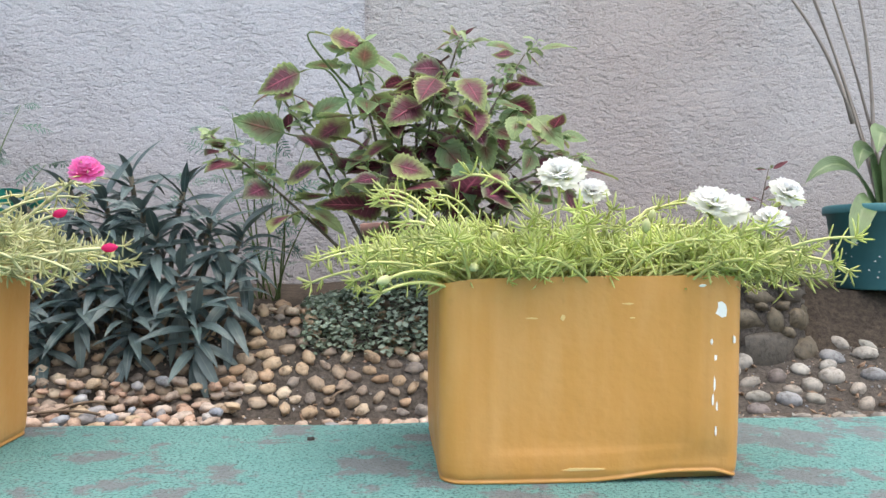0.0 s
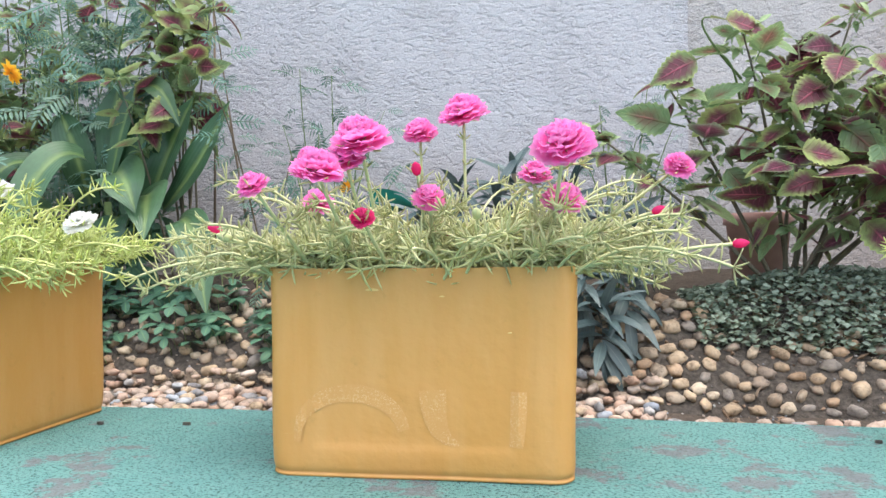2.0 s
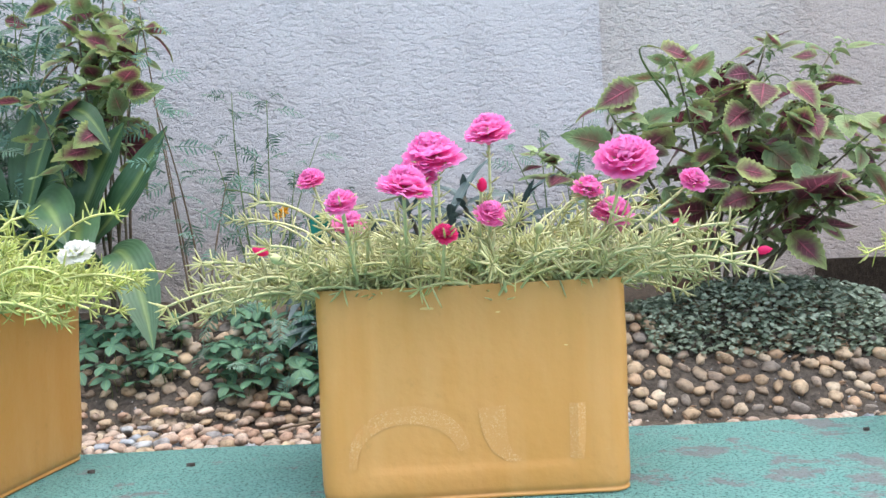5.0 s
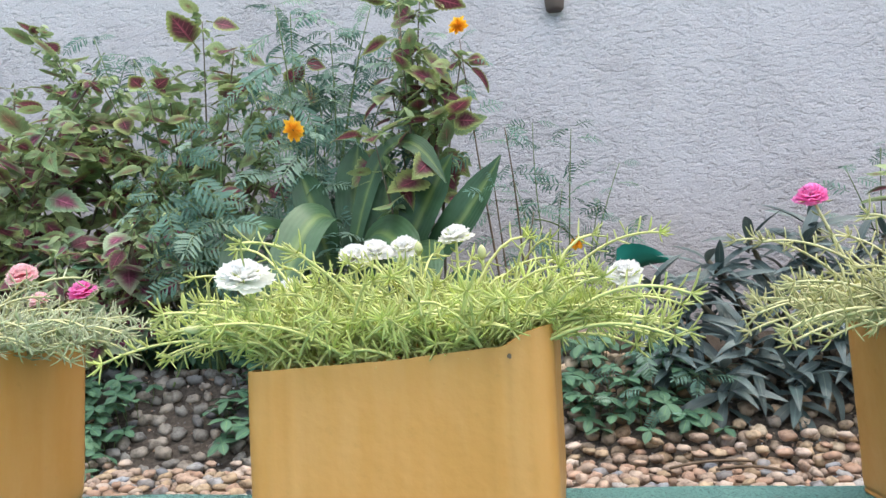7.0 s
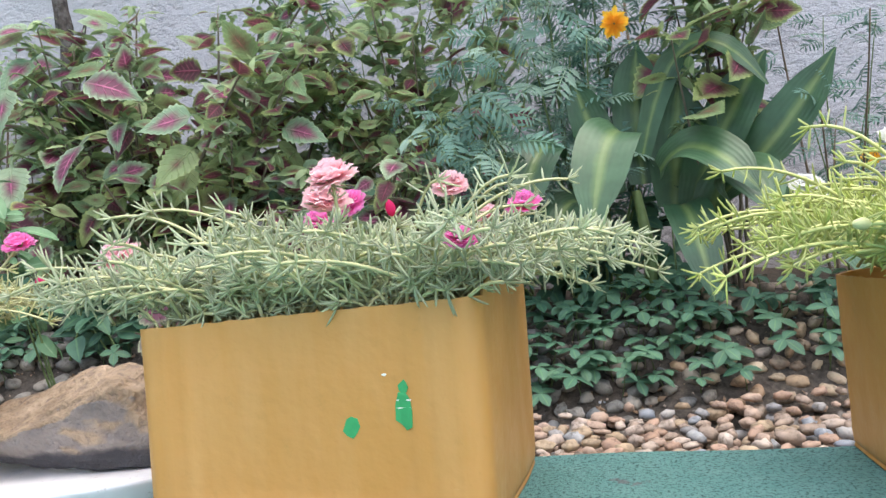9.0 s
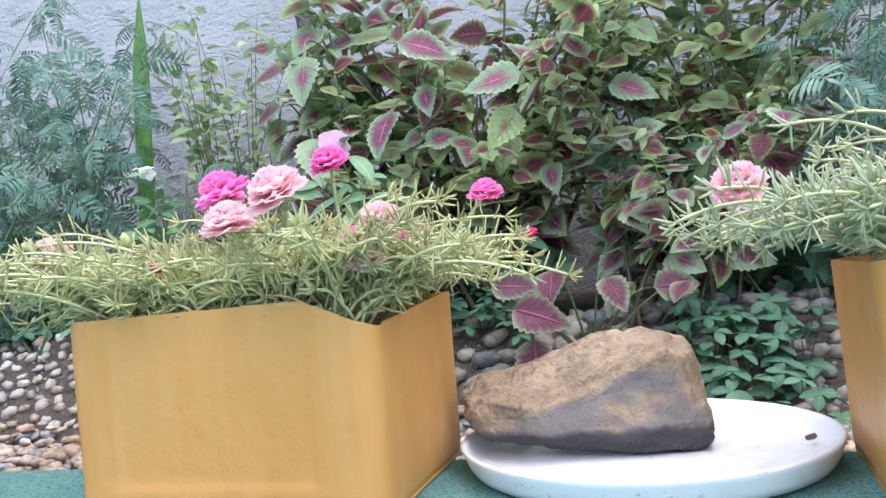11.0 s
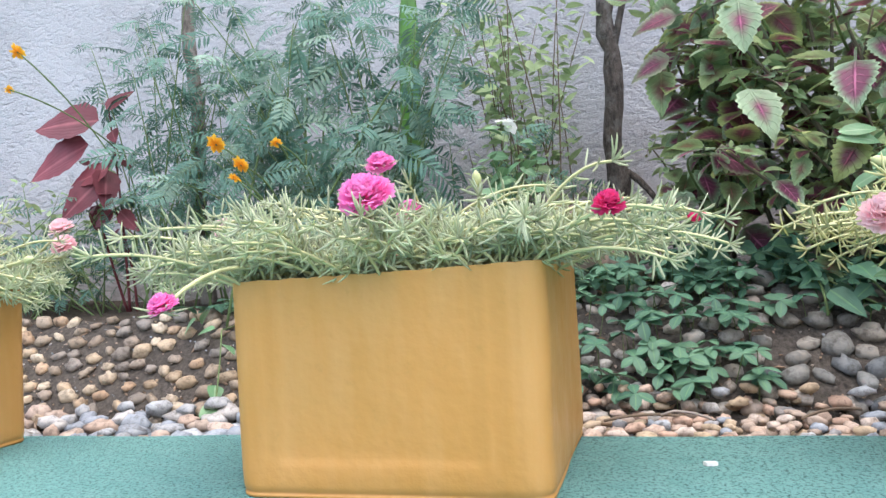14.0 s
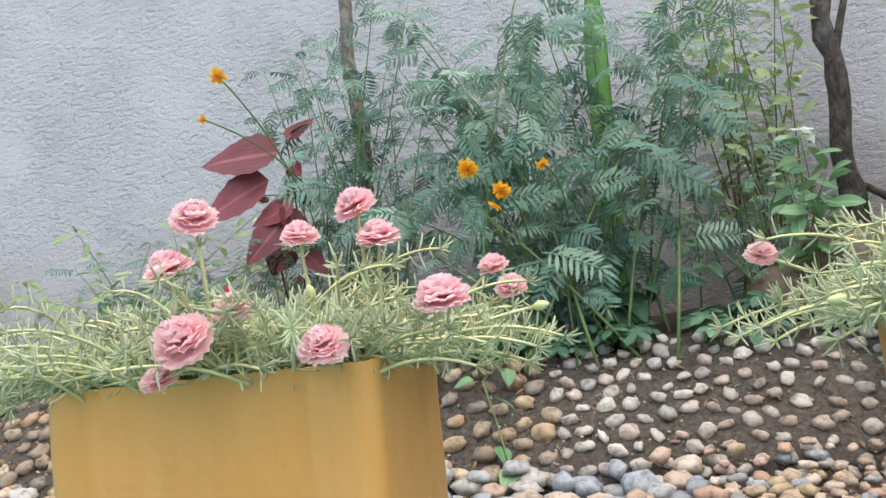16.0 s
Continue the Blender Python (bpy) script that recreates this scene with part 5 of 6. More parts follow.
put("leaf_stalk", soup.mesh("leaf_stalk", TWIG), ob)


# dark lance-leaved clump
def dark_clump():
    rr = random.Random(41)
    base = (-0.62, 1.86)
    z0 = bed_height(*base)
    ob = thing("lance_leaf_clump", (base[0], base[1], z0), "dark blue-green clump of drooping lance-shaped leaves", "foliage plant")
    heads = [(-0.88, 1.82, 0.33), (-0.78, 1.78, 0.26), (-0.70, 1.80, 0.38), (-0.60, 1.76, 0.36), (-0.52, 1.80, 0.40), (-0.45, 1.76, 0.33), (-0.38, 1.78, 0.30), (-0.62, 1.70, 0.24), (-0.50, 1.70, 0.22), (-0.72, 1.70, 0.18), (-0.85, 1.72, 0.18), (-0.96, 1.76, 0.27), (-0.40, 1.72, 0.20), (-0.60, 1.68, 0.13), (-1.04, 1.80, 0.30), (-1.02, 1.74, 0.19), (-0.92, 1.70, 0.12), (-0.66, 1.86, 0.44), (-0.80, 1.86, 0.40), (-0.56, 1.72, 0.30), (-0.68, 1.74, 0.30), (-0.78, 1.69, 0.10), (-0.46, 1.66, 0.12), (-0.90, 1.86, 0.36)]
    for h in heads:
        t = Vector(h) - Vector((base[0], base[1], z0))
        soup = Soup()
        tube(soup, stem_path(Vector((t.x * 0.6, t.y * 0.3, -0.02)), t, 0.02, rr, 8), [0.006] * 8, 6)
        put("stem", soup.mesh("stem", STEMD), ob)
        for k in range(20):
            az = 137.5 * k + rr.uniform(-20, 20)
            f = k / 20
            if math.sin(radians(az)) > 0.55 and rr.random() < 0.6:
                az += 180
            p = t - Vector((0, 0, 0.10 * f))
            put("leaf", rr.choice(DARK_M), ob, leaf_pose(p, az, 50 - 95 * f + rr.uniform(-18, 18), 30 * math.cos(radians(az)) + rr.uniform(-15, 15), rr.uniform(0.75, 1.1)))
    return ob


dark_clump()


# strap-leaved plant with a pale stripe
def strap_leaf(ob, pts, width, seed, mat=None):
    a, b, c = (ob.matrix_basis.inverted() @ Vector(p) for p in pts)
    path = bezier(a, b, c, 13)
    vs, us = [], []
    for i, p in enumerate(path):
        t = i / 12
        d = (path[min(12, i + 1)] - path[max(0, i - 1)]).normalized()
        s = d.cross(Vector((0, -0.75, 0.66)))
        s = s.normalized() if s.length > 0.05 else Vector((1, 0, 0))
        nrm = s.cross(d)
        w = width * 0.64 * (0.22 + 0.78 * math.sin(math.pi * min(1, 0.12 + 0.80 * t)) ** 0.8) * (1 if t < 0.8 else max(0.03, (1 - t) / 0.2) ** 0.7)
        for j in range(7):
            q = 2 * j / 6 - 1
            vs.append(p + s * (q * w) + nrm * (0.22 * abs(q) * w + 0.004 * math.sin(t * 9 + seed) * q))
            us.append((0.5 + q / 2, t))
    put("leaf", make_mesh("leaf", vs, grid_faces(13, 7), mat or STRAP, us), ob)


ob = thing("strap_leaf_plant", (-1.77, 1.90, bed_height(-1.77, 1.90)), "broad strap-leaved plant with pale-striped dark green leaves", "foliage plant")
for k, (pts, w) in enumerate([
        (((-1.80, 1.84, 0.50), (-1.845, 1.74, 0.55), (-1.895, 1.68, 0.285)), 0.100), (((-1.94, 1.86, 0.47), (-1.99, 1.77, 0.55), (-2.035, 1.70, 0.30)), 0.080),
        (((-1.73, 1.86, 0.42), (-1.67, 1.77, 0.52), (-1.570, 1.69, 0.345)), 0.095), (((-1.76, 1.90, 0.46), (-1.66, 1.88, 0.86), (-1.510, 1.80, 0.57)), 0.052),
        (((-1.66, 1.90, 0.34), (-1.60, 1.88, 0.50), (-1.495, 1.85, 0.655)), 0.090), (((-1.76, 1.92, 0.40), (-1.77, 1.93, 0.58), (-1.75, 1.92, 0.72)), 0.085),
        (((-1.53, 1.82, 0.32), (-1.44, 1.72, 0.38), (-1.375, 1.655, 0.105)), 0.080), (((-1.90, 1.84, 0.36), (-1.95, 1.76, 0.40), (-1.99, 1.70, 0.20)), 0.070),
        (((-1.70, 1.85, 0.34), (-1.69, 1.76, 0.36), (-1.67, 1.70, 0.14)), 0.075), (((-1.86, 1.88, 0.30), (-1.98, 1.84, 0.36), (-2.05, 1.80, 0.18)), 0.065),
        (((-1.70, 1.91, 0.34), (-1.68, 1.92, 0.50), (-1.67, 1.90, 0.62)), 0.095), (((-1.64, 1.86, 0.30), (-1.58, 1.78, 0.50), (-1.545, 1.68, 0.28)), 0.095), (((-1.83, 1.91, 0.38), (-1.87, 1.90, 0.55), (-1.90, 1.88, 0.64)), 0.075),
        (((-1.60, 1.88, 0.36), (-1.48, 1.84, 0.46), (-1.375, 1.80, 0.63)), 0.085)]):
    strap_leaf(ob, pts, w, k)
soup = Soup()
tube(soup, [Vector((0, 0, -0.02)), Vector((0.01, 0, 0.12)), Vector((-0.01, 0.01, 0.26))], [0.016, 0.014, 0.010], 8)
put("stem", soup.mesh("stem", STEMG), ob)

# feathery marigolds
m1 = leafy("marigold", "tall feathery marigold with orange blooms", "marigold", (-1.88, 2.02),
           [(-1.94, 1.96, 1.10), (-1.86, 1.90, 0.76), (-1.76, 2.0, 0.98), (-2.02, 1.86, 0.86), (-2.10, 1.74, 0.56), (-2.17, 1.70, 0.50), (-1.88, 2.0, 0.90), (-2.20, 1.76, 0.42), (-1.98, 1.95, 1.12), (-1.80, 1.98, 0.66), (-1.9, 1.95, 0.72), (-1.68, 1.98, 0.88), (-1.58, 2.02, 1.02), (-1.72, 2.0, 1.12), (-1.62, 2.0, 0.70), (-1.84, 2.0, 1.05)],
           FROND_M + PALE_M[:1], STEMG, 51, 0.30, 0.034, (0.95, 1.45), (-40, 35), 0.004, 4, False, "marigolds", leafname="frond", spread=0.05)
bloom(m1, MARI[0], (-1.823, 1.595, 0.672), 55, 1.05, "orange marigold bloom", stem_to=(-1.85, 1.76, 0.70))
m2 = leafy("marigold", "thin marigold with an orange bloom", "marigold", (-1.36, 1.98),
           [(-1.36, 1.66, 0.66), (-1.47, 1.90, 0.96), (-1.30, 2.05, 0.52), (-1.40, 1.85, 0.60)], SPARSE_M, TWIG, 52, 0.40, 0.032, (0.8, 1.2), (-30, 30), 0.0035, 3, False, "marigolds", leafname="frond")
bloom(m2, MARI[0], (-1.47, 1.88, 0.99), 30, 1.0, "orange marigold bloom")
bloom(m2, MARI[0], (-1.178, 2.20, 0.440), 50, 1.0, "orange marigold bloom", stem_to=(-1.30, 2.05, 0.50))
leafy("wispy_shrub", "wispy shrub of thin twigs and sparse feathery leaves", "shrub", (-1.22, 2.18),
      [(-1.186, 2.07, 0.75), (-1.29, 2.10, 0.78), (-1.05, 2.16, 0.66), (-1.12, 2.10, 0.55), (-1.35, 2.12, 0.62), (-1.22, 2.05, 0.58), (-1.26, 2.0, 0.45), (-1.0, 2.2, 0.5)],
      SPARSE_M, STEMG, 53, 0.25, 0.036, (0.8, 1.2), (-50, 20), 0.003, 2, False, leafname="frond")
leafy("wispy_shrub", "thin grey-green twigs with tiny leaves", "shrub", (-0.36, 2.10),
      [(-0.52, 1.98, 0.58), (-0.44, 1.96, 0.62), (-0.32, 1.95, 0.66), (-0.25, 2.0, 0.56), (-0.58, 2.0, 0.46), (-0.38, 1.92, 0.46), (-0.30, 1.82, 0.40), (-0.22, 1.80, 0.36), (-0.36, 1.84, 0.52)], SPARSE_M, STEMG, 54, 0.35, 0.040, (0.6, 1.0), (-50, 20), 0.003, 2, False, leafname="frond")
rr0 = random.Random(8)
tips = []
for k in range(34):
    x = rr0.uniform(-4.72, -3.86)
    y = rr0.uniform(1.82, 2.30)
    tips.append((x, y, rr0.uniform(0.42, 0.90) + (y - 1.82) * 1.05))
m3 = leafy("marigold", "dense bank of tall feathery marigolds", "marigold", (-4.28, 2.08), tips, FROND_M + PALE_M[:1], STEMG, 55, 0.22, 0.042, (0.95, 1.5), (-35, 40), 0.004, 4, False, "marigolds", leafname="frond", spread=0.28)
for p, s, k in (((-4.378, 1.729, 0.517), 0.85, 0), ((-4.447, 1.735, 0.575), 0.95, 0), ((-4.286, 1.74, 0.563), 0.7, 1), ((-4.398, 1.73, 0.487), 0.8, 1)):
    bloom(m3, MARI[k], p, 45, s, "small orange marigold bloom", stem_to=(p[0] + 0.03, p[1] + 0.14, p[2] - 0.10))
tips = [(rr0.uniform(-5.10, -4.62), rr0.uniform(1.95, 2.35), rr0.uniform(0.6, 1.25)) for k in range(22)]
m4 = leafy("marigold", "tall sparse marigolds against the wall", "marigold", (-4.86, 2.20), tips, SPARSE_M + FROND_M[:2], STEMG, 56, 0.25, 0.042, (0.9, 1.4), (-40, 30), 0.0035, 3, False, "marigolds", leafname="frond", spread=0.14)
bloom(m4, MARI[1], (-5.00, 1.70, 0.872), 60, 1.0, "orange marigold bloom", stem_to=(-4.93, 1.98, 0.60))
bloom(m4, MARI[1], (-5.07, 1.74, 0.79), 70, 0.55, "withered orange marigold", stem_to=(-4.94, 1.98, 0.66))
tips = [(rr0.uniform(-3.98, -3.58), rr0.uniform(2.10, 2.42), rr0.uniform(0.40, 1.15)) for k in range(22)]
leafy("wispy_shrub", "thin shrub with small olive leaves by the wall", "shrub", (-3.74, 2.30), tips, SMALL_M, TWIG, 57, 0.30, 0.020, (1.0, 1.9), (-40, 30), 0.003, 3, False, spread=0.10, joined=TINY)
leafy("marigold", "feathery marigold with pale blue-green leaves", "marigold", (-2.14, 1.92), [(-2.12, 1.66, 0.66), (-2.18, 1.70, 0.56), (-2.05, 1.75, 0.72), (-2.25, 1.72, 0.60), (-2.10, 1.68, 0.46)],
      FROND_M[:4] + PALE_M[:1], STEMG, 58, 0.40, 0.04, (0.9, 1.3), (-20, 45), 0.004, 4, False, "marigolds", leafname="frond", toward=0.3)
tips = [(rr0.uniform(-6.0, -4.98), rr0.uniform(2.0, 2.4), rr0.uniform(0.28, 0.66)) for k in range(34)]
leafy("low_shrub", "low pale-green shrub with small leaves by the wall", "shrub", (-5.60, 2.22), tips, SMALL_M, STEMG, 59, 0.2, 0.022, (0.9, 1.5), (-40, 30), 0.0025, 4, False, spread=0.40, joined=TINY)
leafy("low_shrub", "low feathery greenery on the bed", "shrub", (-1.10, 1.86), [(-1.22, 1.68, 0.20), (-1.10, 1.66, 0.16), (-1.02, 1.70, 0.20), (-1.16, 1.64, 0.06), (-1.05, 1.63, 0.03), (-1.26, 1.72, 0.10), (-0.98, 1.66, 0.10)],
      PALE_M[:1] + FROND_M, STEMG, 60, 0.35, 0.03, (0.6, 0.95), (-40, 40), 0.0025, 4, False, leafname="frond", spread=0.1)

leafy("low_shrub", "low dark feathery greenery behind rocks", "shrub", (-3.86, 2.12), [(-4.0, 2.0, 0.42), (-3.92, 1.98, 0.34), (-3.84, 2.0, 0.50), (-3.76, 2.1, 0.46), (-3.70, 2.15, 0.36), (-3.62, 2.12, 0.44), (-3.80, 2.12, 0.60), (-3.95, 2.1, 0.58), (-3.68, 2.2, 0.62)],
      FROND_M[:4], STEMG, 70, 0.25, 0.05, (0.8, 1.2), (-40, 40), 0.003, 3, False, leafname="frond", spread=0.12)
rr0 = random.Random(77)
for (x0, x1, y0, y1, n, lo, hi), seed in (((-3.25, -2.70, 1.80, 2.05, 20, 0.22, 0.42), 64), ((-2.62, -2.12, 1.85, 2.10, 18, 0.22, 0.45), 65), ((-2.20, -1.62, 1.88, 2.10, 18, 0.20, 0.42), 66), ((-3.62, -3.22, 1.88, 2.10, 10, 0.20, 0.34), 67), ((-4.62, -3.95, 1.93, 2.12, 9, 0.22, 0.36), 69)):
    tips = [(rr0.uniform(x0, x1), rr0.uniform(y0, y1), rr0.uniform(lo, hi)) for k in range(n)]
    leafy("green_understory", "dark green leafy undergrowth on the bed", "undergrowth", ((x0 + x1) / 2, (y0 + y1) / 2 + 0.03), tips, UNDER_M, STEMG, seed, 0.30, 0.045, (0.6, 1.1), (-30, 55), 0.003, 4, True, "undergrowth clumps", spread=0.2, toward=0.4)

tips = [(rr0.uniform(-2.75, -1.80), rr0.uniform(2.12, 2.42), rr0.uniform(0.65, 1.25)) for k in range(15)]
leafy("marigold", "tall marigold stand against the wall", "marigold", (-2.28, 2.32), tips, FROND_M + SPARSE_M, STEMG, 68, 0.30, 0.055, (1.0, 1.5), (-40, 30), 0.004, 3, False, "marigolds", leafname="frond", spread=0.3)

tips = [(rr0.uniform(-5.75, -4.95), rr0.uniform(1.95, 2.35), rr0.uniform(0.30, 0.62)) for k in range(22)]
leafy("low_shrub", "low grey-green feathery growth along the wall", "shrub", (-5.35, 2.16), tips, FROND_M[:2] + SPARSE_M, STEMG, 98, 0.25, 0.055, (0.8, 1.2), (-40, 40), 0.003, 3, False, leafname="frond", spread=0.3)
# wine-red plant
ob = leafy("red_leaf_plant", "wine-red plant with broad drooping leaves", "foliage plant", (-5.02, 2.12), [(-4.99, 2.02, 0.80), (-5.04, 2.0, 0.62), (-4.98, 2.0, 0.52)], RED_M[:1], m_plain("red_stem", (0.13, 0.03, 0.035), 0.6), 61, 0.7, 0.09, (0.35, 0.6), (20, 60), 0.005, 2)
inv = ob.matrix_basis.inverted()
for p, az, pitch, roll, s in (((-5.00, 1.99, 0.745), 184, 2, -60, 1.7), ((-5.03, 1.98, 0.675), 188, -22, -62, 1.65), ((-4.99, 2.0, 0.60), -50, -62, -20, 1.0), ((-5.0, 1.98, 0.56), 220, -45, -60, 1.1), ((-4.98, 2.0, 0.78), 30, 40, 50, 0.7), ((-4.97, 1.99, 0.60), 200, -20, -60, 0.9)):
    put("leaf", RED_M[0], ob, leaf_pose(inv @ Vector(p), az, pitch, roll, s))

# white and pale lilac periwinkles
def periwinkle(base, tips, blossom, mat, seed, label):
    ob = leafy("periwinkle", label, "periwinkle", base, tips, VIN_M, STEMG, seed, 0.45, 0.028, (0.95, 1.45), (-25, 30), 0.0028, 4, True)
    rr = random.Random(seed)
    soup = Soup()
    for k in range(5):
        v, f, u = leaf_data(0.027, 0.026, oval, 0.35, 0.12, 7, 5)
        soup.add(v, f, u, pose(0, 0, 0, 0, 0, 72 * k) @ pose(0.002, 0, 0, 0, -8, 0))
    me = soup.mesh("flower", mat)
    p = ob.matrix_basis.inverted() @ Vector(blossom)
    put("flower", me, ob, pose(*p, 48 if mat is LILAC else 16, 0, 20), "open five-petalled bloom")
    put("flower", me, ob, pose(*(p + Vector((0.012, -0.004, -0.014))), 70, 0, 50) @ Matrix.Diagonal((0.8, 0.8, 0.8, 1)), "open five-petalled bloom")
    return ob


periwinkle((-3.03, 1.63), [(-3.039, 1.440, 0.470), (-3.07, 1.46, 0.41), (-3.01, 1.45, 0.40)], (-3.039, 1.425, 0.482), LILAC, 62, "periwinkle with pale lilac blooms and glossy leaves")
periwinkle((-3.75, 1.98), [(-3.752, 1.875, 0.565), (-3.79, 1.87, 0.49), (-3.71, 1.88, 0.48), (-3.75, 1.86, 0.42)], (-3.752, 1.860, 0.578), WHITEP, 63, "white periwinkle with light green leaves")


# trunks and the green blade
def trunk(x, y, top, r, mat, seed, label, lean=0.0, bough=None):
    z0 = bed_height(x, y) - 0.03
    ob = thing("small_tree", (x, y, z0), label, "tree trunk")
    pts, n = [], 30
    for i in range(n):
        t = i / (n - 1)
        pts.append(Vector((lean * t + 0.035 * noise.noise((seed, t * 6, 0)) + 0.008 * noise.noise((seed, t * 19, 4)), 0.015 * noise.noise((t * 5, seed, 2)), (top - z0) * t)))
    soup = Soup()
    tube(soup, pts, [r * (1.25 - 0.45 * i / (n - 1)) * (1 + 0.34 * noise.noise((i * 0.9, seed, 5))) for i in range(n)], 9)
    put("trunk", soup.mesh("trunk", mat), ob)
    for a, b in bough or ():
        soup = Soup()
        p, q = Vector(a) - Vector((x, y, z0)), Vector(b) - Vector((x, y, z0))
        tube(soup, bezier(p, (p + q) / 2 + Vector((0, 0, 0.04)), q, 7), [r * 0.45, r * 0.42, r * 0.38, r * 0.34, r * 0.3, r * 0.25, r * 0.15], 6)
        put("limb", soup.mesh("limb", mat), ob)
    return ob


trunk(-3.50, 2.40, 1.75, 0.026, BARK, 1, "dark knotted trunk of a small tree", -0.05, [((-3.49, 2.40, 0.50), (-3.38, 2.30, 0.34)), ((-3.51, 2.40, 0.85), (-3.42, 2.36, 1.15))])
trunk(-4.86, 2.30, 1.75, 0.022, BARK2, 2, "pale brown upright trunk of a small tree", -0.03)
ob = thing("sword_leaf_plant", (-4.16, 2.40, bed_height(-4.16, 2.40)), "single tall fleshy green sword-shaped leaf", "succulent")
vs, us = [], []
for i in range(16):
    t = i / 15
    w = 0.034 * (1 if t < 0.78 else max(0.02, (1 - t) / 0.22) ** 0.75) * (0.8 + 0.2 * min(1, t * 4))
    for j in range(8):
        a = 2 * math.pi * j / 8
        vs.append((w * math.cos(a) + 0.03 * t * t, w * 0.28 * math.sin(a), 1.12 * t))
        us.append((0.5 + 0.5 * math.cos(a), t))
put("leaf", make_mesh("leaf", vs, grid_faces(16, 8, True), BLADE, us), ob)
stick = Soup()
tube(stick, [Vector((0, 0, 0)), Vector((0.01, 0.0, 0.6)), Vector((0.0, 0.01, 1.2))], [0.005, 0.0045, 0.004], 6)
tagged(put("stake", stick.mesh("stake", TWIG), None, pose(-1.72, 2.45, 0.14)), "thin upright stick beside the wall", "stick")


# ---- low ground plants ----
def quad_leaf(seed):
    """Four oval leaflets on one stalk."""
    rr = random.Random(seed)
    soup = Soup()
    for az in (35, -35, 145, 215):
        v, f, u = leaf_data(0.036 * rr.uniform(0.85, 1.1), 0.021, oval, 0.4, 0.2, 5, 3)
        soup.add(v, f, u, leaf_pose((0, 0, 0), az + rr.uniform(-8, 8), rr.uniform(-15, 12), 0, 1.0))
    return soup.mesh("leaf", CLOVER)


QUAD_M = [quad_leaf(s) for s in range(3)]


def clover_patch(x0, x1, y0, y1, count, seed, label, lift=0.07):
    rr = random.Random(seed)
    cx, cy = (x0 + x1) / 2, (y0 + y1) / 2
    z0 = bed_height(cx, cy)
    ob = thing("ground_peanut", (cx, cy, z0), label, "ground plant", "ground peanut patches")
    soup = Soup()
    for k in range(count):
        x, y = rr.uniform(x0, x1), rr.uniform(y0, y1)
        edge = max(abs(x - cx) / (x1 - x0), abs(y - cy) / (y1 - y0)) * 2
        h = rr.uniform(0.02, lift) * (1.2 - 0.6 * edge)
        g = Vector((x - cx, y - cy, bed_height(x, y) - z0))
        p = g + Vector((rr.uniform(-0.02, 0.02), rr.uniform(-0.05, 0.0), h + 0.015))
        tube(soup, bezier(g, (g + p) / 2 + Vector((0.005, 0.01, 0.01)), p, 4), [0.0011] * 4, 3)
        tilt, az0 = rr.uniform(-10, 35), rr.uniform(0, 360)
        put("leaf", QUAD_M[k % 3], ob, Matrix.Translation(p) @ pose(0, 0, 0, tilt, rr.uniform(-10, 10), 0) @ leaf_pose((0, 0, 0), az0, rr.uniform(-12, 12), 0, rr.uniform(0.8, 1.25)))
    put("stem_mass", soup.mesh("stem_mass", STEMG), ob)["kind"] = "stuff"


clover_patch(-3.70, -3.26, 1.60, 1.98, 150, 71, "bright green ground peanut with oval leaflets", 0.09)
clover_patch(-2.52, -2.26, 1.56, 1.82, 90, 72, "dark green ground peanut beside the bank", 0.10)
clover_patch(-2.06, -1.62, 1.66, 1.90, 110, 73, "shaded ground peanut under strap leaves", 0.08)
clover_patch(-1.58, -1.36, 1.68, 1.86, 40, 74, "small tuft of ground peanut", 0.09)
clover_patch(-1.26, -0.96, 1.64, 1.90, 80, 75, "ground peanut among ferny greens", 0.09)
clover_patch(-4.02, -3.68, 1.86, 2.05, 60, 76, "thin ground peanut along the bed's edge", 0.06)
clover_patch(-3.25, -2.75, 1.78, 2.0, 70, 77, "ground peanut under coleus", 0.08)
clover_patch(-4.62, -4.10, 1.88, 2.06, 60, 78, "ground peanut under marigolds", 0.06)


def cover_patch(x0, x1, y0, y1, count, seed, label):
    rr = random.Random(seed)
    soup = Soup()
    for k in range(count):
        x, y = rr.uniform(x0, x1), rr.uniform(y0, y1)
        bulge = 0.05 * max(0, 1 - ((x - (x0 + x1) / 2) / (x1 - x0) * 2) ** 2) * max(0, 1 - ((y - (y0 + y1) / 2) / (y1 - y0) * 2) ** 2)
        v, f, u = leaf_data(0.0155, 0.013, oval, 0.4, 0.2, 4, 3)
        p = (x, y + rr.uniform(-0.01, 0.01) - bulge * 0.5, bed_height(x, y) + 0.012 + bulge + rr.uniform(0, 0.022))
        soup.add(v, f, u, leaf_pose(p, rr.uniform(0, 360), rr.uniform(-30, 20), rr.uniform(-10, 45), rr.uniform(0.7, 1.3)))
    tagged(put("ground_cover", soup.mesh("ground_cover", COVER)), label, "ground cover", kind="stuff")


cover_patch(-0.24, 0.42, 1.72, 1.98, 4800, 81, "mat of tiny grey-green creeping leaves")


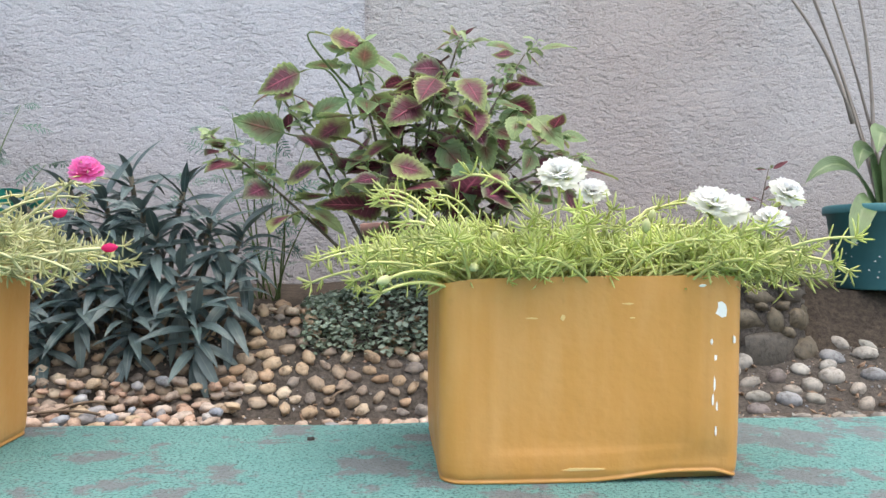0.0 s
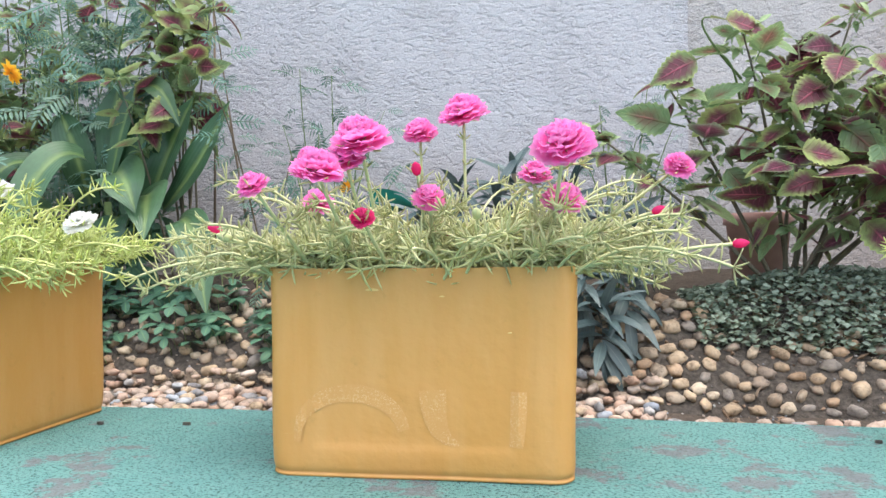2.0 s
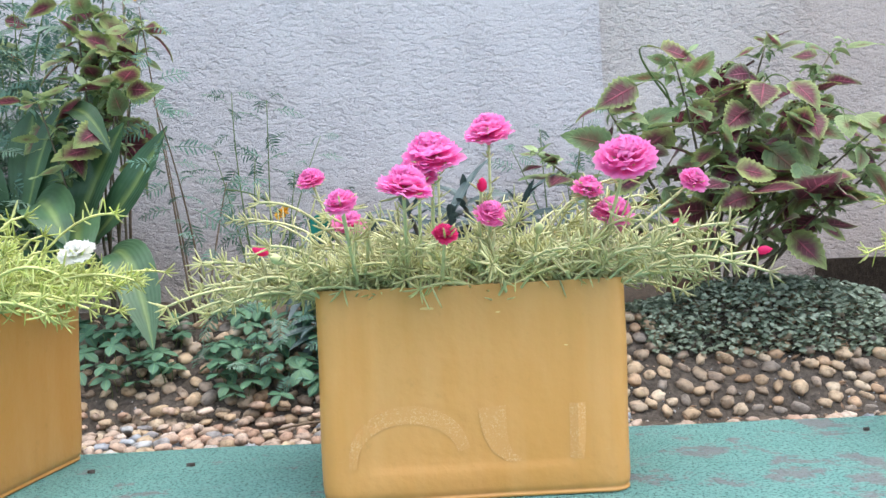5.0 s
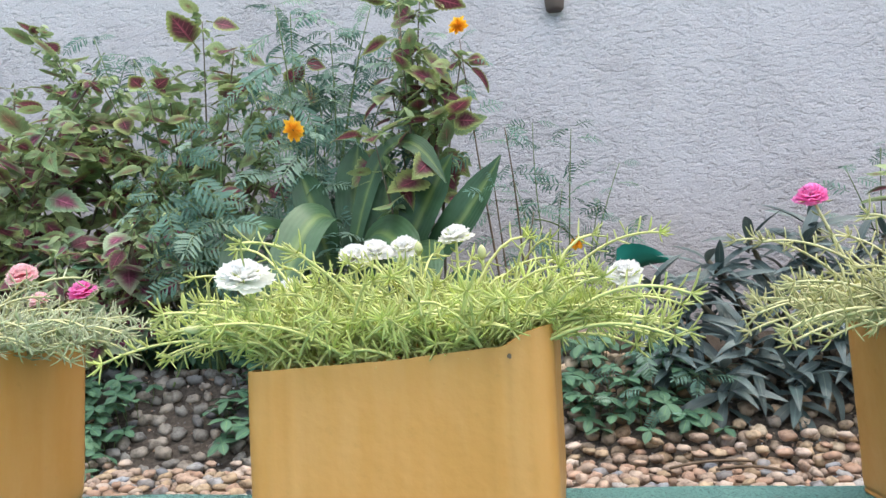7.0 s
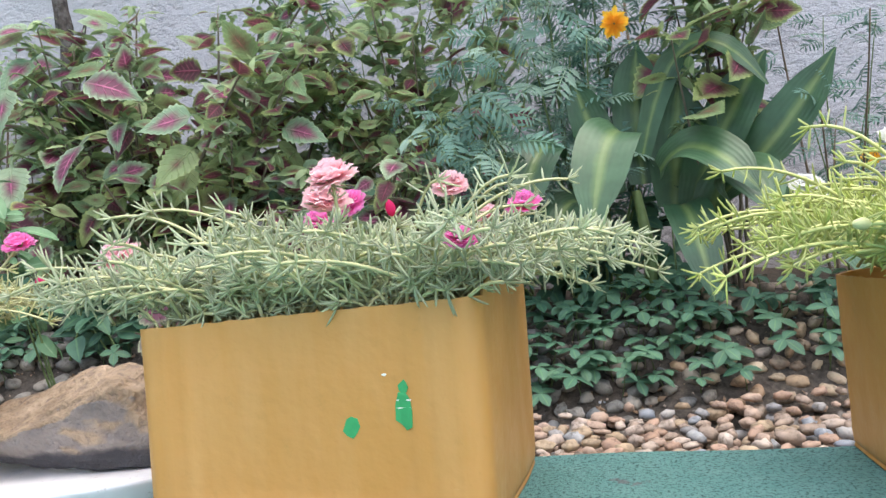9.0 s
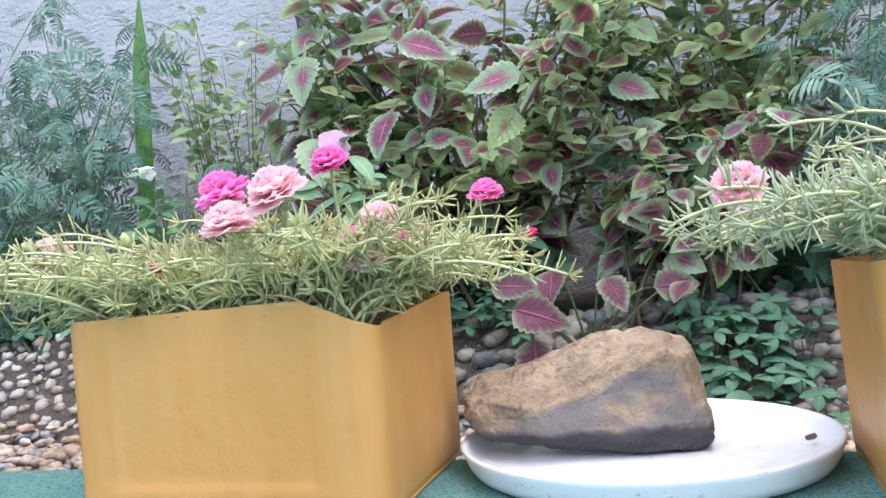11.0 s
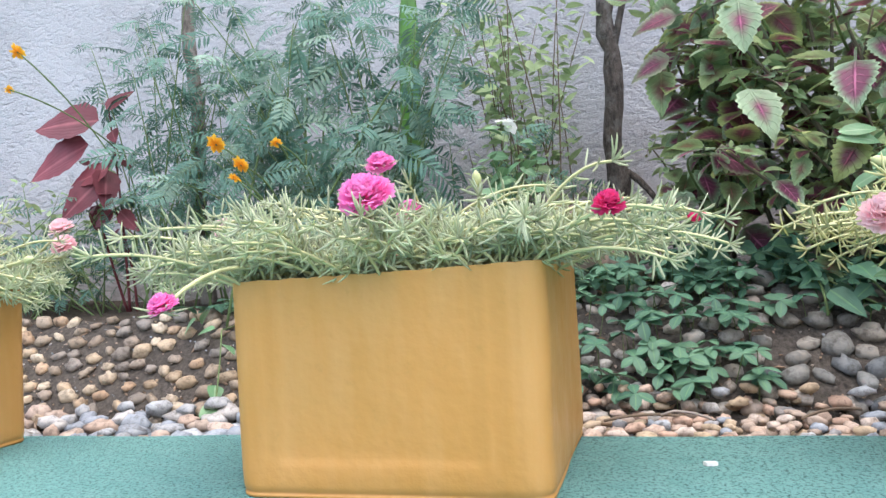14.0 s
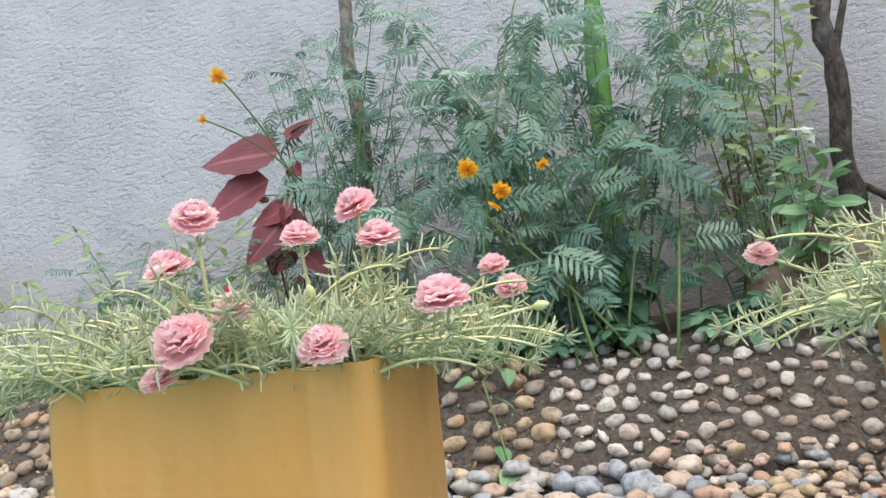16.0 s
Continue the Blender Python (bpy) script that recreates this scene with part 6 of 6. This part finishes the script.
# heart-leaved vine on the bank
HEART_M = leaf_meshes("leaf", VINCAL, 2, 0.05, 0.040, ovate, (0.3, 0.8), 0.2, 8, 5)
ob = thing("vine", (-4.47, 1.86, bed_height(-4.47, 1.86)), "thin vine with heart-shaped light green leaves", "vine")
inv = ob.matrix_basis.inverted()
path = [Vector(p) for p in ((-4.47, 1.86, 0.13), (-4.47, 1.76, 0.12), (-4.44, 1.70, 0.05), (-4.41, 1.63, -0.03), (-4.39, 1.60, -0.06))]
soup = Soup()
tube(soup, [inv @ p for p in path], [0.002] * 5, 5)
put("runner", soup.mesh("runner", STEMG), ob)
for p, az, pitch, s in (((-4.49, 1.765, 0.125), 200, -10, 0.95), ((-4.44, 1.71, 0.09), -20, -20, 1.1), ((-4.43, 1.66, 0.0), -60, -40, 1.0), ((-4.40, 1.62, -0.04), -110, -15, 1.1), ((-4.53, 1.80, 0.17), 160, -40, 1.0), ((-4.46, 1.78, 0.16), 60, 20, 1.2), ((-4.58, 1.82, 0.15), 200, -45, 1.1), ((-4.42, 1.80, 0.14), -80, -50, 0.9)):
    put("leaf", HEART_M[0], ob, leaf_pose(inv @ Vector(p), az, pitch, -20, s))


# ---- stones at the near end of the row: rubble wall, pot ----
def pebble_data(seed, angular=0.0, block=0.0):
    rr = random.Random(seed)
    vs, fs = [], []
    rows, cols = 6, 10
    off = Vector((rr.uniform(0, 50), rr.uniform(0, 50), rr.uniform(0, 50)))
    for i in range(rows + 1):
        th = math.pi * i / rows
        for j in range(cols):
            ph = 2 * math.pi * j / cols
            d = Vector((math.sin(th) * math.cos(ph), math.sin(th) * math.sin(ph), math.cos(th)))
            r = 1 + 0.16 * noise.noise(d * 1.1 + off) + angular * noise.noise(d * 2.3 + off)
            r *= (1 - block) + block * 0.85 / (d.x ** 4 + d.y ** 4 + d.z ** 4) ** 0.25
            vs.append(d * r)
    for i in range(rows):
        for j in range(cols):
            k = (j + 1) % cols
            fs.append((i * cols + j, (i + 1) * cols + j, (i + 1) * cols + k, i * cols + k))
    return vs, fs


PEB = [pebble_data(s, 0.34, 0.12) for s in range(9)]
PEBS = [pebble_data(s + 120, 0.10) for s in range(9)]
PEBG = [pebble_data(s + 90, 0.42, 0.25) for s in range(9)]
PEBA = [pebble_data(s + 60, 0.46, 0.38) for s in range(9)]
ROUGH = [pebble_data(s + 30, 0.40, 0.8) for s in range(6)]


def rubble_wall():
    """A low curved wall end of rough stones bedded in dark mortar, capped with flat ones."""
    ob = thing("rubble_planter", (0.92, 1.80, 0.0), "low rough stone rubble edging of a raised bed", "stone edging")
    rr = random.Random(91)
    ring = [(-0.30, 0.0), (-0.15, -0.005), (0.0, 0.0), (0.10, 0.015), (0.165, 0.055), (0.195, 0.12), (0.20, 0.22), (0.20, 0.36)]
    vs = []
    rows = 9
    for k in range(rows):
        z = -0.06 + 0.35 * k / (rows - 1)
        for x, y in ring:
            q = 0.018 * noise.noise((x * 13, y * 13, z * 15))
            vs.append((x + q - 0.03 * k / rows, y + q + 0.04 * k / rows, z + 0.01 * noise.noise((x * 9, y * 9, 4))))
    fs = grid_faces(rows, len(ring))
    fs.append(tuple(range((rows - 1) * len(ring), rows * len(ring))))
    put("mortar_core", make_mesh("mortar_core", vs, fs, MORTAR), ob)
    meshes = [make_mesh("stone", v, f, RUBBLE) for v, f in ROUGH]
    length = [0.0]
    for (a, c), (e, g) in zip(ring, ring[1:]):
        length.append(length[-1] + math.hypot(e - a, g - c))
    def stone(u, z, w, h, thick, back):
        k = max(i for i in range(len(ring) - 1) if length[i] <= min(max(u, 0.0), length[-1] - 0.01))
        f = (u - length[k]) / (length[k + 1] - length[k])
        (a, c), (e, g) = ring[k], ring[k + 1]
        lean = (z + 0.06) / 0.35
        az = math.degrees(math.atan2(g - c, e - a))
        m = pose(a + (e - a) * f - 0.03 * lean, c + (g - c) * f + 0.04 * lean + back, z, rr.uniform(-8, 8), rr.uniform(-12, 12), az + rr.uniform(-10, 10)) @ Matrix.Diagonal((w / 2, thick, h / 2, 1))
        put("stone", rr.choice(meshes), ob, m)

    # uneven courses: large blocks low down, small packing stones between, thin slabs on top
    for z, h, lo, hi in ((0.01, 0.11, 0.09, 0.17), (0.095, 0.075, 0.06, 0.12), (0.16, 0.065, 0.05, 0.13), (0.215, 0.05, 0.05, 0.10)):
        u = rr.uniform(-0.02, 0.03)
        while u < length[-1] - 0.03:
            w = rr.uniform(lo, hi)
            stone(u + w / 2, z + rr.uniform(-0.012, 0.012), w * 1.06, h * rr.uniform(0.8, 1.15), 0.034, 0.012)
            if rr.random() < 0.6:
                stone(u + w + rr.uniform(-0.01, 0.01), z + h * rr.choice((-0.45, 0.45)), rr.uniform(0.03, 0.05), rr.uniform(0.025, 0.04), 0.026, 0.0)
            u += w
    u = 0.0
    while u < length[-1] - 0.05:
        w = rr.uniform(0.11, 0.19)
        stone(u + w / 2, 0.262 + rr.uniform(-0.006, 0.012), w * 1.1, rr.uniform(0.030, 0.042), 0.080, 0.035)
        u += w * 0.94


rubble_wall()
fill = Soup()
v, f = slab(0.62, 1.06, 1.93, 2.55, -0.05, 0.235)
fill.add(v, f, [(0, 0)] * 8)
tagged(put("raised_bed", fill.mesh("raised_bed", SOIL, False)), "dark soil of a raised bed behind rubble", "soil", kind="structure")
PALETWIG = m_plain("pale_twig", (0.30, 0.26, 0.23), 0.85, 0.25, 80, 0.2)
POTLEAF = m_leaf("light_strap_leaf", (0.10, 0.17, 0.075), (0.18, 0.26, 0.11), (0.28, 0.36, 0.18), 0.4, 0.45, 0.2)
POTX, POTY, POTZ = 1.41, 2.02, 0.165
vs = []
for i in range(22):
    for j in range(22):
        x, y = 1.02 + 0.93 * i / 21, 1.85 + 0.67 * j / 21
        rise = min(1.0, max(0.0, (y - 1.86) / 0.12)) * min(1.0, max(0.0, (x - 1.0) / 0.10))
        flat = min(1.0, max(0.0, math.hypot(x - POTX, y - POTY) - 0.14) / 0.06)
        vs.append((x, y, -0.03 + 0.194 * rise + 0.02 * noise.noise((x * 11, y * 11, 6)) * (1 if flat == 1 else 0)))
tagged(put("stone_ledge", make_mesh("stone_ledge", vs, [q[::-1] for q in grid_faces(22, 22)], SOIL)), "low earthen ledge under a pot", "ledge", kind="structure")
ob = thing("flower_pot", (POTX, POTY, POTZ), "speckled teal plastic pot with a rolled rim", "flower pot")
v, f = lathe([(0.001, 0.0), (0.115, 0.0), (0.119, 0.004), (0.146, 0.215), (0.156, 0.217), (0.158, 0.222), (0.158, 0.238), (0.154, 0.243), (0.147, 0.242), (0.143, 0.225), (0.14, 0.20)], 40)
pot_body = put("pot_body", make_mesh("pot_body", v, f, TEALPOT), ob)
v, f = lathe([(0.001, 0.205), (0.142, 0.20)], 30)
put("potting_soil", make_mesh("potting_soil", v, f, POTSOIL), ob, label="dark potting soil")
rr0 = random.Random(4)
for k in range(46):
    a, z = rr0.uniform(170, 290), rr0.uniform(0.02, 0.20)
    r = 0.119 + 0.027 * z / 0.215 + 0.0012
    v, f = blotch(0, 0, rr0.uniform(0.0012, 0.0035), rr0.uniform(0.0012, 0.003), 0, k, 6)
    put("paint_fleck", make_mesh("paint_fleck", v, f, CHIP, smooth=False), pot_body, pose(r * math.cos(radians(a)), r * math.sin(radians(a)), z, 0, 0, a + 90), "white paint fleck")
ob = thing("potted_plant", (POTX, POTY, POTZ + 0.19), "potted plant with broad arching green leaves", "potted plant")
for k, (pts, w) in enumerate([(((1.36, 2.0, 0.40), (1.24, 1.95, 0.60), (1.10, 1.92, 0.46)), 0.05), (((1.38, 2.0, 0.40), (1.30, 1.96, 0.66), (1.24, 1.90, 0.50)), 0.06), (((1.40, 2.0, 0.42), (1.36, 1.95, 0.72), (1.28, 1.88, 0.54)), 0.07),
                              (((1.36, 2.0, 0.40), (1.28, 1.92, 0.46), (1.20, 1.87, 0.28)), 0.06), (((1.42, 2.0, 0.42), (1.50, 1.98, 0.66), (1.62, 1.95, 0.50)), 0.07), (((1.40, 2.02, 0.42), (1.42, 2.0, 0.66), (1.40, 1.92, 0.58)), 0.07)]):
    strap_leaf(ob, [(x + 0.01, y, z) for x, y, z in pts], w * 0.85, k + 40, POTLEAF)
ob = thing("bare_shrub", (1.62, 2.22, 0.12), "leafless shrub of thin grey branches", "shrub")
for a, b in (((0, 0, 0), (-0.40, -0.12, 0.98)), ((0.02, 0, 0), (-0.33, -0.10, 1.0)), ((0, 0.02, 0.1), (-0.36, -0.05, 1.0)), ((-0.14, -0.06, 0.4), (-0.24, -0.1, 1.02)), ((-0.22, -0.08, 0.55), (-0.46, -0.1, 0.95))):
    soup = Soup()
    tube(soup, bezier(Vector(a), (Vector(a) + Vector(b)) / 2 + Vector((0.05, 0, 0.02)), Vector(b), 10), [0.0075 - 0.0005 * i for i in range(10)], 6)
    put("branch", soup.mesh("branch", PALETWIG), ob)
leafy("red_leaf_plant", "small sapling with narrow dark red leaves", "foliage plant", (1.02, 2.10), [(1.02, 1.95, 0.50), (1.08, 1.96, 0.44), (0.97, 1.97, 0.42), (1.12, 1.98, 0.46)], leaf_meshes("leaf", REDL, 2, 0.06, 0.018, lance, (0.2, 0.8), 0.2, 6, 3) + SMALL_M, TWIG, 92, 0.55, 0.035, (0.7, 1.2), (-40, 20), 0.003, 4, False)
CLAY = m_plain("pink_clay", (0.52, 0.30, 0.26), 0.8, 0.2, 40)
v, f = lathe([(0.001, 0.0), (0.060, 0.0), (0.080, 0.17), (0.088, 0.172), (0.088, 0.20), (0.082, 0.202), (0.076, 0.18)], 30)
tagged(put("clay_pot", make_mesh("clay_pot", v, f, CLAY), None, pose(-0.02, 2.06, bed_height(-0.02, 2.06) + 0.005)), "small pinkish clay pot standing behind coleus stems", "clay pot")
# boulders and scraps on the bed
BEDROCK = m_pebble("brown_rock", [(0, (0.25, 0.185, 0.145)), (0.4, (0.21, 0.165, 0.135)), (0.7, (0.28, 0.215, 0.165))])
bm = [make_mesh("bed_rock", v, f, BEDROCK) for v, f in (pebble_data(s + 200, 0.22, 0.35) for s in range(3))]
for (x, y, sx, sy, sz), k in (((-3.66, 2.06, 0.13, 0.10, 0.15), 1), ((-3.80, 2.02, 0.09, 0.08, 0.09), 1), ((-3.52, 2.04, 0.07, 0.06, 0.08), 2), ((-1.13, 2.0, 0.13, 0.07, 0.07), 1), ((-0.95, 2.1, 0.08, 0.07, 0.06), 2)):
    tagged(put("bed_rock", bm[k], None, pose(x, y, bed_height(x, y) + sz * 0.62, 0, 0, 20 * k) @ Matrix.Diagonal((sx, sy, sz, 1))), "large brown rock lying on the planting bed", "rock", "rocks on the bed")
v, f, u = leaf_data(0.15, 0.11, ovate, 1.1, 0.4, 9, 5, 0.0, 0.05, 3)
tagged(put("plastic_scrap", make_mesh("plastic_scrap", v, f, TEALSCRAP, u), None, leaf_pose((-1.08, 2.10, 0.36), 20, 25, -55, 1.0)), "crumpled sea-green plastic scrap among plants", "scrap")

BRACKET = m_plain("dark_brown_clay", (0.13, 0.10, 0.09), 0.7, 0.2, 40)
v, f = lathe([(0.001, 0.0), (0.024, 0.0), (0.030, 0.006), (0.035, 0.05), (0.038, 0.09), (0.034, 0.092), (0.001, 0.088)], 24)
tagged(put("wall_bracket", make_mesh("wall_bracket", v, f, BRACKET), None, pose(-1.186, WALL_Y - 0.032, 1.272)), "small dark brown cup fixed high on the stuccoed wall", "wall fixture")

# sticks and dry leaves in the gutter
rr0 = random.Random(17)
for k, (x, y, L, az) in enumerate(((-1.08, 1.50, 0.16, 12), (-1.0, 1.48, 0.12, -20), (-0.68, 1.50, 0.10, 25), (-3.40, 1.52, 0.15, 200), (-3.22, 1.50, 0.12, 30), (-0.72, 1.46, 0.14, -8), (-0.16, 1.58, 0.09, 60), (-3.02, 1.55, 0.10, 75))):
    soup = Soup()
    tube(soup, bezier(Vector((0, 0, 0)), Vector((L / 2, rr0.uniform(-0.03, 0.03), 0.014)), Vector((L, 0, 0.004)), 7), [0.0028] * 7, 5)
    tagged(put("twig", soup.mesh("twig", TWIG), None, pose(x, y, -0.052, 0, 0, az)), "thin dry twig lying on gravel", "twig", "twigs on the gravel")
soup = Soup()
tube(soup, [Vector(q) for q in ((0, 0, 0.004), (0.022, 0.004, 0.010), (0.05, -0.004, 0.008), (0.072, -0.018, 0.004), (0.082, -0.036, 0.002))], [0.0022, 0.0025, 0.0025, 0.0023, 0.0016], 6)
tagged(put("root", soup.mesh("root", PALETWIG), None, pose(-3.446, 1.455, -0.040)), "pale crooked root lying on gravel", "root")
tagged(put("fallen_bloom", MARI[1], None, pose(-5.43, 1.50, -0.046, 20, 0, 0)), "yellow bloom fallen on the gravel", "flower")
# white scrap and dark specks on the platform
for x, y, rx in ((-3.40, 0.985, 0.008), (-1.11, 1.03, 0.007), (-1.24, 1.02, 0.006), (-0.16, 1.03, 0.006)):
    v, f = blotch(0, 0, rx, rx * 0.45, 0, int(abs(x) * 10))
    white = x < -3
    tagged(put("litter", make_mesh("litter", [(a, c, 0.005 - b) for a, b, c in v], f, CHIP if white else BARK, smooth=False), None, pose(x, y, -0.0005)), "white scrap lying on the teal platform" if white else "dark crumb lying on the teal platform", "litter", "litter on the platform")


# ---- pebbles of the bank and the gutter ----
def scatter(x0, x1, y0, y1, gap, rr, limit=90000, steep=1.0):
    """Points no nearer than gap(x, y) to each other."""
    cell, pts = {}, []
    size = 0.03
    tries = 0
    while tries < limit:
        tries += 1
        x, y = rr.uniform(x0, x1), rr.uniform(y0, y1)
        g = gap(x, y)
        i, j = int(x // size), int(y // size)
        span = int(g / size) + 1
        ok = True
        for a in range(i - span, i + span + 1):
            for b in range(j - span, j + span + 1):
                for px, py in cell.get((a, b), ()):
                    if (px - x) ** 2 + ((py - y) * steep) ** 2 < g * g:
                        ok = False
        if ok:
            cell.setdefault((i, j), []).append((x, y))
            pts.append((x, y, g))
    return pts


GAPS = [(-0.62, 0.03), (0.33, 1.3), (-1.40, -0.86), (-2.12, -1.60), (-2.80, -2.35), (-3.62, -3.05), (-4.72, -3.85)]


def in_gap(x, y):
    """Whether a stone lies where the row of planters leaves the bank open."""
    return any(a < x < b for a, b in GAPS)


def lay(parent, kinds, pts, flat, sink, slope, rr, most, big=(0.44, 0.62), shapes=PEB, turn=60):
    meshes = {m.name: [make_mesh("pebble", v, f, m) for v, f in shapes] for m in kinds.values()}
    rest = {}
    made = 0
    pts.sort(key=lambda p: (0 if in_gap(p[0], p[1]) else 1))
    for x, y, g, mat, lift in pts:
        a = g * rr.uniform(*big) * (0.97 if mat is TAN and x > -1.6 else 0.92 if mat is TAN else 0.84 if mat is WHITE else 1.0)
        b = a * rr.uniform(0.50, 0.88)
        c = a * rr.uniform(*flat)
        z = bank_z(x, y) + c * sink + lift
        m = pose(x, y, z, slope(y) + rr.uniform(-12, 12), rr.uniform(-12, 12), 0) @ pose(0, 0, 0, 0, 0, rr.gauss(0, turn)) @ Matrix.Diagonal((a, b, c, 1))
        k = rr.randrange(9)
        if made < most:
            put("pebble", meshes[mat.name][k], parent, m)
            made += 1
        else:
            v, f = shapes[k]
            rest.setdefault(mat.name, (mat, Soup()))[1].add(v, f, [(0, 0)] * len(v), m)
    for mat, soup in rest.values():
        put("pebble_bed", soup.mesh("pebble_bed", mat), parent)["kind"] = "stuff"


def build_pebbles():
    rr = random.Random(101)

    def bank_gap(x, y):
        if x > 0.42:
            return 0.072 + 0.026 * noise.noise((x * 9, y * 9, 1))
        if -3.45 < x < -2.3:
            return 0.046
        if -4.32 < x < -3.45:
            return 0.036
        if x <= -4.32:
            return 0.044 + 0.010 * noise.noise((x * 9, y * 9, 1))
        return 0.033 + 0.010 * noise.noise((x * 9, y * 9, 1))

    def bank_mat(x):
        if x > 0.42 or -3.22 < x < -1.7:
            return GREYP
        if -4.32 < x < -3.22:
            return WHITE
        return TAN
    pts = [(x, y, g, bank_mat(x + rr.uniform(-0.05, 0.05)), 0.0) for x, y, g in scatter(-6.0, 1.75, 1.585, 1.90, bank_gap, rr, 98000, 1.28)]
    lay(BANK, {"a": TAN, "b": WHITE, "c": GREYP}, [p for p in pts if p[0] <= 0.42], (0.48, 0.74), 0.42, lambda y: 38.0, rr, 300, (0.45, 0.70), PEBA, 32)
    # smooth cobbles set wide apart below the rubble
    lay(BANK, {"c": COBBLE}, [(x, y, g, COBBLE, lift) for x, y, g, mat, lift in pts if x > 0.42], (0.55, 0.75), 0.25, lambda y: 16.0, rr, 300, (0.36, 0.47), PEBS, 30)

    def gutter_mat(x):
        if -4.85 < x + rr.uniform(-0.1, 0.1) < -4.10:
            return BLUEP if rr.random() < 0.85 else PINKP
        if x > 0.3:
            return GREYP
        return PINKP if rr.random() < 0.85 else BLUEP
    pts = []
    for lift, lo in ((0.012, 1.18), (0.034, 1.30)):
        pts += [(x, y, g, gutter_mat(x), lift) for x, y, g in scatter(-6.0, 1.75, lo, 1.615, lambda x, y: (0.056 if x < -4.05 else 0.031) + 0.011 * noise.noise((x * 7, y * 7, lift * 50)), rr, 66000)
                if not (x > -0.36 and y > 1.40)]
    pts.sort(key=lambda p: -p[4])
    lay(GRAVEL, {"a": PINKP, "b": BLUEP, "c": GREYP}, pts, (0.38, 0.62), 0.1, lambda y: 0.0, rr, 300, (0.44, 0.66), PEBG)


def build_grit():
    """Crumbs of stone and dry litter between the set stones."""
    rr = random.Random(202)
    octa = [(1, 0, 0), (0, 1, 0), (-1, 0, 0), (0, -1, 0), (0, 0, 1), (0, 0, -1)]
    faces = [(0, 1, 4), (1, 2, 4), (2, 3, 4), (3, 0, 4), (1, 0, 5), (2, 1, 5), (3, 2, 5), (0, 3, 5)]
    for mat, count, label in ((PINKP, 2600, "pale"), (BLUEP, 1700, "grey"), (DRYL, 900, "dry")):
        soup = Soup()
        for k in range(count):
            x, y = rr.uniform(-6.0, 1.75), rr.uniform(1.50, 1.92)
            a = rr.uniform(0.002, 0.0055) * (1.4 if label == "dry" else 1.0)
            soup.add(octa, faces, [(0.5, 0.5)] * 6, pose(x, y, bank_z(x, y) + a * 0.4, rr.uniform(0, 90), rr.uniform(-40, 40), rr.uniform(0, 180)) @ Matrix.Diagonal((a * (2.2 if label == "dry" else 1.0), a * rr.uniform(0.5, 1), a * 0.6, 1)))
        put("grit", soup.mesh("grit", mat, False), BANK)["kind"] = "stuff"


build_pebbles()
build_grit()
